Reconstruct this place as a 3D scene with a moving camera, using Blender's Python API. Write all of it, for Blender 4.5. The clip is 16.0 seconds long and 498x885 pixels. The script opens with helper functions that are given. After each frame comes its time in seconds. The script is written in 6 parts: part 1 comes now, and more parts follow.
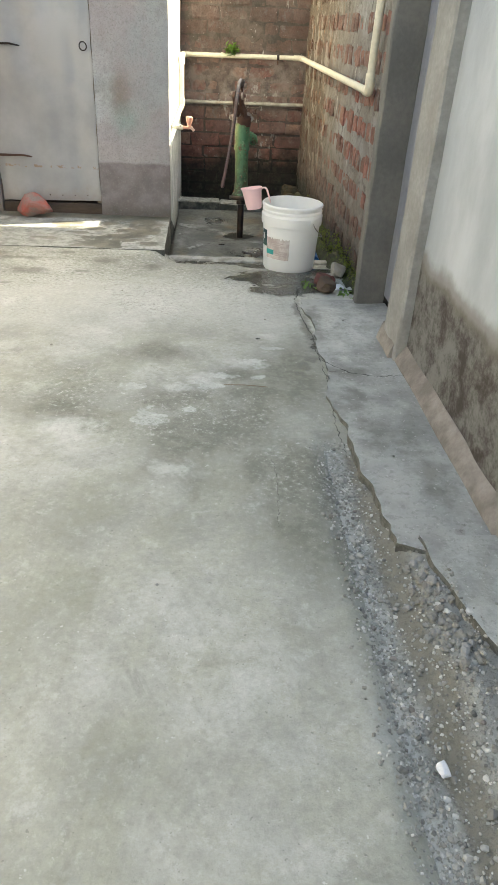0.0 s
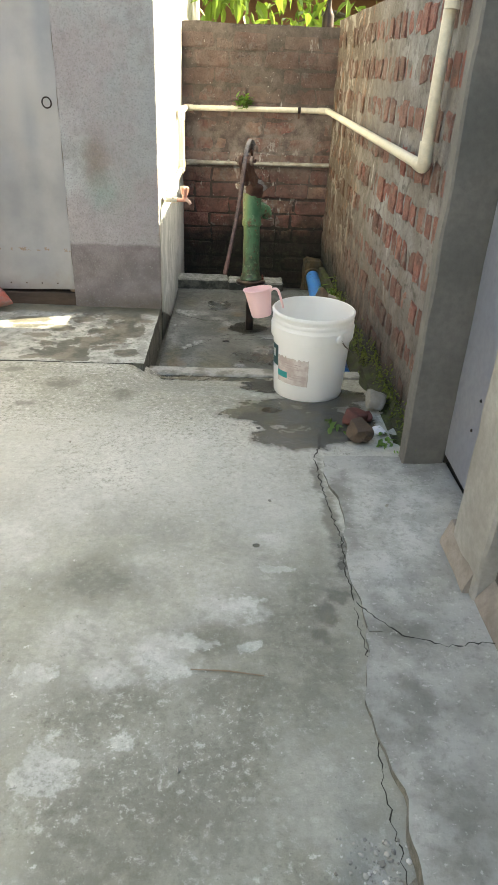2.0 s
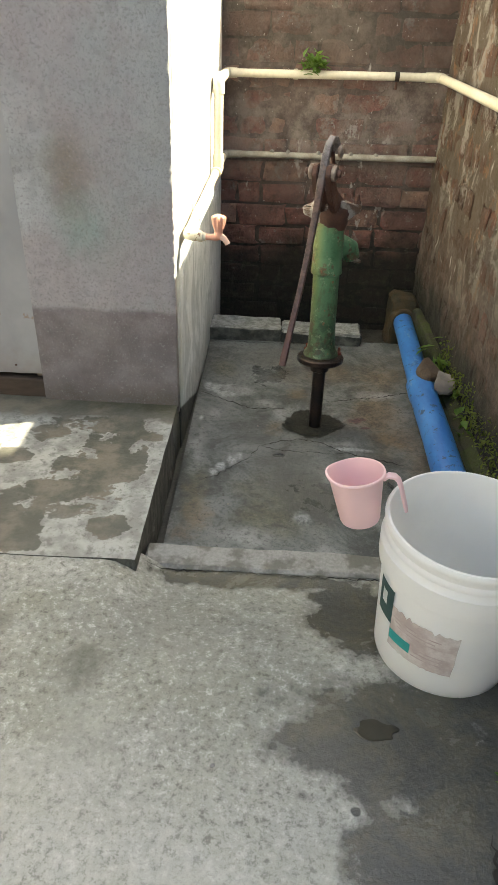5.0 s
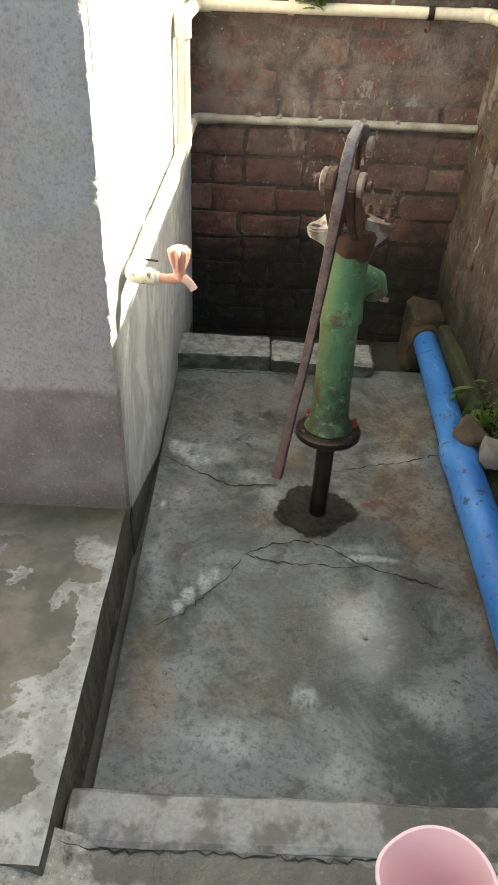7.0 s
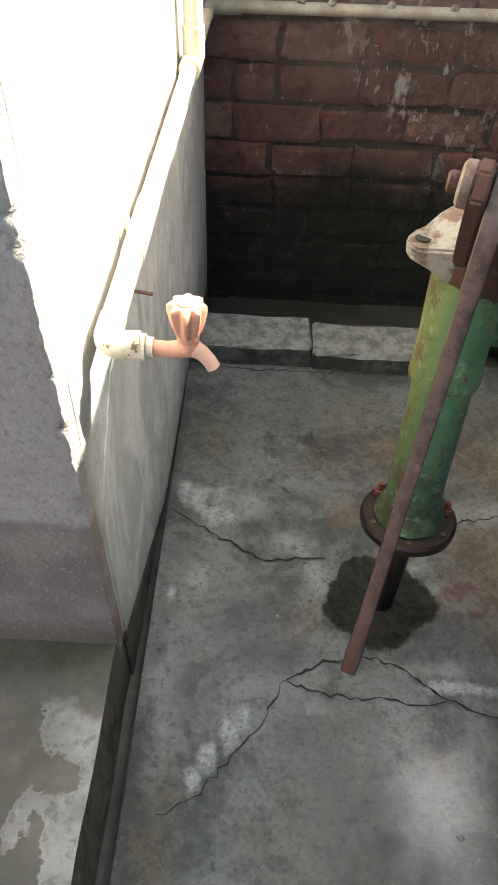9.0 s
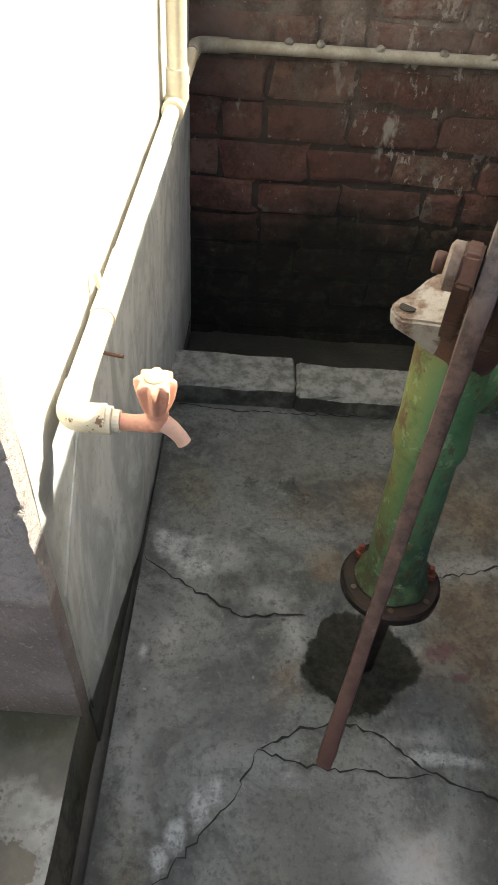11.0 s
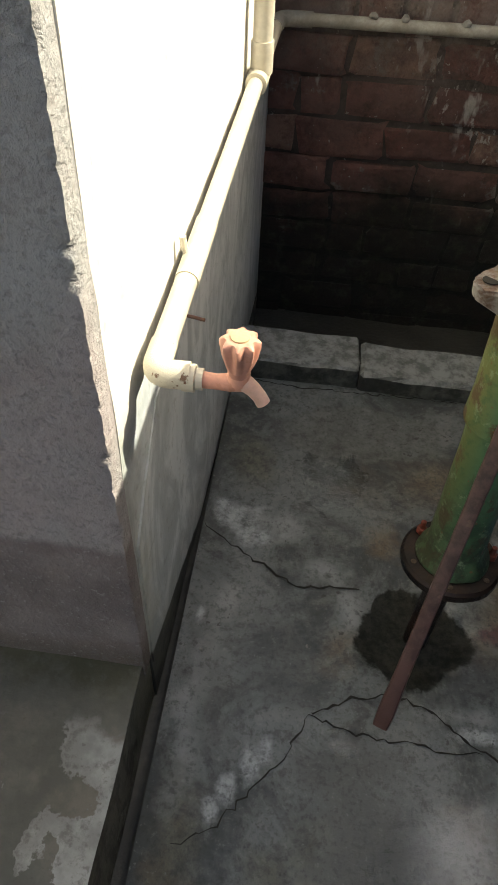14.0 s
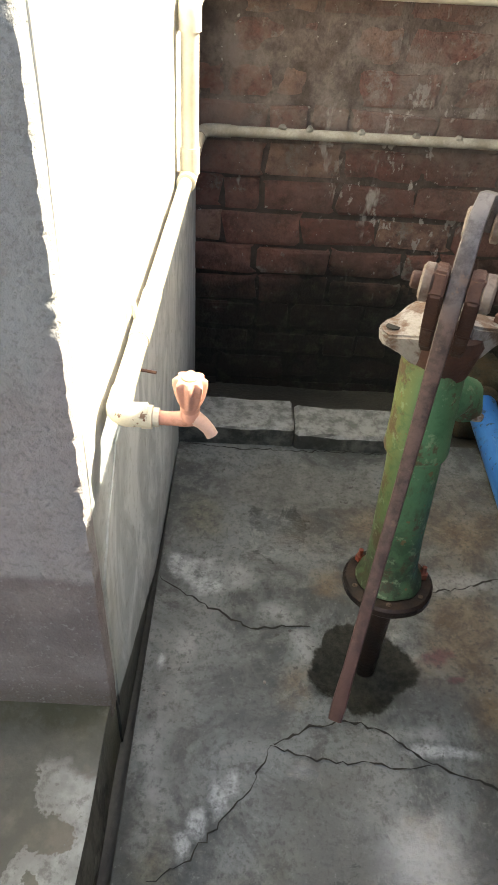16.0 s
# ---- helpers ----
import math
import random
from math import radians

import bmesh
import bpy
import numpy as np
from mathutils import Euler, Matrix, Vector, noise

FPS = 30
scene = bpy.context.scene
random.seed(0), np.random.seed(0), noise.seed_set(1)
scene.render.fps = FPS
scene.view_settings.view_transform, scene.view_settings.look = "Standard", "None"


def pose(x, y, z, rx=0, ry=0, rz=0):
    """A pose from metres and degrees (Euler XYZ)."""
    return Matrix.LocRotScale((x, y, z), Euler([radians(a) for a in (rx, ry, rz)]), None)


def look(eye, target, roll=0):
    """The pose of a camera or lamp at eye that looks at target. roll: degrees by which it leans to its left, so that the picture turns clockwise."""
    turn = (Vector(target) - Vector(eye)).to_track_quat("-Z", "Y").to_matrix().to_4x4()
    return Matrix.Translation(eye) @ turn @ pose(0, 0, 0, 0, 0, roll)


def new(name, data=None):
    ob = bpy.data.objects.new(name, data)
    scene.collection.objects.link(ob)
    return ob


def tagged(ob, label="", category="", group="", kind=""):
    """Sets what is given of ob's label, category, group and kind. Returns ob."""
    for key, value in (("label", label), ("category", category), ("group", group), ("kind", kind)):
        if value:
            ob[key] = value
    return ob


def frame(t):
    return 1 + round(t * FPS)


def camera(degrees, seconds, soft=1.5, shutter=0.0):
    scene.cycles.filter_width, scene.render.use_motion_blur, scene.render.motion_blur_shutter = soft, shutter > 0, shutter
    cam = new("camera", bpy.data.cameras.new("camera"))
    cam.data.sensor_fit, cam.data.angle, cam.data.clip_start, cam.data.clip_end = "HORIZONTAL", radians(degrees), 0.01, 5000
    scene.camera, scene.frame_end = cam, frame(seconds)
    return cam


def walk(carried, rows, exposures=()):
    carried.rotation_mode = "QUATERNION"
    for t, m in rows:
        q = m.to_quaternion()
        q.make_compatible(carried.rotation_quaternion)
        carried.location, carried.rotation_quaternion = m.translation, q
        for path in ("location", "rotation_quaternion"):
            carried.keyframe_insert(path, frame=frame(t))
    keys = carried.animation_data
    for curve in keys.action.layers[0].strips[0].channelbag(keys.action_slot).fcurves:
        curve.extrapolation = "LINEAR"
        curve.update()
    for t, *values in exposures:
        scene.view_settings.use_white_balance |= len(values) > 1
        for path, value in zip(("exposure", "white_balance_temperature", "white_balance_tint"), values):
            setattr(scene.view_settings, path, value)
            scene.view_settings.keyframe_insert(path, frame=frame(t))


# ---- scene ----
cam = camera(41.0, 16.0)
METRES, EYE, TILT, LEAN, TURN = 4.8, 1.2, 1.2, 0.0, -5.0
ROWS = [
    (0.0, 0.0, 0.0, 0.0, 1.83, -33.33, -2.78),
    (0.5, -0.0015, 0.0541, 0.0023, 6.09, -31.19, -3.58),
    (1.0, 0.0071, 0.1179, 0.0026, 10.59, -31.22, -2.91),
    (1.5, 0.0055, 0.185, -0.0012, 5.35, -29.66, -3.59),
    (2.0, 0.0106, 0.2532, -0.0021, 3.97, -30.5, -2.09),
    (2.5, 0.0178, 0.307, -0.0029, 11.28, -34.77, -2.8),
    (3.0, 0.0066, 0.3705, -0.0049, 8.74, -32.74, -2.45),
    (5.5, -0.0383, 0.6233, -0.014, 7.69, -34.12, -1.58),
    (6.0, -0.0314, 0.6614, -0.0141, 8.89, -34.73, -1.75),
    (6.5, -0.0386, 0.7059, -0.021, 6.54, -38.67, -3.96),
    (7.0, -0.0549, 0.7591, -0.0201, 6.34, -38.98, -2.42),
    (7.5, -0.0576, 0.8015, -0.023, 7.49, -40.22, -0.76),
    (8.0, -0.0571, 0.8391, -0.0284, 9.74, -43.54, -1.26),
    (8.5, -0.066, 0.8726, -0.0345, 8.39, -45.18, -1.59),
    (9.0, -0.0816, 0.9002, -0.0389, 7.3, -48.32, -1.73),
    (9.5, -0.0843, 0.9153, -0.0399, 7.05, -49.58, -3.36),
    (12.0, -0.0784, 0.9194, -0.0338, 7.39, -45.55, -3.11),
    (12.5, -0.0792, 0.9157, -0.0353, 7.22, -47.75, -3.98),
    (13.0, -0.0817, 0.9129, -0.0356, 8.01, -47.63, -3.02),
    (13.5, -0.0875, 0.912, -0.0366, 12.84, -48.13, -1.98),
    (14.0, -0.0861, 0.9104, -0.0368, 12.28, -48.45, -2.09),
    (14.5, -0.0837, 0.9092, -0.037, 10.86, -48.84, -2.27),
    (15.0, -0.0816, 0.9043, -0.0324, 7.97, -44.93, -2.3),
    (15.5, -0.0822, 0.8948, -0.0323, 3.88, -43.84, -3.29),
    (16.0, -0.0837, 0.8801, -0.0295, 6.11, -40.66, -3.09),
]
# seconds, stops, kelvin, tint: the clip's camera closes down as the sunlit wall fills its picture
EXPOSURES = [(0.0, 2.23, 7600, 1), (3.0, 2.23, 7600, 1), (5.5, 1.93, 7500, 2), (6.0, 1.98, 7400, 2), (6.5, 2.1, 7300, 3), (8.0, 2.08, 7300, 3), (9.0, 1.93, 7250, 5), (9.6, 1.68, 7250, 5), (12.0, 1.53, 7250, 5), (12.5, 1.88, 7150, 5), (13.0, 1.88, 7150, 5), (13.5, 1.04, 7250, 5), (14.0, 0.84, 7250, 5), (14.5, 0.88, 7250, 5), (15.0, 1.15, 7250, 5), (15.5, 1.63, 7250, 5), (16.0, 1.93, 7250, 5)]
walk(cam, [(t, pose(0, 0, EYE, TILT, LEAN, TURN) @ pose(METRES * x, METRES * y, METRES * z, 90 + pitch, roll, yaw)) for t, x, y, z, yaw, pitch, roll in ROWS], EXPOSURES)

# ---- world, sun, exposure ----
SUN_DIR = Vector((1.0, 0.335, 0.975)).normalized()
world = bpy.data.worlds.new("sky")
scene.world = world
world.use_nodes = True
wn = world.node_tree
sky = wn.nodes.new("ShaderNodeTexSky")
sky.sky_type = "NISHITA"
sky.sun_disc = False
sky.sun_elevation = math.asin(SUN_DIR.z)
sky.sun_rotation = math.atan2(SUN_DIR.x, SUN_DIR.y)
sky.dust_density = 5.0
wn.links.new(sky.outputs[0], wn.nodes["Background"].inputs[0])
wn.nodes["Background"].inputs[1].default_value = 0.15
sun = new("sun", bpy.data.lights.new("sun", "SUN"))
sun.data.energy, sun.data.angle, sun.data.color = 5.0, radians(0.5), (1.0, 0.93, 0.82)
sun.matrix_world = look(SUN_DIR * 30, (0, 0, 0))


# ---- material helpers ----
def mat(name, rough=0.8, metal=0.0, spec=0.5):
    m = bpy.data.materials.new(name)
    m.use_nodes = True
    b = m.node_tree.nodes["Principled BSDF"]
    b.inputs["Roughness"].default_value = rough
    b.inputs["Metallic"].default_value = metal
    b.inputs["Specular IOR Level"].default_value = spec
    return m, m.node_tree, b


def put(nt, sock, v):
    if isinstance(v, bpy.types.NodeSocket):
        nt.links.new(v, sock)
    elif isinstance(v, tuple) and len(v) == 3 and sock.type == "RGBA":
        sock.default_value = (*v, 1)
    else:
        sock.default_value = v


def pos(nt):
    return nt.nodes.new("ShaderNodeNewGeometry").outputs["Position"]


def obj(nt):
    return nt.nodes.new("ShaderNodeTexCoord").outputs["Object"]


def nz(nt, scale, vec=None, detail=6.0, rough=0.6, stretch=None, dist=0.0):
    v = vec or pos(nt)
    if stretch:
        q = nt.nodes.new("ShaderNodeVectorMath")
        q.operation = "MULTIPLY"
        nt.links.new(v, q.inputs[0])
        q.inputs[1].default_value = stretch
        v = q.outputs[0]
    n = nt.nodes.new("ShaderNodeTexNoise")
    n.inputs["Scale"].default_value = scale
    n.inputs["Detail"].default_value = detail
    n.inputs["Roughness"].default_value = rough
    n.inputs["Distortion"].default_value = dist
    nt.links.new(v, n.inputs["Vector"])
    return n.outputs["Fac"]


def mth(nt, op, a, b=0.0, clamp=False):
    n = nt.nodes.new("ShaderNodeMath")
    n.operation, n.use_clamp = op, clamp
    put(nt, n.inputs[0], a)
    put(nt, n.inputs[1], b)
    return n.outputs[0]


def rng(nt, v, a, b, c=0.0, d=1.0):
    n = nt.nodes.new("ShaderNodeMapRange")
    n.interpolation_type = "SMOOTHSTEP"
    for i, q in enumerate((v, a, b, c, d)):
        put(nt, n.inputs[i], q)
    return n.outputs[0]


def mix(nt, f, a, b, mode="MIX"):
    n = nt.nodes.new("ShaderNodeMix")
    n.data_type, n.blend_type = "RGBA", mode
    put(nt, n.inputs[0], f)
    put(nt, n.inputs[6], a)
    put(nt, n.inputs[7], b)
    return n.outputs[2]


def axis(nt, i, vec=None):
    n = nt.nodes.new("ShaderNodeSeparateXYZ")
    nt.links.new(vec or pos(nt), n.inputs[0])
    return n.outputs[i]


def spots(nt, shapes, soft=0.35, wob=0.7, scale=9.0):
    """Patches on level ground: ellipses (x, y, rx, ry) with ragged rims. 1 inside, 0 outside."""
    w = mth(nt, "MULTIPLY", mth(nt, "SUBTRACT", nz(nt, scale), 0.5), wob * 2)
    total = None
    for cx, cy, rx, ry in shapes:
        n = nt.nodes.new("ShaderNodeVectorMath")
        n.operation = "SUBTRACT"
        nt.links.new(pos(nt), n.inputs[0])
        n.inputs[1].default_value = (cx, cy, 0)
        q = nt.nodes.new("ShaderNodeVectorMath")
        q.operation = "MULTIPLY"
        nt.links.new(n.outputs[0], q.inputs[0])
        q.inputs[1].default_value = (1 / rx, 1 / ry, 0)
        g = nt.nodes.new("ShaderNodeVectorMath")
        g.operation = "LENGTH"
        nt.links.new(q.outputs[0], g.inputs[0])
        f = rng(nt, mth(nt, "ADD", g.outputs["Value"], w), 1.0, 1.0 - soft)
        total = f if total is None else mth(nt, "MAXIMUM", total, f)
    return total


def bump(nt, b, height, strength=0.4, dist=0.01):
    n = nt.nodes.new("ShaderNodeBump")
    n.inputs["Strength"].default_value = strength
    n.inputs["Distance"].default_value = dist
    nt.links.new(height, n.inputs["Height"])
    nt.links.new(n.outputs[0], b.inputs["Normal"])


def rnd(nt):
    return nt.nodes.new("ShaderNodeObjectInfo").outputs["Random"]


def simple(name, c1, c2, rough=0.8, metal=0.0, scale=12.0, bump_s=0.25, bump_d=0.004, spec=0.5, local=False, stretch=None, lo=0.35, hi=0.65):
    """A two-tone weathered surface with fine relief."""
    m, nt, b = mat(name, rough, metal, spec)
    v = obj(nt) if local else None
    c = mix(nt, rng(nt, nz(nt, scale, v, stretch=stretch), lo, hi), c1, c2)
    fine = nz(nt, scale * 9, v, stretch=stretch)
    c = mix(nt, rng(nt, fine, 0.3, 0.75, 0.0, 0.35), c, tuple(q * 0.6 for q in c1))
    nt.links.new(c, b.inputs["Base Color"])
    put(nt, b.inputs["Roughness"], rng(nt, nz(nt, scale * 2, v), 0.3, 0.7, max(0.05, rough - 0.12), min(1, rough + 0.1)))
    bump(nt, b, fine, bump_s, bump_d)
    return m


# ---- materials ----
def make_floor():
    m, nt, b = mat("yard_concrete", 0.75)
    big = nz(nt, 1.5, detail=9, rough=0.62)
    mid = nz(nt, 5.0, detail=10, rough=0.72, dist=0.4)
    patchy = nz(nt, 3.3, detail=11, rough=0.66, dist=0.8)
    fine = nz(nt, 55.0, detail=6, rough=0.7)
    c = mix(nt, rng(nt, big, 0.38, 0.62), (0.27, 0.27, 0.235), (0.46, 0.46, 0.415))
    c = mix(nt, rng(nt, mid, 0.46, 0.60, 0, 0.6), c, (0.35, 0.35, 0.285))
    c = mix(nt, rng(nt, patchy, 0.56, 0.66, 0, 0.3), c, (0.48, 0.48, 0.44))
    c = mix(nt, rng(nt, patchy, 0.42, 0.34, 0, 0.5), c, (0.20, 0.20, 0.17))
    mottle = nz(nt, 15.0, detail=12, rough=0.76)
    c = mix(nt, rng(nt, mottle, 0.50, 0.64, 0, 0.4), c, (0.27, 0.27, 0.225))
    c = mix(nt, rng(nt, mottle, 0.46, 0.36, 0, 0.35), c, (0.56, 0.56, 0.53))
    algae = nz(nt, 2.6, detail=10, rough=0.66, dist=0.6)
    c = mix(nt, rng(nt, algae, 0.50, 0.64, 0, 0.6), c, (0.255, 0.255, 0.20))
    dark = spots(nt, [(0.34, 2.33, 0.2, 0.2), (0.2, 2.2, 0.3, 0.14), (0.42, 2.75, 0.1, 0.3), (0.30, 2.45, 0.22, 0.12), (-0.05, 2.15, 0.35, 0.22), (0.10, 1.95, 0.42, 0.55), (-0.18, 2.55, 0.30, 0.14), (0.38, 2.5, 0.14, 0.22), (0.28, 1.55, 0.17, 0.5), (0.42, 3.1, 0.14, 0.3), (0.12, 2.35, 0.2, 0.12), (-0.5, 2.1, 0.25, 0.2), (0.18, 1.75, 0.16, 0.25)], 0.9, 1.0, 4.5)
    c = mix(nt, mth(nt, "MULTIPLY", dark, 0.85), c, mix(nt, rng(nt, mottle, 0.42, 0.60), (0.135, 0.135, 0.105), (0.215, 0.215, 0.175)))
    pale = spots(nt, [(-0.45, 1.95, 0.14, 0.12), (0.18, 2.46, 0.10, 0.07), (-0.92, 3.1, 0.07, 0.09), (0.02, 2.32, 0.12, 0.08), (-0.1, 1.7, 0.1, 0.06), (-0.1, 2.25, 0.08, 0.06), (0.3, 2.75, 0.06, 0.05)], 0.9, 1.3, 16.0)
    c = mix(nt, mth(nt, "MULTIPLY", pale, 0.55), c, (0.58, 0.58, 0.555))
    peeled = spots(nt, [(0.204, 2.466, 0.055, 0.05), (0.028, 2.267, 0.06, 0.05), (0.096, 2.345, 0.06, 0.03), (-0.246, 2.253, 0.05, 0.03), (0.227, 2.336, 0.03, 0.02), (-0.178, 2.025, 0.06, 0.06), (0.30, 2.62, 0.05, 0.02), (-0.04, 2.08, 0.03, 0.02)], 0.4, 1.9, 24.0)
    c = mix(nt, mth(nt, "MULTIPLY", peeled, 0.7), c, mix(nt, rng(nt, mottle, 0.40, 0.60), (0.40, 0.41, 0.385), (0.56, 0.57, 0.545)))
    chips = mth(nt, "MULTIPLY", rng(nt, nz(nt, 60.0, detail=3), 0.66, 0.70), rng(nt, nz(nt, 6.0), 0.5, 0.6))
    c = mix(nt, mth(nt, "MULTIPLY", chips, 0.7), c, (0.66, 0.66, 0.63))
    speck = rng(nt, nz(nt, 90.0, detail=2), 0.68, 0.73)
    c = mix(nt, mth(nt, "MULTIPLY", speck, 0.5), c, (0.13, 0.125, 0.11))
    grit = nz(nt, 58.0, detail=8, rough=0.78)
    bright = mth(nt, "MULTIPLY", rng(nt, mth(nt, "ADD", axis(nt, 1), nz(nt, 2.0)), 3.0, 3.6), rng(nt, mth(nt, "ADD", axis(nt, 1), nz(nt, 3.0)), 4.3, 3.7))
    c = mix(nt, mth(nt, "MULTIPLY", bright, 0.55), c, (0.56, 0.56, 0.515))
    worn = rng(nt, mth(nt, "ADD", axis(nt, 1), mth(nt, "MULTIPLY", nz(nt, 2.2, detail=8), 2.5)), 4.1, 5.0, 0.22, 1.0)
    pitted = spots(nt, [(0.0, 2.05, 0.6, 0.4), (-0.5, 2.2, 0.3, 0.3), (0.3, 1.7, 0.25, 0.4)], 0.9, 1.0, 6.0)
    worn = mth(nt, "MAXIMUM", worn, mth(nt, "MULTIPLY", pitted, 0.75))
    c = mix(nt, mth(nt, "MULTIPLY", worn, rng(nt, grit, 0.48, 0.37, 0, 0.8)), c, (0.12, 0.12, 0.095))
    c = mix(nt, mth(nt, "MULTIPLY", worn, rng(nt, grit, 0.54, 0.62, 0, 0.7)), c, (0.62, 0.62, 0.585))
    tiny = nz(nt, 130.0, detail=3, rough=0.7)
    c = mix(nt, mth(nt, "MULTIPLY", worn, rng(nt, tiny, 0.48, 0.36, 0, 0.4)), c, (0.15, 0.15, 0.13))
    c = mix(nt, rng(nt, fine, 0.35, 0.7, 0, 0.28), c, (0.2, 0.2, 0.175))
    wet = spots(nt, [(0.10, 4.10, 0.35, 0.035), (0.42, 3.95, 0.2, 0.16), (0.36, 3.60, 0.27, 0.17), (0.55, 3.50, 0.24, 0.17), (0.42, 3.38, 0.22, 0.12), (0.33, 3.96, 0.13, 0.18), (0.58, 3.8, 0.24, 0.22), (0.02, 4.1, 0.3, 0.05), (0.20, 3.6, 0.08, 0.05),
                     (0.28, 3.45, 0.012, 0.012), (0.25, 2.72, 0.014, 0.014)], 0.35, 0.7, 13.0)
    drying = spots(nt, [(-0.28, 3.74, 0.10, 0.07), (-0.55, 3.83, 0.11, 0.06), (-0.66, 3.63, 0.09, 0.03), (-0.95, 3.6, 0.16, 0.07), (-1.05, 3.85, 0.16, 0.06), (-0.8, 3.97, 0.1, 0.04), (-1.2, 3.9, 0.12, 0.06), (-1.1, 3.4, 0.14, 0.04)], 0.8, 1.5, 13.0)
    c = mix(nt, mth(nt, "MULTIPLY", drying, 0.65), c, (0.13, 0.13, 0.105))
    seep = spots(nt, [(0.470, 3.1, 0.030, 0.14), (0.484, 2.9, 0.036, 0.18), (0.490, 2.7, 0.040, 0.18), (0.46, 2.52, 0.05, 0.05), (0.42, 2.45, 0.035, 0.07), (0.40, 2.38, 0.03, 0.05)], 0.7, 1.3, 18.0)
    wet = mth(nt, "MAXIMUM", wet, mth(nt, "MULTIPLY", seep, 0.75))
    c = mix(nt, mth(nt, "MULTIPLY", wet, 0.92), c, mix(nt, rng(nt, mid, 0.42, 0.6), (0.045, 0.046, 0.042), (0.09, 0.082, 0.056)))
    nt.links.new(c, b.inputs["Base Color"])
    r = rng(nt, mid, 0.3, 0.7, 0.6, 0.85)
    put(nt, b.inputs["Roughness"], mth(nt, "SUBTRACT", r, mth(nt, "MULTIPLY", wet, 0.52)))
    bump(nt, b, mth(nt, "ADD", mth(nt, "ADD", mth(nt, "MULTIPLY", fine, 0.5), mth(nt, "MULTIPLY", tiny, 0.3)), mid), 0.5, 0.007)
    return m


def make_slab():
    m, nt, b = mat("wet_pump_slab_concrete", 0.5)
    big = nz(nt, 3.2, detail=11, rough=0.68, dist=0.8)
    mid = nz(nt, 10.0, detail=11, rough=0.72, dist=0.5)
    fine = nz(nt, 85.0, detail=6, rough=0.72)
    gritty = nz(nt, 34.0, detail=10, rough=0.76)
    c = mix(nt, rng(nt, big, 0.42, 0.58), (0.056, 0.064, 0.062), (0.158, 0.170, 0.166))
    c = mix(nt, rng(nt, mid, 0.50, 0.62, 0, 0.45), c, (0.22, 0.222, 0.21))
    c = mix(nt, rng(nt, mid, 0.46, 0.36, 0, 0.7), c, (0.044, 0.046, 0.041))
    tan = spots(nt, [(0.58, 5.15, 0.22, 0.40), (0.33, 5.48, 0.22, 0.16), (0.68, 4.80, 0.12, 0.35), (0.60, 5.5, 0.18, 0.2)], 1.0, 1.2, 5.0)
    c = mix(nt, mth(nt, "MULTIPLY", tan, 0.88), c, mix(nt, rng(nt, mid, 0.40, 0.60), (0.095, 0.066, 0.040), (0.205, 0.160, 0.110)))
    ochre = spots(nt, [(-0.13, 4.5, 0.07, 0.2), (0.22, 5.3, 0.06, 0.08), (0.13, 5.02, 0.05, 0.06), (0.56, 4.98, 0.07, 0.10), (0.36, 4.70, 0.12, 0.07)], 0.95, 1.7, 9.0)
    c = mix(nt, mth(nt, "MULTIPLY", ochre, 0.5), c, (0.19, 0.12, 0.055))
    olive = spots(nt, [(-0.10, 5.50, 0.10, 0.14), (-0.14, 4.6, 0.07, 0.22), (0.2, 4.60, 0.25, 0.16), (0.1, 4.45, 0.2, 0.12)], 0.95, 1.1, 6.0)
    c = mix(nt, mth(nt, "MULTIPLY", olive, 0.62), c, mix(nt, rng(nt, gritty, 0.42, 0.6), (0.075, 0.073, 0.045), (0.15, 0.14, 0.088)))
    dank = spots(nt, [(0.16, 4.80, 0.14, 0.08), (0.20, 4.70, 0.16, 0.14), (0.30, 4.62, 0.2, 0.16), (0.42, 5.00, 0.12, 0.07), (-0.04, 5.62, 0.09, 0.08), (0.44, 4.62, 0.12, 0.2), (-0.16, 4.98, 0.04, 0.12)], 0.8, 0.9, 8.0)
    c = mix(nt, mth(nt, "MULTIPLY", dank, 0.6), c, (0.060, 0.062, 0.060))
    grey = spots(nt, [(0.17, 5.63, 0.22, 0.10)], 0.12, 0.55, 8.0)
    c = mix(nt, mth(nt, "MULTIPLY", grey, 0.75), c, mix(nt, rng(nt, gritty, 0.42, 0.60), (0.115, 0.118, 0.108), (0.165, 0.168, 0.155)))
    # Pale patches; the one at (0.34, 4.70) paints in some sky reflection.
    soft = spots(nt, [(0.09, 5.20, 0.09, 0.06), (-0.02, 5.31, 0.10, 0.06), (0.15, 5.13, 0.04, 0.08), (0.34, 4.70, 0.10, 0.11), (0.50, 4.47, 0.10, 0.07), (0.28, 4.31, 0.07, 0.08), (0.55, 5.32, 0.12, 0.05), (0.36, 4.92, 0.10, 0.03), (-0.15, 4.85, 0.05, 0.25), (-0.12, 5.1, 0.05, 0.06), (0.05, 4.36, 0.14, 0.07)], 1.0, 1.0, 13.0)
    c = mix(nt, mth(nt, "MULTIPLY", soft, 0.62), c, (0.36, 0.37, 0.36))
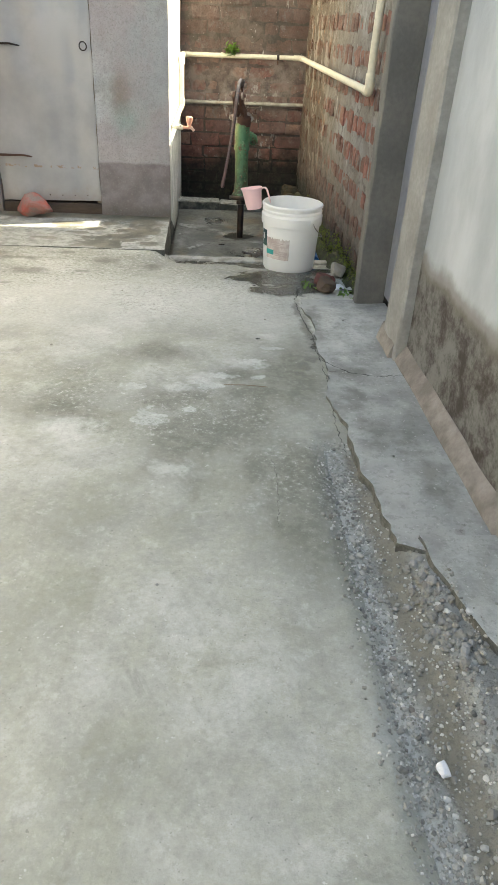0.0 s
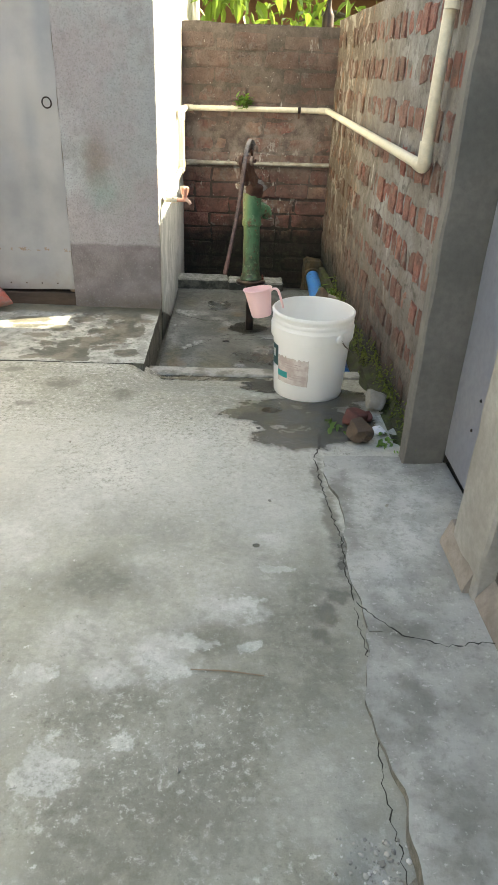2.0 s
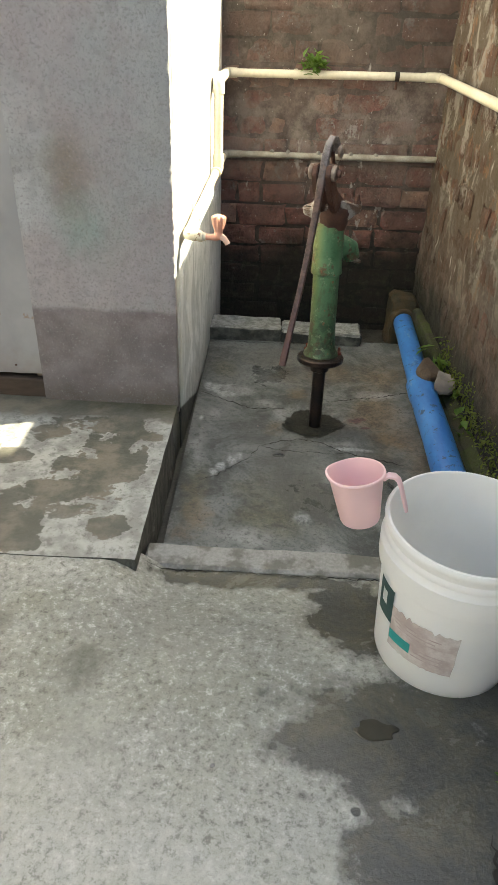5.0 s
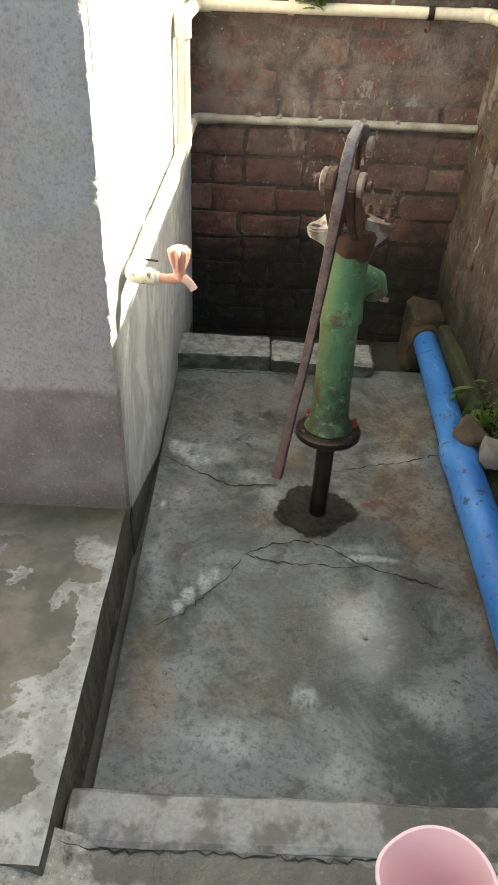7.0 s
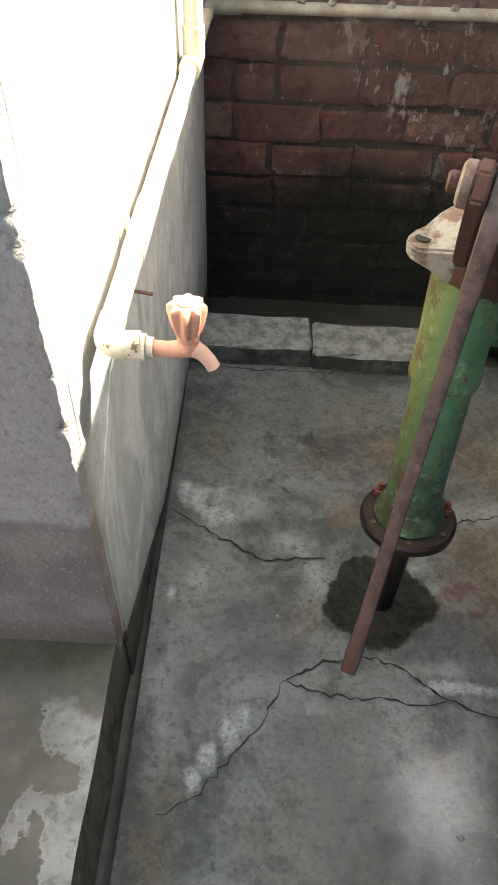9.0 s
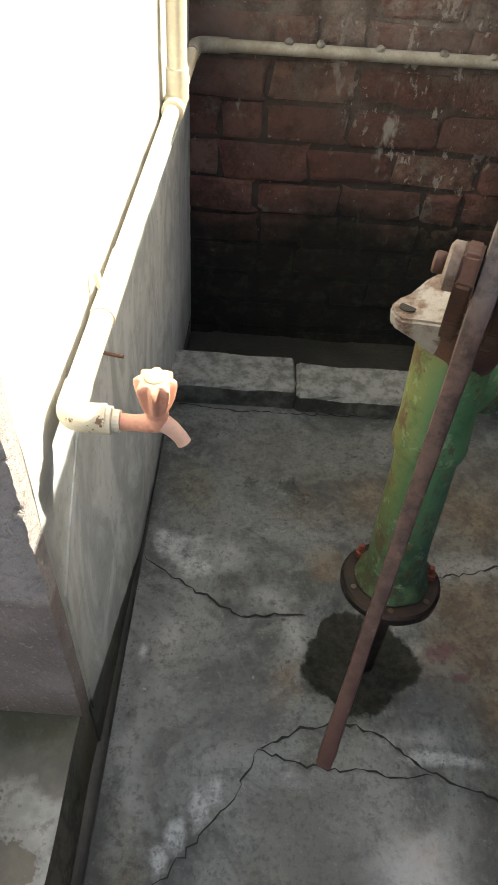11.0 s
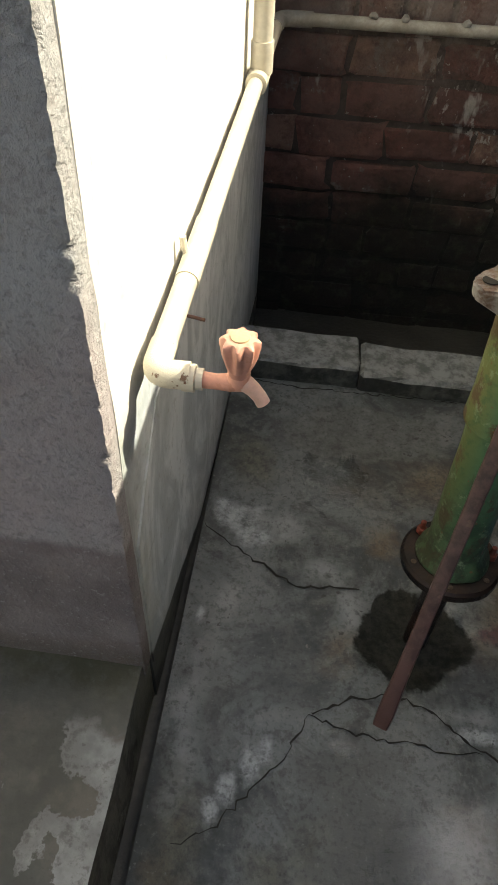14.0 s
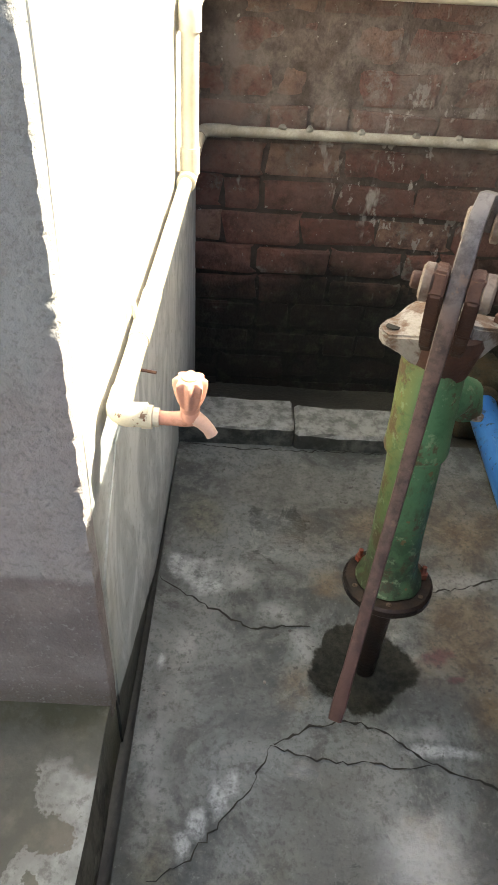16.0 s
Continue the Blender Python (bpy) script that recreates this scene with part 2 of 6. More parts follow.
    pale = spots(nt, [(-0.125, 5.325, 0.075, 0.055), (-0.065, 5.275, 0.07, 0.040), (-0.085, 4.695, 0.020, 0.035), (-0.060, 4.735, 0.024, 0.042), (-0.030, 4.775, 0.024, 0.042), (0.0, 4.815, 0.018, 0.04), (0.22, 4.47, 0.035, 0.05), (0.41, 4.885, 0.09, 0.018), (-0.165, 5.06, 0.014, 0.03)], 0.75, 1.2, 15.0)
    c = mix(nt, mth(nt, "MULTIPLY", pale, 0.85), c, mix(nt, rng(nt, gritty, 0.40, 0.62), (0.24, 0.255, 0.255), (0.47, 0.49, 0.49)))
    red = spots(nt, [(0.45, 5.10, 0.05, 0.03), (0.48, 5.05, 0.03, 0.012)], 0.8, 1.2, 24.0)
    c = mix(nt, mth(nt, "MULTIPLY", red, 0.6), c, (0.12, 0.025, 0.035))
    c = mix(nt, rng(nt, gritty, 0.47, 0.36, 0, 0.55), c, (0.040, 0.042, 0.037))
    c = mix(nt, rng(nt, gritty, 0.57, 0.68, 0, 0.25), c, (0.30, 0.30, 0.285))
    drab = spots(nt, [(-0.02, 5.02, 0.16, 0.15), (0.04, 4.93, 0.1, 0.06), (-0.12, 4.90, 0.06, 0.14), (0.2, 4.62, 0.18, 0.14)], 0.9, 0.8, 9.0)
    c = mix(nt, mth(nt, "MULTIPLY", drab, 0.6), c, (0.068, 0.074, 0.073))
    c = mix(nt, rng(nt, fine, 0.50, 0.36, 0, 0.5), c, (0.036, 0.038, 0.034))
    c = mix(nt, rng(nt, fine, 0.58, 0.70, 0, 0.4), c, (0.27, 0.275, 0.265))
    speck = mth(nt, "MULTIPLY", rng(nt, nz(nt, 62.0, detail=2), 0.66, 0.70), rng(nt, nz(nt, 5.0), 0.45, 0.6))
    c = mix(nt, mth(nt, "MULTIPLY", speck, 0.75), c, (0.04, 0.036, 0.030))
    # Pit round the riser: its dark is painted, the mesh dips only 12 mm.
    hole = spots(nt, [(0.278, 5.075, 0.115, 0.125), (0.222, 5.13, 0.035, 0.04)], 0.12, 0.55, 11.0)
    c = mix(nt, mth(nt, "MULTIPLY", hole, 0.92), c, mix(nt, rng(nt, gritty, 0.4, 0.62), (0.014, 0.014, 0.011), (0.038, 0.036, 0.028)))
    put(nt, b.inputs["Specular IOR Level"], mth(nt, "SUBTRACT", 0.5, mth(nt, "MULTIPLY", hole, 0.4)))
    nt.links.new(c, b.inputs["Base Color"])
    sheen = spots(nt, [(0.36, 4.62, 0.30, 0.26), (0.14, 4.83, 0.06, 0.03), (0.1, 5.45, 0.2, 0.15)], 0.9, 0.8, 12.0)
    put(nt, b.inputs["Roughness"], mth(nt, "SUBTRACT", rng(nt, mid, 0.3, 0.7, 0.40, 0.60), mth(nt, "MULTIPLY", sheen, 0.28)))
    wet = spots(nt, [(0.40, 4.66, 0.22, 0.20), (0.14, 4.835, 0.05, 0.025)], 0.9, 0.9, 10.0)
    put(nt, b.inputs["Coat Weight"], mth(nt, "MULTIPLY", mth(nt, "MAXIMUM", mth(nt, "MULTIPLY", wet, 0.85), rng(nt, big, 0.36, 0.60, 0.02, 0.16)), mth(nt, "SUBTRACT", 1.0, hole)))
    b.inputs["Coat Roughness"].default_value = 0.22
    b.inputs["Coat IOR"].default_value = 1.9
    bump(nt, b, mth(nt, "ADD", mth(nt, "ADD", mth(nt, "MULTIPLY", fine, 0.8), mth(nt, "MULTIPLY", gritty, 0.6)), mid), 0.5, 0.005)
    return m


def make_ledge():
    m, nt, b = mat("ledge_concrete", 0.7)
    big = nz(nt, 3.6, detail=9, rough=0.62, stretch=(0.7, 1.2, 1))
    mid = nz(nt, 14.0, detail=8)
    c = mix(nt, rng(nt, mid, 0.38, 0.62), (0.27, 0.272, 0.245), (0.42, 0.425, 0.39))
    drips = spots(nt, [(-0.42, 4.45, 0.10, 0.20), (-0.40, 4.68, 0.11, 0.08), (-0.58, 4.66, 0.08, 0.06), (-0.62, 4.22, 0.12, 0.10), (-0.52, 4.35, 0.07, 0.03), (-0.55, 4.10, 0.1, 0.03), (-0.74, 4.12, 0.08, 0.03), (-1.0, 4.25, 0.10, 0.03), (-0.33, 4.2, 0.05, 0.05), (-0.8, 4.4, 0.06, 0.03), (-0.30, 4.52, 0.03, 0.08), (-0.68, 4.5, 0.07, 0.05), (-0.9, 4.6, 0.1, 0.05)], 0.10, 2.1, 10.0)
    wet = mth(nt, "MAXIMUM", drips, mth(nt, "MULTIPLY", rng(nt, big, 0.60, 0.62), rng(nt, axis(nt, 1), 4.08, 4.25)))
    wet = mth(nt, "MAXIMUM", wet, rng(nt, mth(nt, "ADD", axis(nt, 1), mth(nt, "MULTIPLY", mid, 0.2)), 4.83, 4.87))
    c = mix(nt, mth(nt, "MULTIPLY", rng(nt, nz(nt, 70.0, detail=2), 0.66, 0.71), 0.5), c, (0.14, 0.13, 0.11))
    c = mix(nt, mth(nt, "MULTIPLY", wet, 0.85), c, mix(nt, rng(nt, nz(nt, 7.0, detail=9), 0.42, 0.60), (0.085, 0.083, 0.062), (0.165, 0.145, 0.105)))
    # Upright faces, picked by their normal, take a near-black streaked colour.
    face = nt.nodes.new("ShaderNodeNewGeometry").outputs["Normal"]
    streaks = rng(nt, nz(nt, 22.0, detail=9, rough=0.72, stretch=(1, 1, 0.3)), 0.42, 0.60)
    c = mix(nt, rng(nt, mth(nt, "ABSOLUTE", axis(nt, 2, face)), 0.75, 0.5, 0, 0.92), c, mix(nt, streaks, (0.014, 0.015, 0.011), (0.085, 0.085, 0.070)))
    moss = mth(nt, "MULTIPLY", rng(nt, mth(nt, "ADD", axis(nt, 1), mth(nt, "MULTIPLY", nz(nt, 16.0, detail=8), 0.2)), 4.87, 4.95), rng(nt, axis(nt, 0), -0.75, -0.45))
    c = mix(nt, mth(nt, "MULTIPLY", moss, 0.75), c, (0.06, 0.062, 0.032))
    c = mix(nt, rng(nt, nz(nt, 40.0, detail=8, rough=0.75), 0.50, 0.64, 0, 0.6), c, (0.13, 0.128, 0.108))
    nt.links.new(c, b.inputs["Base Color"])
    put(nt, b.inputs["Roughness"], mth(nt, "SUBTRACT", 0.78, mth(nt, "MULTIPLY", wet, 0.36)))
    bump(nt, b, nz(nt, 60.0), 0.35, 0.005)
    return m


def make_mossy_kerb():
    """Whitish trowelled top with black specks; upright faces mossy and coloured much darker, by which way they face."""
    m, nt, b = mat("mossy_white_concrete", 0.75)
    grain = nz(nt, 26.0, detail=10, rough=0.74)
    c = mix(nt, rng(nt, grain, 0.38, 0.60), (0.13, 0.135, 0.126), (0.29, 0.30, 0.288))
    c = mix(nt, rng(nt, nz(nt, 48.0, detail=4), 0.60, 0.68, 0, 0.5), c, (0.07, 0.072, 0.062))
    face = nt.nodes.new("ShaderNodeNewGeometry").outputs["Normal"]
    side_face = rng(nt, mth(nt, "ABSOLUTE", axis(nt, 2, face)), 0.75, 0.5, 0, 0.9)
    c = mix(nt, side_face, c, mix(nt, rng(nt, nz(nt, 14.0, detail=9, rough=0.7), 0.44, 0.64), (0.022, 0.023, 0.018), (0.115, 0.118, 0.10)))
    nt.links.new(c, b.inputs["Base Color"])
    bump(nt, b, grain, 0.55, 0.006)
    return m


def make_strip():
    m, nt, b = mat("patched_cement", 0.8)
    big = nz(nt, 4.5, detail=9)
    c = mix(nt, rng(nt, big, 0.38, 0.62), (0.235, 0.237, 0.222), (0.37, 0.372, 0.352))
    c = mix(nt, rng(nt, nz(nt, 16.0, detail=10, rough=0.72), 0.56, 0.66, 0, 0.6), c, (0.36, 0.36, 0.34))
    pale = spots(nt, [(0.70, 1.12, 0.14, 0.28), (0.68, 2.85, 0.26, 0.50), (0.60, 2.52, 0.06, 0.07)], 0.9, 1.0, 7.0)
    c = mix(nt, mth(nt, "MULTIPLY", pale, 0.8), c, mix(nt, rng(nt, nz(nt, 12.0, detail=10, rough=0.72), 0.38, 0.62), (0.33, 0.335, 0.305), (0.52, 0.525, 0.495)))
    damp = spots(nt, [(0.53, 2.85, 0.05, 0.4), (0.58, 2.0, 0.09, 0.4), (0.62, 2.38, 0.16, 0.06), (0.72, 1.7, 0.1, 0.3)], 1.0, 1.6, 9.0)
    c = mix(nt, mth(nt, "MULTIPLY", damp, 0.55), c, (0.145, 0.145, 0.122))
    fine = nz(nt, 45.0, detail=8, rough=0.7)
    c = mix(nt, rng(nt, fine, 0.50, 0.66, 0, 0.4), c, (0.15, 0.15, 0.135))
    c = mix(nt, rng(nt, nz(nt, 70.0, detail=3), 0.62, 0.68, 0, 0.5), c, (0.50, 0.50, 0.48))
    # Upright edges painted darker: shade put in the colour against bounced light.
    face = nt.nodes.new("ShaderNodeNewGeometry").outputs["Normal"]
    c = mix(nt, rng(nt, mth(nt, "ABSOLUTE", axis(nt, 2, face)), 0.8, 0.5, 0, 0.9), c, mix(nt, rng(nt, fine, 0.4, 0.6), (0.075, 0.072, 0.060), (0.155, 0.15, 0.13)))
    nt.links.new(c, b.inputs["Base Color"])
    bump(nt, b, fine, 0.5, 0.008)
    return m


def make_bed():
    """Worn concrete edge that breaks down into a muddy runnel and grit."""
    m, nt, b = mat("gritty_mud", 0.85)
    x = mth(nt, "ADD", axis(nt, 0), mth(nt, "MULTIPLY", mth(nt, "SUBTRACT", nz(nt, 6.0, detail=8), 0.5), 0.09))
    fine = nz(nt, 70.0, detail=6, rough=0.75)
    c = mix(nt, rng(nt, nz(nt, 9.0, detail=9), 0.38, 0.62), (0.31, 0.31, 0.285), (0.44, 0.44, 0.41))
    mud = mth(nt, "MULTIPLY", rng(nt, x, 0.45, 0.49), rng(nt, x, 0.60, 0.53))
    c = mix(nt, mth(nt, "MULTIPLY", mud, 0.8), c, (0.19, 0.17, 0.125))
    c = mix(nt, rng(nt, x, 0.56, 0.62, 0, 0.6), c, (0.24, 0.235, 0.22))
    c = mix(nt, rng(nt, fine, 0.50, 0.38, 0, 0.6), c, (0.13, 0.125, 0.11))
    nt.links.new(c, b.inputs["Base Color"])
    bump(nt, b, fine, 0.8, 0.008)
    return m


def make_plaster():
    """Grey house plaster with a darker, damp skirting band below a trowelled line."""
    m, nt, b = mat("grey_house_plaster", 0.85)
    z = axis(nt, 2)
    big = nz(nt, 1.5, detail=7, stretch=(1, 1, 0.6))
    fine = nz(nt, 55.0, detail=6)
    c = mix(nt, rng(nt, big, 0.38, 0.62), (0.38, 0.39, 0.39), (0.53, 0.535, 0.53))
    c = mix(nt, rng(nt, nz(nt, 6.5, detail=10, rough=0.7), 0.48, 0.64, 0, 0.55), c, (0.31, 0.295, 0.285))
    v = pos(nt)
    n = nt.nodes.new("ShaderNodeVectorMath")
    n.operation = "SUBTRACT"
    nt.links.new(v, n.inputs[0])
    n.inputs[1].default_value = (-0.53, 4.86, 0.79)
    q = nt.nodes.new("ShaderNodeVectorMath")
    q.operation = "MULTIPLY"
    nt.links.new(n.outputs[0], q.inputs[0])
    q.inputs[1].default_value = (1 / 0.075, 0.5, 1 / 0.17)
    g = nt.nodes.new("ShaderNodeVectorMath")
    g.operation = "LENGTH"
    nt.links.new(q.outputs[0], g.inputs[0])
    smear = rng(nt, mth(nt, "ADD", g.outputs["Value"], nz(nt, 8.0)), 1.75, 0.8)
    c = mix(nt, mth(nt, "MULTIPLY", smear, 0.75), c, (0.23, 0.18, 0.13))
    q2 = nt.nodes.new("ShaderNodeVectorMath")
    q2.operation = "DISTANCE"
    nt.links.new(v, q2.inputs[0])
    q2.inputs[1].default_value = (-0.47, 4.86, 0.60)
    green = rng(nt, mth(nt, "ADD", q2.outputs["Value"], mth(nt, "MULTIPLY", nz(nt, 14.0), 0.16)), 0.26, 0.08)
    c = mix(nt, mth(nt, "MULTIPLY", green, 0.6), c, (0.20, 0.38, 0.31))
    rosy = nz(nt, 2.6, stretch=(1, 1, 0.7))
    c = mix(nt, rng(nt, rosy, 0.42, 0.60, 0, 0.6), c, (0.42, 0.35, 0.35))
    edge = mth(nt, "ADD", z, mth(nt, "MULTIPLY", mth(nt, "SUBTRACT", nz(nt, 5.0), 0.5), 0.05))
    band = rng(nt, edge, 0.375, 0.355)
    blue = rng(nt, axis(nt, 0), -1.3, -1.45)
    damp = mix(nt, rng(nt, nz(nt, 7.0, detail=8), 0.35, 0.65), (0.18, 0.150, 0.148), (0.30, 0.258, 0.252))
    damp = mix(nt, mth(nt, "MULTIPLY", blue, 0.7), damp, (0.13, 0.145, 0.21))
    c = mix(nt, mth(nt, "MULTIPLY", band, 0.9), c, damp)
    foot = rng(nt, mth(nt, "ADD", z, mth(nt, "MULTIPLY", nz(nt, 9.0), 0.1)), 0.19, 0.07)
    c = mix(nt, mth(nt, "MULTIPLY", foot, 0.65), c, (0.13, 0.105, 0.08))
    c = mix(nt, rng(nt, nz(nt, 30.0, detail=9, rough=0.75), 0.50, 0.64, 0, 0.3), c, (0.22, 0.205, 0.198))
    c = mix(nt, mth(nt, "MULTIPLY", rng(nt, nz(nt, 75.0, detail=2), 0.66, 0.71), 0.22), c, (0.2, 0.19, 0.18))
    sand = nz(nt, 120.0, detail=4, rough=0.7)
    c = mix(nt, rng(nt, sand, 0.50, 0.36, 0, 0.5), c, (0.22, 0.21, 0.205))
    c = mix(nt, rng(nt, sand, 0.57, 0.69, 0, 0.42), c, (0.52, 0.51, 0.50))
    nt.links.new(c, b.inputs["Base Color"])
    bump(nt, b, mth(nt, "ADD", mth(nt, "ADD", mth(nt, "MULTIPLY", fine, 0.8), mth(nt, "MULTIPLY", sand, 0.7)), nz(nt, 9.0)), 0.8, 0.009)
    return m


def make_side():
    m, nt, b = mat("smooth_cement_render", 0.7)
    streak = nz(nt, 6.0, stretch=(1, 1.3, 0.6), detail=10, rough=0.68, dist=1.2)
    c = mix(nt, rng(nt, streak, 0.38, 0.62), (0.42, 0.47, 0.495), (0.68, 0.72, 0.74))
    # Upper wall whitewashed; painted whiter just where the sun falls, to look brighter.
    lime = mix(nt, rng(nt, nz(nt, 5.0, detail=8), 0.4, 0.7), (0.78, 0.77, 0.73), (0.70, 0.685, 0.63))
    c = mix(nt, rng(nt, mth(nt, "ADD", axis(nt, 2), mth(nt, "MULTIPLY", nz(nt, 6.0), 0.08)), 0.55, 0.62), c, lime)
    moss = rng(nt, mth(nt, "ADD", axis(nt, 1), mth(nt, "MULTIPLY", nz(nt, 12.0), 0.25)), 5.14, 4.96)
    c = mix(nt, mth(nt, "MULTIPLY", moss, mth(nt, "MULTIPLY", rng(nt, axis(nt, 2), 0.62, 0.5), 0.5)), c, (0.22, 0.22, 0.14))
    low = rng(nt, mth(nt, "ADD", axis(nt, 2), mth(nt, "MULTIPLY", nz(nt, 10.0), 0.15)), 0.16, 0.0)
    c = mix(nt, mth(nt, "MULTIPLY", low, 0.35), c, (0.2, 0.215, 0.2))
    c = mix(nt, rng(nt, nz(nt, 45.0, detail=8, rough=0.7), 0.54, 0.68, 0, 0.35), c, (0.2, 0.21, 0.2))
    # Below a slanting line the wall is painted black, imitating the dark gutter gap.
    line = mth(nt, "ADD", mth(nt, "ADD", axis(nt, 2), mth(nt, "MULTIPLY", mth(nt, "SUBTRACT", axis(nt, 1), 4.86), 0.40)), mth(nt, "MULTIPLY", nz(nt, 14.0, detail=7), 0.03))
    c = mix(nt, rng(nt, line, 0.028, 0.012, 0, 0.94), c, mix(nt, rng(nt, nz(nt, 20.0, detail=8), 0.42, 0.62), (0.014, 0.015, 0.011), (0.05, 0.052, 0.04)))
    nt.links.new(c, b.inputs["Base Color"])
    bump(nt, b, nz(nt, 40.0), 0.25, 0.005)
    return m


def grime(nt, c, base, foot, depth, far=0.0, film=0.0):
    """Weathering shared by bricks and mortar of one wall: sooty film, brown wash, lime runs, black moss at the wet foot."""
    soot = nz(nt, 2.3, detail=10, rough=0.68, dist=0.5)
    c = mix(nt, rng(nt, soot, 0.42, 0.54, 0, depth), c, base)
    c = mix(nt, rng(nt, nz(nt, 11.0, detail=10, rough=0.74), 0.52, 0.66, 0, 0.65), c, tuple(q * 0.42 for q in base))
    if far:
        y = mth(nt, "ADD", axis(nt, 1), mth(nt, "MULTIPLY", mth(nt, "SUBTRACT", nz(nt, 3.0, detail=9, rough=0.7), 0.5), 1.6))
        old = rng(nt, y, 4.2, 5.4)
        # Rear stretch: colour multiplied darker, then browned, with pale and rusty patches.
        c = mix(nt, old, c, (0.34, 0.275, 0.21), "MULTIPLY")
        c = mix(nt, mth(nt, "MULTIPLY", old, far), c, (0.10, 0.076, 0.052))
        c = mix(nt, mth(nt, "MULTIPLY", old, rng(nt, nz(nt, 6.0, detail=11, rough=0.74, stretch=(1, 1.0, 0.8), dist=0.6), 0.50, 0.60, 0, 0.65)), c, (0.33, 0.305, 0.275))
        c = mix(nt, mth(nt, "MULTIPLY", old, rng(nt, nz(nt, 8.5, detail=10, rough=0.72), 0.54, 0.64, 0, 0.65)), c, (0.21, 0.105, 0.05))
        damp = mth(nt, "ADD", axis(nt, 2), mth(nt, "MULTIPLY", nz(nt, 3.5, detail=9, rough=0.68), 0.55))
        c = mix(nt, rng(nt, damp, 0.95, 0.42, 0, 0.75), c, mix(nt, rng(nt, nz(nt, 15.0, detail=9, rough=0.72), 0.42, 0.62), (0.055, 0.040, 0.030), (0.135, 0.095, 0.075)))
    if film:
        zf = mth(nt, "ADD", axis(nt, 2), mth(nt, "MULTIPLY", mth(nt, "SUBTRACT", nz(nt, 4.0, detail=8), 0.5), 0.35))
        f = mth(nt, "MULTIPLY", rng(nt, zf, 0.28, 0.72), rng(nt, zf, 1.12, 0.96))
        f = mth(nt, "MULTIPLY", f, rng(nt, nz(nt, 7.0, detail=11, rough=0.72), 0.36, 0.62, 0.15, film))
        c = mix(nt, f, c, mix(nt, rng(nt, nz(nt, 3.5, detail=9), 0.4, 0.6), (0.20, 0.150, 0.132), (0.27, 0.225, 0.205)))
        c = mix(nt, rng(nt, zf, 0.96, 1.10, 0, 0.68), c, mix(nt, rng(nt, nz(nt, 6.0, detail=10, rough=0.72), 0.42, 0.62), (0.070, 0.058, 0.050), (0.145, 0.118, 0.10)))
        zone = mth(nt, "MULTIPLY", mth(nt, "MULTIPLY", rng(nt, axis(nt, 0), 0.15, 0.30), rng(nt, axis(nt, 0), 0.70, 0.52)), mth(nt, "MULTIPLY", rng(nt, axis(nt, 2), 0.22, 0.32), rng(nt, axis(nt, 2), 0.98, 0.62)))
        drips = mth(nt, "MULTIPLY", zone, rng(nt, nz(nt, 30.0, detail=4, stretch=(1, 1, 0.55)), 0.60, 0.65))
        c = mix(nt, mth(nt, "MULTIPLY", drips, 0.6), c, (0.52, 0.50, 0.47))
    runs = mth(nt, "MULTIPLY", rng(nt, nz(nt, 13.0, detail=4, stretch=(1, 1, 0.35)), 0.64, 0.70), rng(nt, nz(nt, 3.0), 0.48, 0.58))
    c = mix(nt, mth(nt, "MULTIPLY", runs, 0.55), c, (0.62, 0.60, 0.56))
    flecks = rng(nt, nz(nt, 55.0, detail=2), 0.70, 0.74)
    c = mix(nt, mth(nt, "MULTIPLY", flecks, 0.5), c, (0.5, 0.48, 0.45))
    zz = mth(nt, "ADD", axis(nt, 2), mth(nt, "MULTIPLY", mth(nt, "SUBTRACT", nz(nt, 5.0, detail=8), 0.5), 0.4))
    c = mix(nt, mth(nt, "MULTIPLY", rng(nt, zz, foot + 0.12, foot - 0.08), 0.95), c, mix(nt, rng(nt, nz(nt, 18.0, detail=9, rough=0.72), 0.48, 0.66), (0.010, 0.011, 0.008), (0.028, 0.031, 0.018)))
    return c


def make_brick(name, reds, smear_amt, base, foot, depth, far=0.0, film=0.0):
    """Weathered brick: each brick takes its own tone; mortar smears."""
    m, nt, b = mat(name, 0.9)
    r = rnd(nt)
    c = mix(nt, r, reds[0], reds[1])
    c = mix(nt, rng(nt, mth(nt, "FRACT", mth(nt, "MULTIPLY", r, 7.31)), 0.75, 0.9), c, reds[2])
    grain = nz(nt, 24.0, detail=10, rough=0.75)
    c = mix(nt, rng(nt, grain, 0.42, 0.64, 0, 0.65), c, tuple(q * 0.45 for q in reds[0]))
    smear = rng(nt, nz(nt, 9.0, detail=10, rough=0.74), 0.62 - smear_amt, 0.70 - smear_amt)
    c = mix(nt, mth(nt, "MULTIPLY", smear, 0.8), c, (0.30, 0.285, 0.265))
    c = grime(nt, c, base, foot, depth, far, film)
    nt.links.new(c, b.inputs["Base Color"])
    bump(nt, b, mth(nt, "ADD", mth(nt, "MULTIPLY", grain, 1.6), nz(nt, 70.0)), 1.0, 0.014)
    return m


def make_mortar(name, c1, c2, base, foot, depth, far=0.0, film=0.0):
    m, nt, b = mat(name, 0.92)
    grain = nz(nt, 22.0, detail=10, rough=0.75)
    c = mix(nt, rng(nt, nz(nt, 4.0, detail=7), 0.35, 0.65), c1, c2)
    c = mix(nt, rng(nt, grain, 0.45, 0.66, 0, 0.7), c, tuple(q * 0.4 for q in c1))
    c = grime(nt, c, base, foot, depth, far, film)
    nt.links.new(c, b.inputs["Base Color"])
    bump(nt, b, mth(nt, "ADD", grain, nz(nt, 70.0)), 0.9, 0.012)
    return m


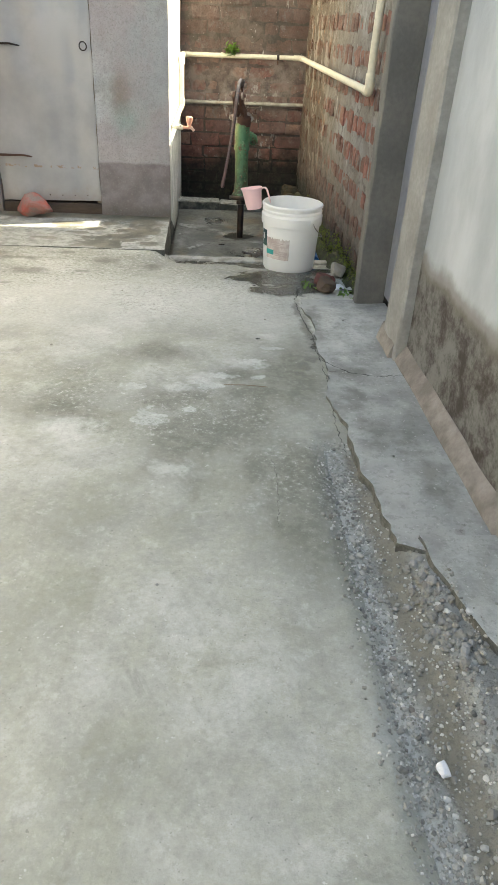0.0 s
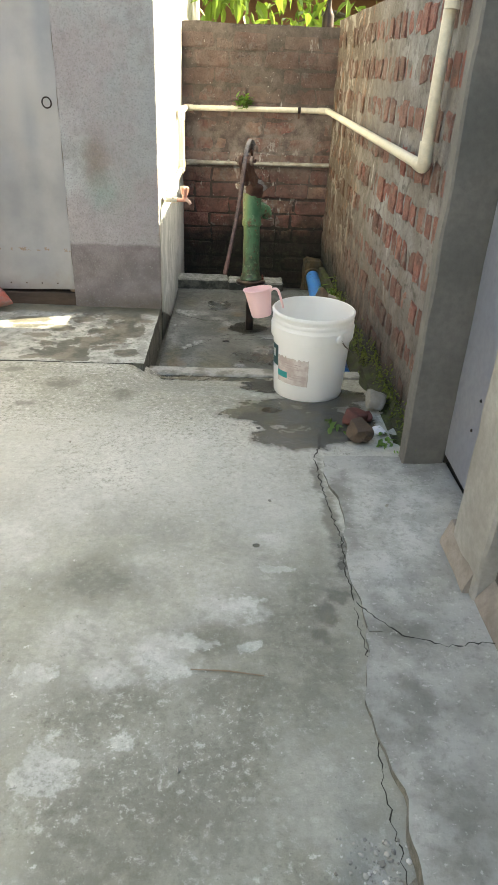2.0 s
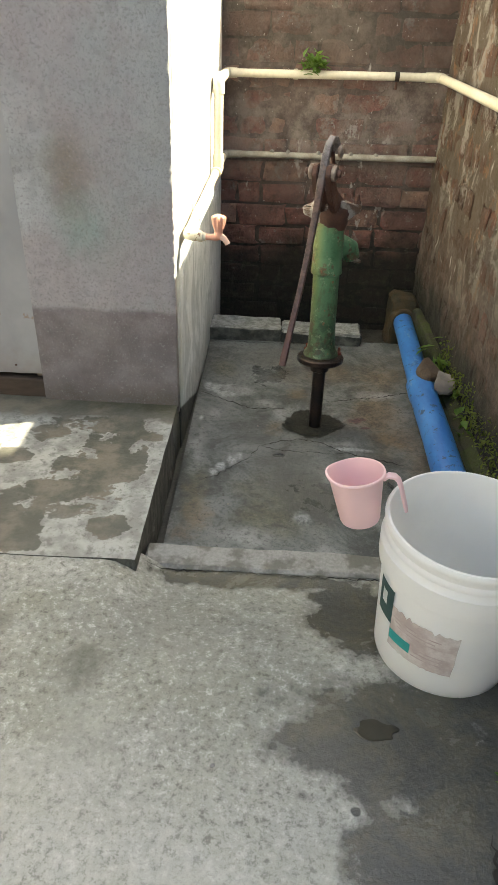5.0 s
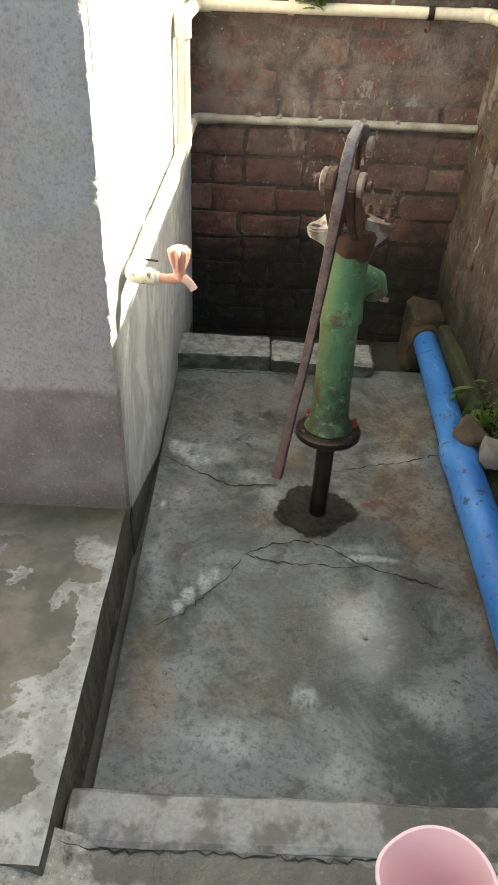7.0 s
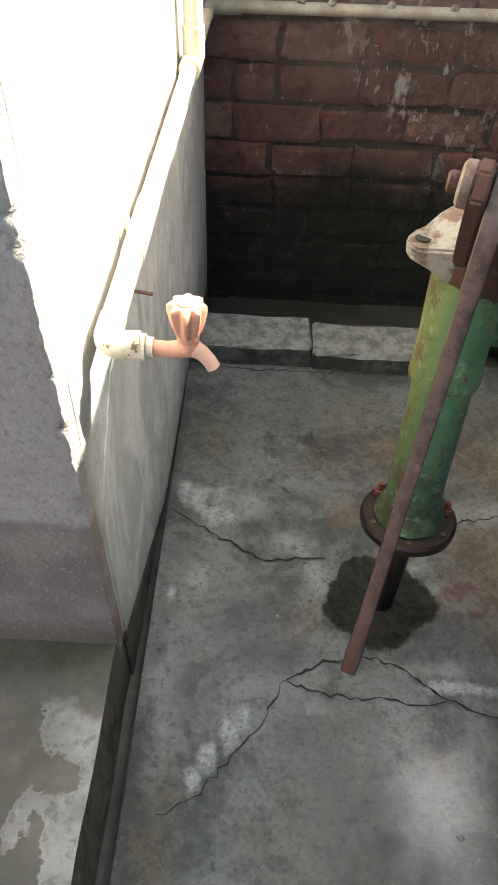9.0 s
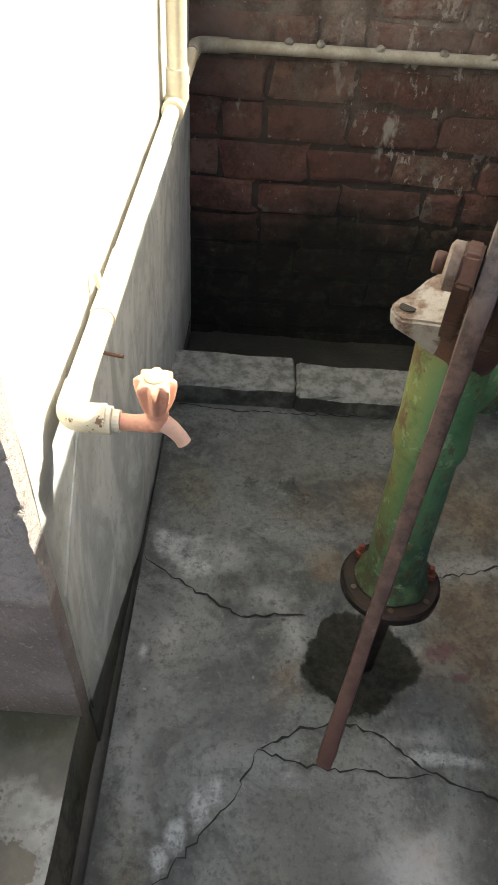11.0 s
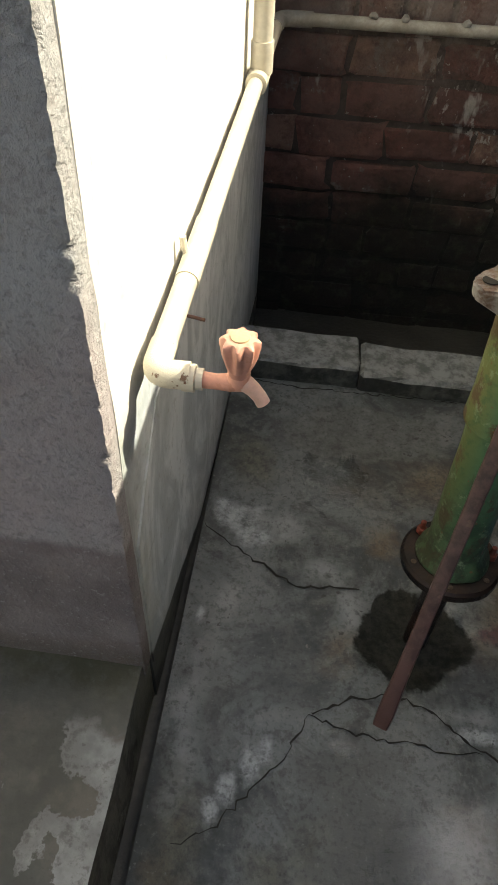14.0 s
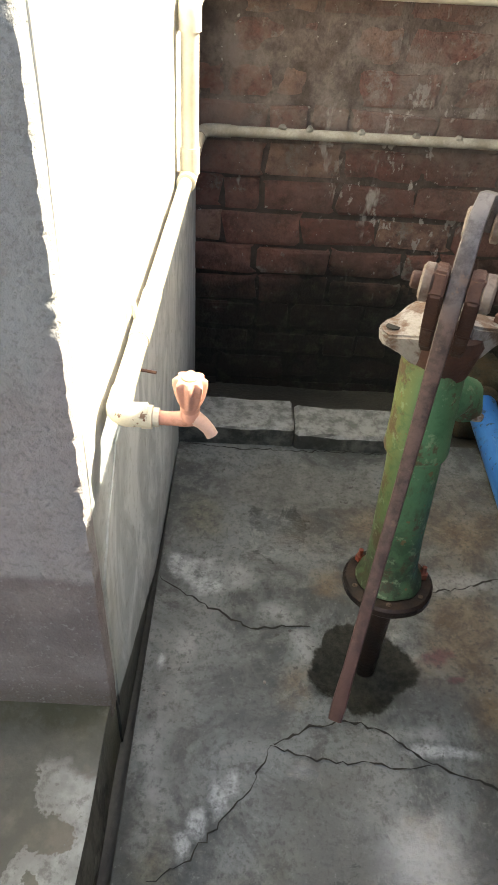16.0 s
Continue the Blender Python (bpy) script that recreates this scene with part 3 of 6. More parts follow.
def make_plastic(name, c1, glow):
    """Thin milky plastic: lets some light through its wall."""
    m, nt, b = mat(name, 0.35)
    c = mix(nt, rng(nt, nz(nt, 6.0, obj(nt), detail=8), 0.4, 0.7, 0, 0.22), c1, tuple(q * 0.8 for q in c1))
    nt.links.new(c, b.inputs["Base Color"])
    tr = nt.nodes.new("ShaderNodeBsdfTranslucent")
    nt.links.new(c, tr.inputs[0])
    ms = nt.nodes.new("ShaderNodeMixShader")
    ms.inputs[0].default_value = glow
    nt.links.new(b.outputs[0], ms.inputs[1])
    nt.links.new(tr.outputs[0], ms.inputs[2])
    nt.links.new(ms.outputs[0], nt.nodes["Material Output"].inputs[0])
    return m


def make_white_wall():
    """Limewashed boundary wall with a ragged, damp, peeled foot."""
    m, nt, b = mat("stained_limewash", 0.88)
    big = nz(nt, 2.2, detail=8, stretch=(1, 1, 0.5))
    c = mix(nt, rng(nt, big, 0.35, 0.65), (0.35, 0.375, 0.40), (0.49, 0.52, 0.55))
    e = mth(nt, "ADD", axis(nt, 2), mth(nt, "MULTIPLY", mth(nt, "SUBTRACT", nz(nt, 3.5, detail=6), 0.5), 0.16))
    peel = nz(nt, 9.0, detail=12, rough=0.78)
    low = mix(nt, rng(nt, peel, 0.38, 0.62), (0.05, 0.040, 0.034), (0.185, 0.182, 0.172))
    c = mix(nt, rng(nt, e, 0.47, 0.44), c, low)
    rim = mth(nt, "MULTIPLY", rng(nt, e, 0.40, 0.45), rng(nt, e, 0.52, 0.47))
    c = mix(nt, mth(nt, "MULTIPLY", rim, 0.75), c, (0.17, 0.155, 0.135))
    nt.links.new(c, b.inputs["Base Color"])
    bump(nt, b, nz(nt, 30.0, detail=8), 0.4, 0.008)
    return m


def make_pump_paint():
    m, nt, b = mat("worn_green_pump_paint", 0.5)
    n1 = nz(nt, 16.0, detail=9, rough=0.7)
    c = mix(nt, rng(nt, nz(nt, 7.0), 0.35, 0.65), (0.04, 0.135, 0.06), (0.095, 0.215, 0.11))
    c = mix(nt, rng(nt, axis(nt, 0), 0.262, 0.222, 0, 0.7), c, (0.185, 0.175, 0.050))
    c = mix(nt, rng(nt, nz(nt, 30.0, detail=8, rough=0.7), 0.5, 0.62, 0, 0.55), c, (0.035, 0.105, 0.045))
    c = mix(nt, rng(nt, n1, 0.53, 0.60, 0, 0.9), c, (0.10, 0.055, 0.028))
    low = rng(nt, mth(nt, "ADD", axis(nt, 2), mth(nt, "MULTIPLY", n1, 0.4)), 0.64, 0.32)
    c = mix(nt, mth(nt, "MULTIPLY", low, 0.85), c, mix(nt, rng(nt, nz(nt, 34.0, detail=8, rough=0.72), 0.45, 0.6), (0.020, 0.022, 0.014), (0.055, 0.105, 0.050)))
    c = mix(nt, rng(nt, nz(nt, 22.0, detail=9, rough=0.75, stretch=(1, 1, 0.3)), 0.55, 0.68, 0, 0.6), c, (0.06, 0.045, 0.022))
    c = mix(nt, mth(nt, "MULTIPLY", rng(nt, nz(nt, 48.0, detail=3), 0.66, 0.70), 0.7), c, (0.2, 0.09, 0.04))
    c = mix(nt, rng(nt, nz(nt, 38.0, detail=8, rough=0.72), 0.56, 0.66, 0, 0.6), c, (0.27, 0.36, 0.22))
    top = rng(nt, mth(nt, "ADD", axis(nt, 2), mth(nt, "MULTIPLY", n1, -0.12)), 0.53, 0.60)
    c = mix(nt, mth(nt, "MULTIPLY", top, 0.6), c, (0.28, 0.15, 0.05))
    nt.links.new(c, b.inputs["Base Color"])
    bump(nt, b, n1, 0.5, 0.004)
    return m


def make_handle():
    """Brown iron lever, rubbed bare to grey steel over its upper bend, reddish towards its grip."""
    m, nt, b = mat("worn_brown_iron", 0.5, 0.15)
    grain = nz(nt, 40.0, detail=8, rough=0.72)
    z = mth(nt, "ADD", axis(nt, 2), mth(nt, "MULTIPLY", mth(nt, "SUBTRACT", nz(nt, 18.0, detail=7), 0.5), 0.22))
    c = mix(nt, rng(nt, grain, 0.36, 0.62), (0.042, 0.024, 0.021), (0.118, 0.072, 0.060))
    c = mix(nt, rng(nt, z, 0.50, 0.30, 0, 0.6), c, (0.088, 0.034, 0.030))
    c = mix(nt, rng(nt, z, 0.74, 0.88, 0, 0.8), c, mix(nt, rng(nt, grain, 0.4, 0.6), (0.085, 0.080, 0.083), (0.18, 0.175, 0.185)))
    c = mix(nt, mth(nt, "MULTIPLY", rng(nt, nz(nt, 30.0, detail=5), 0.60, 0.66), 0.6), c, (0.19, 0.12, 0.085))
    nt.links.new(c, b.inputs["Base Color"])
    put(nt, b.inputs["Roughness"], rng(nt, grain, 0.35, 0.65, 0.36, 0.62))
    bump(nt, b, grain, 0.6, 0.003)
    return m


def make_blue():
    """Blue pipe plastic, rubbed pale along its back, flecked with black grime."""
    m, nt, b = mat("scuffed_blue_pvc", 0.42)
    wide = nz(nt, 9.0, detail=8, rough=0.65, stretch=(1, 0.35, 1))
    c = mix(nt, rng(nt, wide, 0.36, 0.64), (0.022, 0.125, 0.40), (0.050, 0.215, 0.55))
    c = mix(nt, rng(nt, nz(nt, 26.0, detail=9, rough=0.72, stretch=(1, 0.25, 1)), 0.56, 0.68, 0, 0.5), c, (0.22, 0.32, 0.46))
    c = mix(nt, rng(nt, nz(nt, 42.0, detail=4), 0.60, 0.66, 0, 0.8), c, (0.035, 0.045, 0.06))
    c = mix(nt, rng(nt, nz(nt, 12.0, detail=10, rough=0.74), 0.58, 0.68, 0, 0.6), c, (0.045, 0.055, 0.055))
    nt.links.new(c, b.inputs["Base Color"])
    put(nt, b.inputs["Roughness"], rng(nt, wide, 0.3, 0.7, 0.34, 0.58))
    bump(nt, b, nz(nt, 60.0), 0.2, 0.002)
    return m


def make_door():
    m, nt, b = mat("grey_sheet_metal", 0.42, 0.15)
    big = nz(nt, 2.4, detail=6)
    c = mix(nt, rng(nt, big, 0.35, 0.65), (0.33, 0.33, 0.34), (0.43, 0.425, 0.43))
    rust = rng(nt, mth(nt, "ADD", axis(nt, 2), mth(nt, "MULTIPLY", nz(nt, 14.0, detail=8), 0.25)), 0.34, 0.2)
    c = mix(nt, mth(nt, "MULTIPLY", rust, 0.4), c, (0.28, 0.21, 0.15))
    rim = rng(nt, mth(nt, "ABSOLUTE", mth(nt, "SUBTRACT", mth(nt, "ADD", axis(nt, 2), mth(nt, "MULTIPLY", nz(nt, 60.0), 0.02)), 0.33)), 0.012, 0.004)
    c = mix(nt, mth(nt, "MULTIPLY", mth(nt, "MULTIPLY", rim, rng(nt, nz(nt, 30.0), 0.52, 0.6)), 0.7), c, (0.3, 0.17, 0.08))
    nt.links.new(c, b.inputs["Base Color"])
    bump(nt, b, nz(nt, 18.0), 0.12, 0.01)
    return m


def make_leaf(name, c1, c2):
    m, nt, b = mat(name, 0.45)
    isl = nt.nodes.new("ShaderNodeNewGeometry").outputs["Random Per Island"]
    c = mix(nt, isl, c1, c2)
    nt.links.new(c, b.inputs["Base Color"])
    tr = nt.nodes.new("ShaderNodeBsdfTranslucent")
    bright = mix(nt, 0.5, c, (0.35, 0.5, 0.06))
    nt.links.new(bright, tr.inputs[0])
    ms = nt.nodes.new("ShaderNodeMixShader")
    ms.inputs[0].default_value = 0.45
    nt.links.new(b.outputs[0], ms.inputs[1])
    nt.links.new(tr.outputs[0], ms.inputs[2])
    nt.links.new(ms.outputs[0], nt.nodes["Material Output"].inputs[0])
    return m


M_FLOOR, M_SLAB, M_LEDGE, M_STRIP = make_floor(), make_slab(), make_ledge(), make_strip()
M_PLASTER, M_SIDE, M_WHITE = make_plaster(), make_side(), make_white_wall()
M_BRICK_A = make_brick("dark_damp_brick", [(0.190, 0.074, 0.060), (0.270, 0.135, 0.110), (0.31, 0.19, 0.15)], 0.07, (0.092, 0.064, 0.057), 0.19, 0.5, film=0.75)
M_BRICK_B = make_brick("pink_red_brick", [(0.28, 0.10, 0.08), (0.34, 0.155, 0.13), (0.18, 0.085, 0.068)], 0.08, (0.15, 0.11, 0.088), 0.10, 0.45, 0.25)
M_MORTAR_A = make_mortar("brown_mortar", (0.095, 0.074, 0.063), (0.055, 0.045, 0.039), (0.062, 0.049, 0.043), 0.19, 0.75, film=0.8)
M_MORTAR_B = make_mortar("grey_mortar", (0.30, 0.30, 0.30), (0.21, 0.20, 0.19), (0.13, 0.10, 0.08), 0.10, 0.4, 0.4)
M_KERB = simple("damp_kerb_concrete", (0.17, 0.165, 0.14), (0.36, 0.355, 0.33), 0.7, scale=13, bump_s=0.6, bump_d=0.006, lo=0.40, hi=0.56)
M_CURB2 = make_mossy_kerb()
M_PIER = simple("dark_cement_pier", (0.115, 0.115, 0.11), (0.165, 0.16, 0.15), 0.85, scale=5, bump_s=0.4, bump_d=0.006)
M_JAMB = simple("pale_cement_jamb", (0.235, 0.23, 0.22), (0.34, 0.335, 0.325), 0.85, scale=5, bump_s=0.4, bump_d=0.006)
M_RIDGE = simple("pink_worn_cement", (0.29, 0.262, 0.240), (0.17, 0.150, 0.134), 0.88, scale=9, bump_s=0.6, bump_d=0.008)
# dirt in cracks; also the painted dark of the gate gap and lug hole
M_CRACKBLACK = simple("crack_dirt_and_gap_black", (0.018, 0.016, 0.013), (0.03, 0.028, 0.022), 0.95, scale=30)
M_DARKWET = simple("black_wet_cement", (0.035, 0.034, 0.03), (0.075, 0.072, 0.06), 0.45, scale=10, bump_s=0.5, bump_d=0.006)
M_SOIL = simple("mossy_soil", (0.035, 0.033, 0.02), (0.055, 0.075, 0.02), 0.95, scale=14, bump_s=0.8, bump_d=0.015)
M_GRAVELBED = make_bed()
M_DOOR = make_door()
M_BLUEDOOR = simple("blue_grey_sheet_metal", (0.24, 0.26, 0.32), (0.32, 0.33, 0.37), 0.5, 0.3, scale=4, bump_s=0.1)
M_RUST = simple("brown_rusty_iron", (0.072, 0.036, 0.028), (0.125, 0.062, 0.044), 0.6, 0.3, scale=20, bump_s=0.5, bump_d=0.003)
M_HANDLE = make_handle()
M_DARKIRON = simple("dark_wet_iron", (0.022, 0.018, 0.016), (0.05, 0.03, 0.022), 0.4, 0.5, scale=18, bump_s=0.4, bump_d=0.003)
M_TANRUST = simple("tan_rusty_iron", (0.27, 0.225, 0.195), (0.13, 0.080, 0.060), 0.6, 0.2, scale=26, bump_s=0.7, bump_d=0.003)
M_REDBOLT = simple("red_rusty_bolt", (0.26, 0.05, 0.03), (0.16, 0.05, 0.03), 0.6, 0.2, scale=40)
M_CREAMIRON = simple("chipped_cream_paint", (0.36, 0.335, 0.31), (0.14, 0.08, 0.05), 0.65, 0.1, scale=26, bump_s=0.8, bump_d=0.004, lo=0.42, hi=0.56)
M_PUMP = make_pump_paint()
M_CHIPPVC = simple("chipped_cream_pvc", (0.64, 0.60, 0.48), (0.16, 0.07, 0.035), 0.5, scale=55, bump_s=0.3, bump_d=0.002, lo=0.60, hi=0.64)
M_PVC = simple("cream_pvc_pipe", (0.62, 0.57, 0.45), (0.70, 0.66, 0.55), 0.4, scale=7, bump_s=0.05)
M_OLDPVC = simple("dusty_grey_pvc_pipe", (0.26, 0.235, 0.19), (0.42, 0.40, 0.35), 0.6, scale=16, bump_s=0.3, bump_d=0.002)
M_BLUE = make_blue()
M_SILL = simple("dark_rotten_wood", (0.055, 0.038, 0.028), (0.10, 0.070, 0.050), 0.85, scale=10, stretch=(0.2, 1, 1))
M_TAP = simple("peach_tap_plastic", (0.72, 0.36, 0.26), (0.66, 0.33, 0.25), 0.38, scale=20, bump_s=0.05)
M_TAPSPOUT = simple("worn_pinkish_white_plastic", (0.72, 0.52, 0.44), (0.66, 0.42, 0.33), 0.4, scale=30, bump_s=0.05)
M_TAPTOP = simple("yellowed_tap_cap", (0.60, 0.47, 0.27), (0.50, 0.40, 0.24), 0.4, scale=30, bump_s=0.05)
M_BUCKET = make_plastic("white_bucket_plastic", (0.98, 0.98, 0.97), 0.4)
M_BUCKETBASE = make_plastic("white_bucket_base", (0.98, 0.98, 0.97), 0.0)
M_PUDDLE = simple("murky_water", (0.050, 0.047, 0.034), (0.042, 0.041, 0.031), 0.05, scale=6, bump_s=0.02, bump_d=0.001)
M_LABEL = simple("faded_paper_label", (0.70, 0.645, 0.615), (0.50, 0.41, 0.39), 0.75, scale=24, bump_s=0.2, bump_d=0.001)
M_LABELPRINT = simple("faded_print", (0.46, 0.37, 0.36), (0.58, 0.50, 0.48), 0.75, scale=40, bump_s=0.05)
M_TEAL = simple("teal_print", (0.02, 0.30, 0.29), (0.03, 0.36, 0.33), 0.6, scale=30, bump_s=0.05)
M_DARKPRINT = simple("dark_teal_print", (0.02, 0.06, 0.065), (0.03, 0.085, 0.08), 0.6, scale=30, bump_s=0.05)
M_PINK = make_plastic("pink_mug_plastic", (0.95, 0.68, 0.69), 0.15)
M_WIRE = simple("galvanised_wire", (0.35, 0.35, 0.35), (0.25, 0.22, 0.2), 0.4, 0.8, scale=30)
M_STONE_R = simple("red_brick_rubble", (0.17, 0.055, 0.045), (0.09, 0.045, 0.04), 0.9, scale=16, bump_s=0.8, bump_d=0.01)
M_STONE_G = simple("grey_rubble", (0.34, 0.33, 0.30), (0.24, 0.22, 0.19), 0.9, scale=14, bump_s=0.8, bump_d=0.01)
M_STONE_B = simple("brown_rubble", (0.08, 0.055, 0.04), (0.15, 0.105, 0.07), 0.9, scale=14, bump_s=0.8, bump_d=0.01)
M_MOSSBRICK = simple("mossy_brown_brick", (0.028, 0.027, 0.014), (0.085, 0.058, 0.030), 0.9, scale=16, bump_s=0.8, bump_d=0.01)
M_STONE_P = simple("rock_with_red_paint", (0.48, 0.13, 0.10), (0.26, 0.24, 0.22), 0.85, scale=11, bump_s=0.7, bump_d=0.01)
M_CREAMPOST = simple("cream_post", (0.56, 0.44, 0.31), (0.50, 0.38, 0.26), 0.7, scale=6)
M_OLIVE = simple("olive_cement", (0.17, 0.18, 0.13), (0.25, 0.25, 0.20), 0.85, scale=9, bump_s=0.5, bump_d=0.006)
M_PINKPLASTER = simple("pink_pillar_plaster", (0.56, 0.40, 0.39), (0.46, 0.22, 0.19), 0.8, scale=7, bump_s=0.4, bump_d=0.006)
M_GREYPIPE = simple("grey_asbestos_pipe", (0.20, 0.20, 0.195), (0.27, 0.27, 0.26), 0.8, scale=10, bump_s=0.3)
M_WOOD = simple("grey_weathered_wood", (0.20, 0.15, 0.10), (0.28, 0.22, 0.16), 0.85, scale=10, stretch=(0.2, 1, 1))
M_WHITEBIT = simple("white_plastic_scrap", (0.75, 0.76, 0.80), (0.65, 0.66, 0.70), 0.6, scale=30)
M_TIN = simple("corrugated_tin", (0.36, 0.35, 0.34), (0.25, 0.20, 0.17), 0.5, 0.5, scale=5)
M_FARBRICK = simple("far_red_plaster", (0.30, 0.15, 0.10), (0.24, 0.12, 0.085), 0.9, scale=6)
M_FARWALL = simple("plain_far_plaster", (0.40, 0.39, 0.36), (0.32, 0.31, 0.29), 0.9, scale=2)
M_EARTH = simple("far_ground_earth", (0.13, 0.12, 0.07), (0.08, 0.10, 0.04), 0.95, scale=2)
M_BARK = simple("tree_bark", (0.10, 0.075, 0.05), (0.15, 0.12, 0.09), 0.95, scale=14, bump_s=0.8, bump_d=0.02)
M_LEAF = make_leaf("tree_leaf", (0.06, 0.13, 0.02), (0.20, 0.28, 0.045))
M_WEED = make_leaf("weed_leaf", (0.06, 0.14, 0.03), (0.13, 0.24, 0.06))
M_MOSS = make_leaf("moss_clump", (0.06, 0.085, 0.012), (0.11, 0.13, 0.02))


# ---- mesh helpers ----
def part(name, bm, material, parent=None, label="", smooth=False):
    me = bpy.data.meshes.new(name)
    bmesh.ops.recalc_face_normals(bm, faces=bm.faces[:])
    bm.to_mesh(me)
    bm.free()
    me.materials.append(material)
    if smooth:
        me.shade_smooth()
        me.set_sharp_from_angle(angle=radians(40))
    ob = new(name, me)
    if parent:
        ob.parent = parent
    if label:
        tagged(ob, label)
    return ob


def thing(name, label, category, group="", kind="", at=(0, 0, 0)):
    ob = new(name)
    ob.location = at
    ob.empty_display_size = 0.05
    return tagged(ob, label, category, group, kind)


def under(ob, parent):
    """Hang a world-placed part under a thing that stands at its own place."""
    ob.parent = parent
    ob.matrix_parent_inverse = parent.matrix_basis.inverted()
    return ob


def sm(a, b, v):
    t = max(0.0, min(1.0, (v - a) / (b - a)))
    return t * t * (3 - 2 * t)


def box(x0, x1, y0, y1, z0, z1, bevel=0.0, segments=1, bm=None):
    own = bm is None
    bm = bm or bmesh.new()
    m = Matrix.Translation(((x0 + x1) / 2, (y0 + y1) / 2, (z0 + z1) / 2)) @ Matrix.Diagonal((x1 - x0, y1 - y0, z1 - z0, 1))
    r = bmesh.ops.create_cube(bm, size=1.0, matrix=m)
    if bevel and own:
        bmesh.ops.bevel(bm, geom=bm.edges[:], offset=bevel, segments=segments, affect="EDGES")
    return bm


def rough(bm, step, amp, freq=7.0, seed=0.0, skew=0.0):
    """Cut a mesh into cells and give its faces trowelled unevenness."""
    for ax in range(3):
        vals = [v.co[ax] for v in bm.verts]
        lo, hi = min(vals), max(vals)
        n = int((hi - lo) / step)
        for i in range(1, n):
            p = [0, 0, 0]
            p[ax] = lo + (hi - lo) * i / n
            d = [0, 0, 0]
            d[ax] = 1
            bmesh.ops.bisect_plane(bm, geom=bm.verts[:] + bm.edges[:] + bm.faces[:], plane_co=p, plane_no=d)
    for v in bm.verts:
        q = v.co * freq + Vector((seed, seed, seed))
        v.co += Vector((noise.noise(q), noise.noise(q + Vector((9, 3, 1))), noise.noise(q + Vector((4, 8, 2))))) * amp
        v.co += Vector((noise.noise(q * 6), noise.noise(q * 6 + Vector((9, 3, 1))), 0)) * amp * 0.5
        if skew:
            v.co.x += skew * max(0, v.co.y - 4.86)
    return bm


def grid(x0, x1, y0, y1, step, zf, skirt=0.0, edge=None):
    """Ground of cells: zf(x, y) gives the height; edge(x, y) may move the plan point; skirt drops a rim."""
    nx, ny = max(2, int((x1 - x0) / step)), max(2, int((y1 - y0) / step))
    verts, faces = [], []
    for j in range(ny + 1):
        for i in range(nx + 1):
            x, y = x0 + (x1 - x0) * i / nx, y0 + (y1 - y0) * j / ny
            if edge:
                x, y = edge(x, y)
            verts.append((x, y, zf(x, y)))
    w = nx + 1
    for j in range(ny):
        for i in range(nx):
            a = j * w + i
            faces.append((a, a + 1, a + 1 + w, a + w))
    if skirt:
        ring = [i for i in range(w)] + [j * w + nx for j in range(1, ny + 1)] + [ny * w + i for i in range(nx - 1, -1, -1)] + [j * w for j in range(ny - 1, 0, -1)]
        base = len(verts)
        for r in ring:
            x, y, z = verts[r]
            verts.append((x, y, z - skirt))
        for k in range(len(ring)):
            n = (k + 1) % len(ring)
            faces.append((ring[k], base + k, base + n, ring[n]))
    bm = bmesh.new()
    vs = [bm.verts.new(v) for v in verts]
    for f in faces:
        bm.faces.new([vs[i] for i in f])
    return bm


def tube(path, r, sides=14, bm=None, caps=True, flat=None):
    """A round bar along a path; r is one radius or one for each point. flat=(a, b) squashes it into a bar a wide and b thick."""
    bm = bm or bmesh.new()
    pts = [Vector(p) for p in path]
    rs = r if isinstance(r, (list, tuple)) else [r] * len(pts)
    rings, side = [], None
    for i, p in enumerate(pts):
        d = (pts[min(i + 1, len(pts) - 1)] - pts[max(i - 1, 0)]).normalized()
        if side is None:
            side = d.cross(Vector((0, 0, 1)))
            if side.length < 0.1:
                side = Vector((1, 0, 0))
        side = (side - d * side.dot(d)).normalized()
        up = d.cross(side)
        ring = []
        for k in range(sides):
            a = 2 * math.pi * (k + 0.5) / sides
            u, w = math.cos(a), math.sin(a)
            if flat:
                u, w = [math.copysign(abs(q) ** 0.4, q) for q in (u, w)]
                ring.append(bm.verts.new(p + side * u * flat[0] * rs[i] + up * w * flat[1] * rs[i]))
            else:
                ring.append(bm.verts.new(p + (side * u + up * w) * rs[i]))
        rings.append(ring)
    for a, b in zip(rings, rings[1:]):
        for k in range(sides):
            bm.faces.new((a[k], a[(k + 1) % sides], b[(k + 1) % sides], b[k]))
    if caps:
        bm.faces.new(rings[0][::-1])
        bm.faces.new(rings[-1])
    return bm


def arc(a, corner, b, r, n=6):
    """A path from a to b that rounds the corner."""
    a, c, b = Vector(a), Vector(corner), Vector(b)
    p, q = c + (a - c).normalized() * r, c + (b - c).normalized() * r
    return [a] + [(p * (1 - t) + c * t) * (1 - t) + (c * (1 - t) + q * t) * t for t in [i / n for i in range(n + 1)]] + [b]


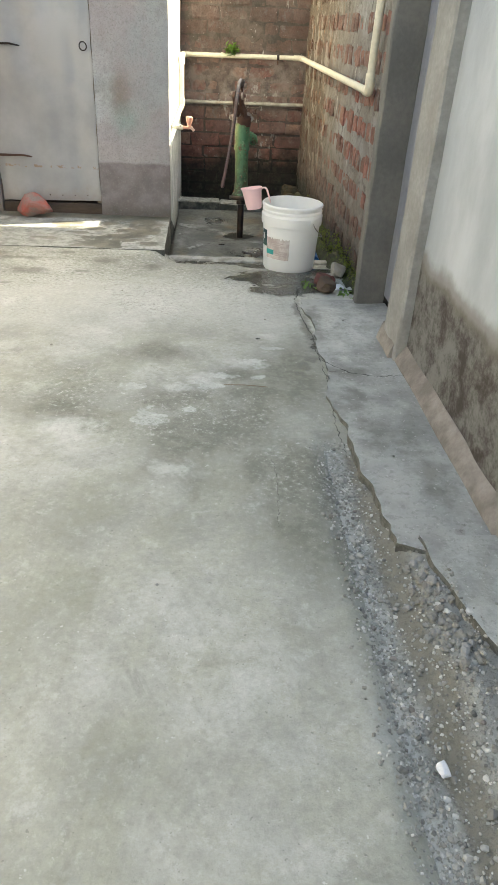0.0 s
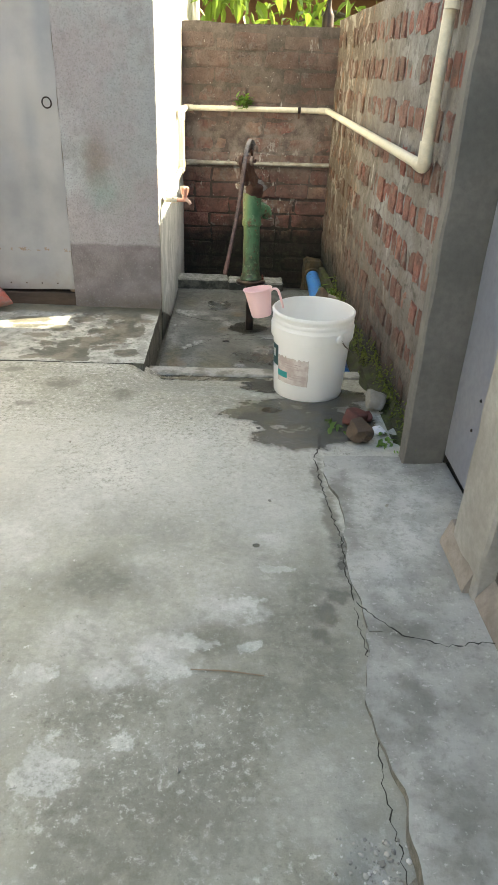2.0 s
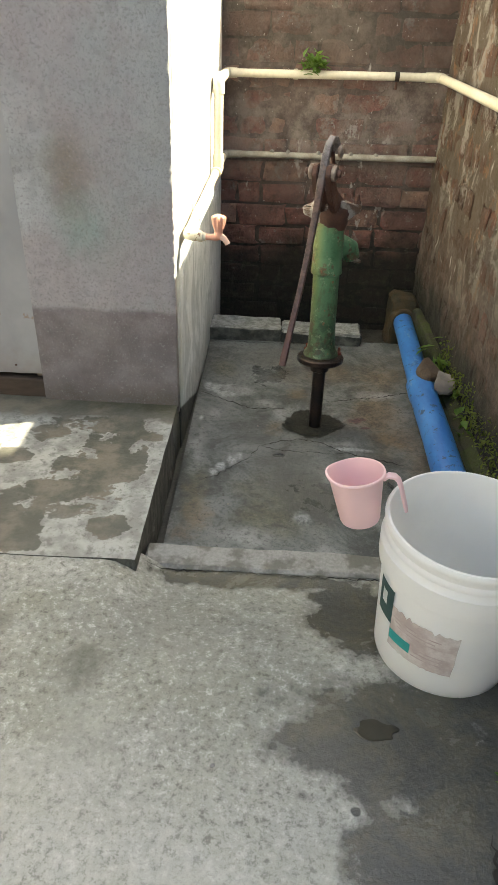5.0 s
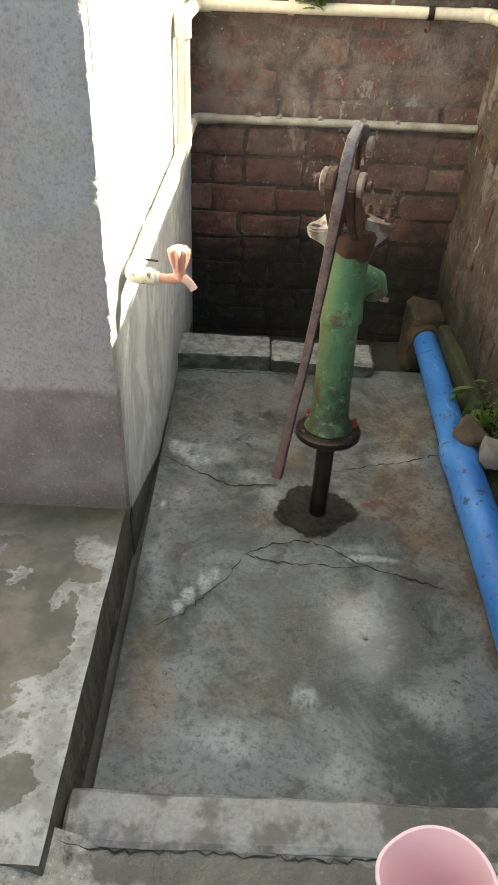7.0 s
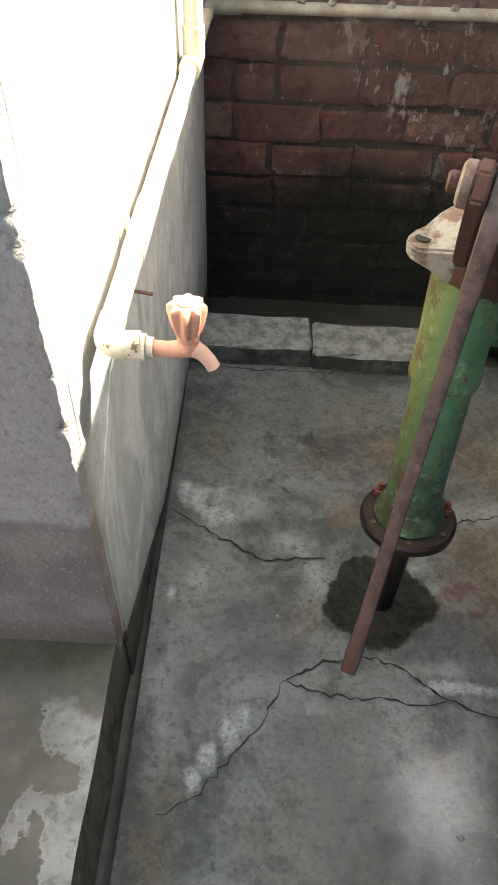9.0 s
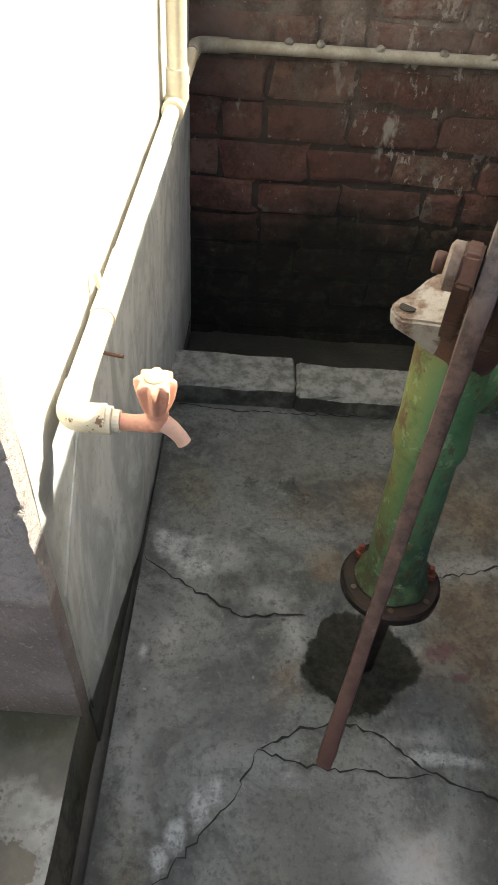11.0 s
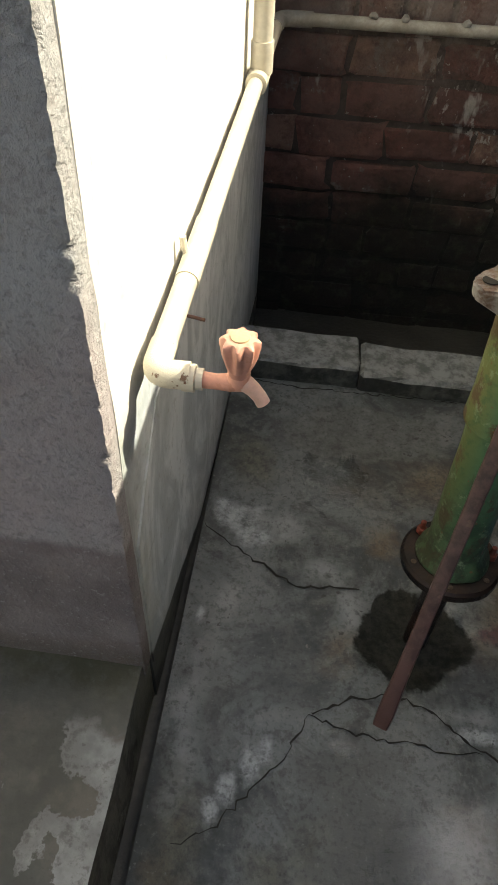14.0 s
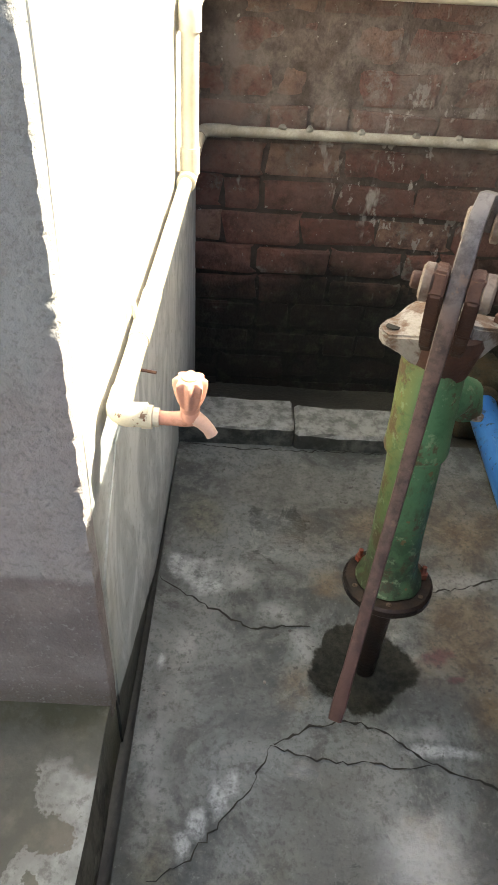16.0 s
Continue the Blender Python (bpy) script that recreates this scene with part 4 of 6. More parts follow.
def lathe(profile, sides=40, at=(0, 0, 0), tilt=(0, 0, 0), bm=None, lump=0.0):
    """A turned shape from (radius, height) pairs."""
    bm = bm or bmesh.new()
    m = pose(*at, *tilt)
    rings = []
    for r, h in profile:
        ring = []
        for k in range(sides):
            a = 2 * math.pi * k / sides
            q = Vector((r * math.cos(a), r * math.sin(a), h))
            if lump:
                q.xy *= 1 + lump * noise.noise(Vector((math.cos(a) * 2, math.sin(a) * 2, h * 14)))
            ring.append(bm.verts.new(m @ q))
        rings.append(ring)
    for a, b in zip(rings, rings[1:]):
        for k in range(sides):
            bm.faces.new((a[k], a[(k + 1) % sides], b[(k + 1) % sides], b[k]))
    if profile[0][0] > 1e-6:
        bm.faces.new(rings[0][::-1])
    if profile[-1][0] > 1e-6:
        bm.faces.new(rings[-1])
    bmesh.ops.remove_doubles(bm, verts=bm.verts[:], dist=1e-6)
    return bm


def stone(size, seed, sub=3, at=(0, 0, 0), flat=0.75, rugged=0.35):
    bm = bmesh.new()
    bmesh.ops.create_icosphere(bm, subdivisions=sub, radius=1.0)
    off = Vector((seed * 3.7, seed * 1.3, seed * 2.1))
    for v in bm.verts:
        n = v.co.normalized()
        k = 1 + rugged * noise.noise(n * 1.4 + off) + 0.12 * noise.noise(n * 4 + off)
        w = n * k
        for d in ((1, 0.2, 0.3), (-0.3, 1, 0.1), (0.2, -0.4, 1), (-1, -0.3, 0.4), (0.5, 0.6, -0.3)):
            dv = Vector(d).normalized()
            lim = 0.58 + 0.14 * math.sin(seed * 5 + d[0] * 7)
            if w.dot(dv) > lim:
                w -= dv * (w.dot(dv) - lim) * 0.85
        v.co = Vector((w.x * size[0], w.y * size[1], w.z * size[2])) + Vector(at)
    return bm


# ---- ground ----
def floor_z(x, y):
    z = 0.03 - 0.018 * sm(2.9, 3.8, y) - 0.078 * sm(3.72, 4.12, y) * sm(-0.30, -0.15, x)
    z -= 0.04 * sm(0.36, 0.44, x) * sm(2.1, 1.7, y)
    return z + 0.006 * noise.noise(Vector((x * 2.2, y * 2.2, 0))) + 0.0015 * noise.noise(Vector((x * 14, y * 14, 3)))


def slab_z(x, y):
    return -0.15 + 0.012 * sm(5.2, 5.8, y) + 0.005 * noise.noise(Vector((x * 3, y * 3, 5))) - 0.012 * sm(0.135, 0.09, math.hypot(x - 0.275, y - 5.095) + 0.03 * noise.noise(Vector((x * 16, y * 16, 1))))


tagged(part("ground", grid(-150, 150, -150, 150, 30, lambda x, y: -0.45), M_EARTH), "flat earth ground reaching to the horizon", "ground", kind="structure")
tagged(part("floor", grid(-1.42, 0.92, -3.0, 4.135, 0.03, floor_z), M_FLOOR, smooth=True), "pale grey stained concrete yard floor with damp patches", "floor", kind="structure")


def bed_z(x, y):
    z = 0.012 + 0.02 * sm(0.5, 0.62, x) + 0.012 * noise.noise(Vector((x * 9, y * 9, 2))) + 0.007 * noise.noise(Vector((x * 30, y * 30, 2)))
    return z - 0.010 * math.exp(-(((x - 0.47 - 0.02 * math.sin(y * 4)) / 0.045) ** 2)) - 0.03 * sm(1.75, 2.15, y) - 0.02 * sm(0.44, 0.36, x)


tagged(part("gravel_bed", grid(0.36, 0.84, -3.0, 2.2, 0.018, bed_z), M_GRAVELBED, smooth=True), "broken gritty edge of the yard with a muddy runnel", "ground", kind="structure")


def strip_edge(x, y):
    t = (0.86 - x) / 0.36
    return x + t * (0.035 * noise.noise(Vector((1, y * 3, 0))) + 0.014 * noise.noise(Vector((4, y * 14, 0))) + 0.03 * sm(1.9, 1.3, y)), y + 0.06 * t * sm(1.5, 1.25, y) + 0.03 * noise.noise(Vector((x * 9, 2, 0))) * sm(1.5, 1.25, y)


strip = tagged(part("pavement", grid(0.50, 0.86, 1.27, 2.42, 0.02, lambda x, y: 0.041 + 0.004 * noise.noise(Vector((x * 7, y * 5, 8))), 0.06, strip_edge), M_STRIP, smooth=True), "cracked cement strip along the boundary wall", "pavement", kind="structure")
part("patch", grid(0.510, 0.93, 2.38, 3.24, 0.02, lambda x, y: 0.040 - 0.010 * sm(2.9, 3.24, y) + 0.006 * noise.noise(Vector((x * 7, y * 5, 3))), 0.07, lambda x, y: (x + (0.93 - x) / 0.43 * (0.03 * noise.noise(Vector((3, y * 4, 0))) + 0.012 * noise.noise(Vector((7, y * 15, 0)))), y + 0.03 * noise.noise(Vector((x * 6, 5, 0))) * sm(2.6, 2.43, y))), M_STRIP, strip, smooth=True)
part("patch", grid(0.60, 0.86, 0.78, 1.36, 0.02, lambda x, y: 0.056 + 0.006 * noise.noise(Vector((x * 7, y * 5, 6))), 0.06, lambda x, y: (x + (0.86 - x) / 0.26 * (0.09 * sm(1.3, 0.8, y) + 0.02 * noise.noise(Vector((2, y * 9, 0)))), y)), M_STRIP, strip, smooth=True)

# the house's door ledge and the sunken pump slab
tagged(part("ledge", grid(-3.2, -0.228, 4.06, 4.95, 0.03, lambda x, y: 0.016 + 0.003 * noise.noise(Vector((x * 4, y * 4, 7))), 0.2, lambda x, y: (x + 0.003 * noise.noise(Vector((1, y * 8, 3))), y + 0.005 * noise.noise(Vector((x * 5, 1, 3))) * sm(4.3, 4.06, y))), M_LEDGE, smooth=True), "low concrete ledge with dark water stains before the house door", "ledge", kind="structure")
slab = tagged(part("slab", grid(-0.20, 0.80, 4.20, 5.84, 0.012, slab_z, 0.1), M_SLAB, smooth=True), "cracked wet concrete slab round the hand pump", "slab", kind="structure")
tagged(part("gutter", rough(box(-0.24, -0.19, 4.10, 6.3, -0.30, -0.185), 0.05, 0.006), M_DARKWET), "dark wet gutter beside the slab", "gutter", kind="structure")
tagged(part("drain_floor", rough(box(-0.20, 0.86, 5.80, 6.30, -0.34, -0.25), 0.06, 0.006), M_DARKWET), "dark wet drain floor behind the kerb", "drain", kind="structure")
tagged(part("soil", grid(0.78, 0.86, 3.3, 6.3, 0.02, lambda x, y: (0.02 if y < 4.1 else -0.10) + 0.05 * sm(0.80, 0.85, x) + 0.02 * noise.noise(Vector((x * 20, y * 12, 0))), 0.1), M_SOIL, smooth=True), "mossy soil along the foot of the brick wall", "soil", kind="structure")
front_kerb = tagged(part("kerb", rough(box(-0.225, 0.80, 4.125, 4.215, -0.25, -0.056, 0.008), 0.05, 0.006, 9), M_KERB), "low damp concrete kerb at the slab's front", "kerb", kind="structure")
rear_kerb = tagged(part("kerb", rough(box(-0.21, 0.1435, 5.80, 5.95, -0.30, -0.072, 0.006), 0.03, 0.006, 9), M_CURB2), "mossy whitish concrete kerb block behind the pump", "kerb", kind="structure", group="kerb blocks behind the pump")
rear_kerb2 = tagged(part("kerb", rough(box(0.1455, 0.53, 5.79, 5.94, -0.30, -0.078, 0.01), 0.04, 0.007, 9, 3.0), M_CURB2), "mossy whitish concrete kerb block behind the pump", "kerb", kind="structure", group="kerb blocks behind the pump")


def crack(points, width, parent, zf, seed):
    """A dirt-filled crack that wanders between the given plan points."""
    pts, rs = [], random.Random(seed)
    for a, b in zip(points, points[1:]):
        n = max(2, int(math.dist(a, b) / 0.012))
        for i in range(n):
            t = i / n
            pts.append((a[0] + (b[0] - a[0]) * t + rs.uniform(-0.005, 0.005), a[1] + (b[1] - a[1]) * t + rs.uniform(-0.005, 0.005)))
    pts.append(points[-1])
    bm = bmesh.new()
    prev = None
    for i, (x, y) in enumerate(pts):
        a, b = pts[max(0, i - 1)], pts[min(len(pts) - 1, i + 1)]
        d = Vector((b[0] - a[0], b[1] - a[1], 0)).normalized()
        n = Vector((-d.y, d.x, 0))
        w = width * 0.6 * (0.3 + 1.1 * rs.random()) * min(1, 0.25 + i / 4, 0.25 + (len(pts) - 1 - i) / 4) / 2
        p = Vector((x, y, zf(x, y) + 0.002))
        pair = (bm.verts.new(p + n * w), bm.verts.new(p - n * w))
        if prev:
            bm.faces.new((prev[0], prev[1], pair[1], pair[0]))
        prev = pair
    return part("crack", bm, M_CRACKBLACK, parent)


for k, (w, pts) in enumerate([
        (0.007, [(-0.2, 5.29), (-0.105, 5.223), (0.003, 5.166), (0.036, 5.148), (0.10, 5.16), (0.167, 5.167)]),
        (0.005, [(-0.137, 4.636), (-0.071, 4.679), (0.03, 4.797), (0.073, 4.885)]),
        (0.008, [(0.073, 4.885), (0.15, 4.925), (0.236, 4.945), (0.314, 4.913), (0.374, 4.865), (0.497, 4.822), (0.60, 4.79)]),
        (0.005, [(0.073, 4.885), (0.161, 4.861), (0.25, 4.857), (0.33, 4.85), (0.394, 4.855)]),
        (0.007, [(0.37, 5.25), (0.465, 5.283), (0.569, 5.306), (0.651, 5.338), (0.72, 5.36)]),
        (0.004, [(0.285, 4.95), (0.29, 5.0)]), (0.006, [(-0.19, 5.79), (0.0, 5.775), (0.2, 5.78), (0.45, 5.785)])]):
    crack(pts, w, slab, slab_z, k)
floor_ob = bpy.data.objects["floor"]
for k, (w, pts) in enumerate([(0.012, [(0.512, 3.42), (0.500, 3.33), (0.469, 3.22)]), (0.006, [(0.469, 3.22), (0.474, 3.10), (0.480, 2.98), (0.490, 2.86), (0.500, 2.75), (0.492, 2.60), (0.494, 2.48)]),
                              (0.004, [(0.494, 2.48), (0.500, 2.27), (0.488, 2.16), (0.474, 2.0), (0.492, 1.81), (0.493, 1.62)]), (0.006, [(-0.215, 4.116), (0.0, 4.119), (0.25, 4.115), (0.5, 4.119)]), (0.0015, [(0.22, 1.42), (0.235, 1.6), (0.232, 1.78)])]):
    crack(pts, w, floor_ob, floor_z, 40 + k)
crack([(0.494, 2.479), (0.538, 2.418), (0.601, 2.358), (0.691, 2.331), (0.84, 2.35)], 0.006, strip, lambda x, y: 0.0455, 77)

# ---- the house: front wall with its door opening, side wall ----
def wall(name, bm, material, label):
    return tagged(part(name, bm, material, smooth=True), label, "wall", kind="structure")


def corner_strip():
    """The house's plastered corner, its arris chipped and ragged."""
    bm = rough(box(-0.258, -0.224, 4.86, 4.895, -0.02, 1.7), 0.0085, 0.0012)
    r = random.Random(31)
    for v in bm.verts:
        if v.co.x > -0.230 and v.co.y < 4.866:
            bite = max(0.0, noise.noise(Vector((3, 3, v.co.z * 30)))) * 0.0015 + r.random() ** 3 * 0.006
            v.co += Vector((-0.9 * bite, 0.9 * bite, 0))
    return bm


wall("wall_corner", corner_strip(), M_PLASTER, "ragged plastered corner of the house")
wall("wall_corner", box(-0.258, -0.224, 4.86, 4.895, 1.7, 2.9), M_PLASTER, "plastered corner of the house")
wall("wall_front", rough(box(-0.700, -0.2565, 4.8605, 5.06, -0.02, 2.9), 0.045, 0.0012), M_PLASTER, "grey plastered house wall with a damp skirting band")
wall("wall_front", rough(box(-3.2, -1.375, 4.86, 5.06, -0.02, 2.9), 0.10, 0.003), M_PLASTER, "grey plastered house wall with a bluish damp skirting band")
wall("wall_front", box(-1.375, -0.700, 4.86, 5.06, 2.08, 2.9), M_PLASTER, "grey plastered house wall over the door")
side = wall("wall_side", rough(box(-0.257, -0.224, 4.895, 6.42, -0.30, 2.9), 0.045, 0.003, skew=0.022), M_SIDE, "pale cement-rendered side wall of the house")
# a thicker apron of render on the side wall's foot, with a slanting trowelled edge
bm = bmesh.new()
outline = [(4.90, -0.05), (6.30, -0.2), (6.30, 0.50), (5.3, 0.5), (5.05, 0.47), (4.96, 0.38), (4.905, 0.31)]
cols = []
for x in (-0.27, -0.2215):
    cols.append([bm.verts.new((x + 0.022 * (y - 4.86) - (0.004 if (x > -0.22 and z > 0.4) else 0), y, z)) for y, z in outline])
bm.faces.new(cols[1])
for i in range(len(outline)):
    j = (i + 1) % len(outline)
    bm.faces.new((cols[0][i], cols[0][j], cols[1][j], cols[1][i]))
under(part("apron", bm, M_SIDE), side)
# unseen; carries the side wall on to keep daylight out of the room
wall("wall_side_far", box(-0.40, -0.20, 6.42, 9.0, -0.4, 2.9), M_FARWALL, "plain plastered house wall")
tagged(part("house_roof", box(-3.4, -0.224, 4.88, 9.0, 2.9, 3.02), M_FARWALL), "flat concrete house roof", "roof", kind="structure")
wall("wall_house_back", box(-3.2, -0.5, 8.8, 9.0, -0.4, 2.9), M_FARWALL, "plain plastered house wall")
wall("wall_left", box(-3.4, -3.2, -3.2, 9.0, -0.4, 2.9), M_FARWALL, "plain plastered house wall beside the veranda")
wall("wall_behind", box(-3.4, 3.0, -3.4, -3.2, -0.4, 2.2), M_FARWALL, "plain plastered yard wall")

# strips added behind the leaf so no light shows through its edge slits
tagged(part("door_frame", box(-0.735, -0.700, 4.905, 4.95, 0.0, 2.08), M_WOOD), "wooden strip added behind the door's edge to stop light in the slit", "door frame", kind="structure")
tagged(part("door_frame", box(-1.375, -1.345, 4.905, 4.95, 0.0, 2.08), M_WOOD), "wooden strip added behind the door's edge to stop light in the slit", "door frame", kind="structure")
# sheet-metal house door
door = thing("door_1", "closed dented grey sheet-metal door hung on strap hinges", "door", kind="structure", at=(-1.37, 4.90, 0.1))


def door_sheet(x, z):
    b = 0.032 * noise.noise(Vector((x * 3.0, 2, z * 1.9 + x * 1.5))) + 0.011 * noise.noise(Vector((x * 6 + z * 3, 5, z * 3))) + 0.012 * noise.noise(Vector((x * 11, 7, z * 0.8)))
    return 4.884 - b * sm(-1.36, -1.2, x) * sm(-0.70, -0.82, x)


bm = bmesh.new()
nx, nzs = 26, 70
vs = [[bm.verts.new((-1.367 + 0.660 * i / nx + (0.002 * math.sin(j * 0.7) if i in (0, nx) else 0), door_sheet(-1.367 + 0.660 * i / nx, 0.105 + 1.95 * j / nzs), 0.105 + 1.95 * j / nzs - 0.012 * (1 - i / nx))) for i in range(nx + 1)] for j in range(nzs + 1)]
for j in range(nzs):
    for i in range(nx):
        bm.faces.new((vs[j][i], vs[j][i + 1], vs[j + 1][i + 1], vs[j + 1][i]))
r = bmesh.ops.extrude_face_region(bm, geom=bm.faces[:])
bmesh.ops.translate(bm, verts=[v for v in r["geom"] if isinstance(v, bmesh.types.BMVert)], vec=(0, 0.006, 0))
under(part("leaf", bm, M_DOOR, smooth=True), door)
for z, L, mtl in ((1.025, 0.235, M_DARKIRON), (0.385, 0.235, M_RUST)):
    b2 = bmesh.new()
    tube([(-1.375, 4.862, z), (-1.30, 4.858, z), (-1.20, 4.858, z + 0.003), (-1.375 + L, 4.862, z - 0.006)], [0.012, 0.012, 0.010, 0.006], 8, b2, flat=(1, 0.6))
    tube([(-1.375, 4.862, z - 0.032), (-1.375, 4.862, z + 0.032)], 0.010, 10, b2)
    under(part("strap_hinge", b2, mtl, label="rusty iron strap hinge"), door)
ring = [(-0.752 + 0.022 * math.cos(a), 4.852 - 0.004 * math.sin(a), 1.035 + 0.024 * math.sin(a)) for a in [i * math.pi / 10 for i in range(21)]]
under(part("pull_ring", tube(ring, 0.0035, 8, caps=False), M_DARKIRON, label="small iron pull ring", smooth=True), door)
for k in range(4):
    under(part("rivet", lathe([(0.004, 0), (0.003, 0.003), (0, 0.004)], 8, (-1.05 + 0.085 * k, 4.878, 0.135 + 0.001 * k), (90, 0, 0)), M_RUST), door)
tagged(part("door_sill", rough(box(-1.372, -0.702, 4.875, 5.0, 0.014, 0.085, 0.004), 0.06, 0.004), M_SILL), "dark wooden sill under the door", "sill", kind="structure")
tagged(part("room_floor", box(-3.2, -0.43, 5.06, 8.8, -0.05, 0.01), M_FARWALL), "plain room floor behind the door", "floor", kind="structure")

# ---- back wall, brick side wall, pier, metal gate, limewashed wall ----
def mortar_face(w, h, step, amp, freq, place, depth, seed):
    """A wall core whose seen face is ragged mortar; local x along the wall, z up, the face towards -y."""
    nx, nz_ = int(w / step), int(h / step)
    bm = bmesh.new()
    rows = []
    for j in range(nz_ + 1):
        row = []
        for i in range(nx + 1):
            x, z = w * i / nx, h * j / nz_
            d = amp * (noise.noise(Vector((x * freq, seed, z * freq))) + 0.5 * noise.noise(Vector((x * freq * 2.7, seed, z * freq * 2.7))))
            top = 0.007 * noise.noise(Vector((x * 4, seed, 9))) * (j == nz_)
            row.append(bm.verts.new((x, d, z + top)))
        rows.append(row)
    for j in range(nz_):
        for i in range(nx):
            bm.faces.new((rows[j][i], rows[j][i + 1], rows[j + 1][i + 1], rows[j + 1][i]))
    edge = [e for e in bm.edges if e.is_boundary]
    r = bmesh.ops.extrude_edge_only(bm, edges=edge)
    new_v = [v for v in r["geom"] if isinstance(v, bmesh.types.BMVert)]
    for v in new_v:
        v.co.y = depth
    bmesh.ops.contextual_create(bm, geom=[e for e in bm.edges if e.is_boundary])
    bm.transform(place)
    return bm


BACK_AT = pose(-0.20, 6.285, -0.33)
SIDE_AT = pose(0.838, 6.32, -0.30, 0, 0, -90)
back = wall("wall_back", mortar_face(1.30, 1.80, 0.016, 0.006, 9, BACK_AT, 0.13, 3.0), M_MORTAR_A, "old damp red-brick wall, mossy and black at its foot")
side_wall = wall("wall_right", mortar_face(3.12, 1.813, 0.017, 0.007, 10, SIDE_AT, 0.12, 8.0), M_MORTAR_B, "pink-red brick boundary wall smeared with grey mortar")
pier = tagged(part("pier", rough(box(0.775, 0.925, 3.195, 3.262, -0.05, 2.2, 0.007), 0.05, 0.004, 8), M_PIER, smooth=True), "dark grey cement pier at the brick wall's end", "pier", kind="structure")
gate = thing("door_2", "closed blue-grey sheet-metal gate in the boundary wall", "door", kind="structure", at=(0.95, 2.9, 0.06))
under(part("leaf", rough(box(0.915, 0.935, 2.70, 3.19, 0.075, 2.05, 0.003), 0.09, 0.003, 4), M_BLUEDOOR, smooth=True), gate)
for y, z in ((3.0, 0.27), (2.9, 0.30), (2.98, 0.38)):
    under(part("rivet", lathe([(0.006, 0), (0.004, 0.004), (0, 0.005)], 8, (0.913, y, z), (0, -90, 0)), M_DARKIRON), gate)
# a near-black panel stands in for the shaded gap behind the gate
tagged(part("trim", box(0.945, 0.99, 2.70, 3.20, -0.02, 2.2), M_CRACKBLACK), "near-black panel standing in for the dark gap behind the metal gate", "trim", kind="structure")
tagged(part("jamb", rough(box(0.800, 0.99, 2.49, 2.70, 0.0, 2.2, 0.008), 0.06, 0.004, 7), M_JAMB, smooth=True), "pale cement jamb beside the metal gate", "jamb", kind="structure")
wall("wall_lime", rough(box(0.845, 0.99, -3.2, 2.492, -0.3, 2.2), 0.12, 0.005, 3), M_WHITE, "limewashed boundary wall with a peeled damp foot")
def fillet(y0, y1, foot, top, height):
    """A sloping cement fillet between ground and wall."""
    bm = bmesh.new()
    n = int((y1 - y0) / 0.03)
    rows = []
    for i in range(n + 1):
        y = y0 + (y1 - y0) * i / n
        w = 0.005 * noise.noise(Vector((y * 3, 1, 1))) + 0.002 * noise.noise(Vector((y * 25, 1, 1)))
        h = height * (1 + 0.12 * noise.noise(Vector((y * 4, 7, 1))))
        rows.append([bm.verts.new(p) for p in ((foot + w, y, -0.02), (foot + w + 0.002, y, 0.055), (foot + (top - foot) * 0.45 + w, y, 0.05 + h * 0.55), (top - 0.006 + w * 0.4, y, 0.05 + h), (top + 0.02, y, 0.052 + h), (top + 0.02, y, -0.02))])
    for p, q in zip(rows, rows[1:]):
        for k in range(5):
            bm.faces.new((p[k], p[k + 1], q[k + 1], q[k]))
    bm.faces.new(rows[0])
    bm.faces.new(rows[-1][::-1])
    return bm


tagged(part("baseboard", fillet(-3.2, 2.50, 0.806, 0.850, 0.06), M_RIDGE, smooth=True), "worn pinkish cement fillet along the wall's foot", "skirting", kind="structure")
tagged(part("trim", fillet(2.52, 2.74, 0.782, 0.81, 0.07), M_RIDGE, smooth=True), "worn pinkish cement lump at the gate jamb's foot", "trim", kind="structure")

# ---- veranda corner: plinth, post, pillar ----
tagged(part("plinth", rough(box(-3.2, -1.395, -3.2, 4.055, -0.05, 0.125, 0.01), 0.12, 0.005, 4), M_KERB, smooth=True), "raised concrete veranda plinth", "plinth", kind="structure")
post = thing("veranda_post", "square post, cream above and dark olive at its foot", "post", at=(-1.335, 4.10, 0.0))
under(part("foot", rough(box(-1.372, -1.297, 4.062, 4.137, 0.0, 0.36, 0.005), 0.04, 0.004, 12), M_OLIVE, smooth=True), post)
under(part("shaft", rough(box(-1.371, -1.298, 4.063, 4.136, 0.36, 2.6, 0.005), 0.08, 0.002, 9), M_CREAMPOST, smooth=True), post)
under(part("footing", stone((0.085, 0.06, 0.03), 5.0, 3, (-1.31, 4.10, 0.015)), M_OLIVE, smooth=True), post)
pil = thing("pillar", "pink plastered pillar, broken off over a bare grey pipe core", "pillar", at=(-1.47, 3.98, 0.125))
under(part("core", tube([(-1.46, 3.98, 0.12), (-1.46, 3.98, 0.6)], 0.045, 20), M_GREYPIPE, label="bare grey pipe core", smooth=True), pil)
under(part("plaster", rough(box(-1.66, -1.40, 3.93, 4.05, 0.43, 2.6, 0.012), 0.05, 0.008, 8), M_PINKPLASTER, label="pink plaster with a ragged lower edge", smooth=True), pil)
under(part("core_lump", stone((0.06, 0.05, 0.035), 9.0, 3, (-1.445, 3.98, 0.41)), M_GREYPIPE, smooth=True), pil)
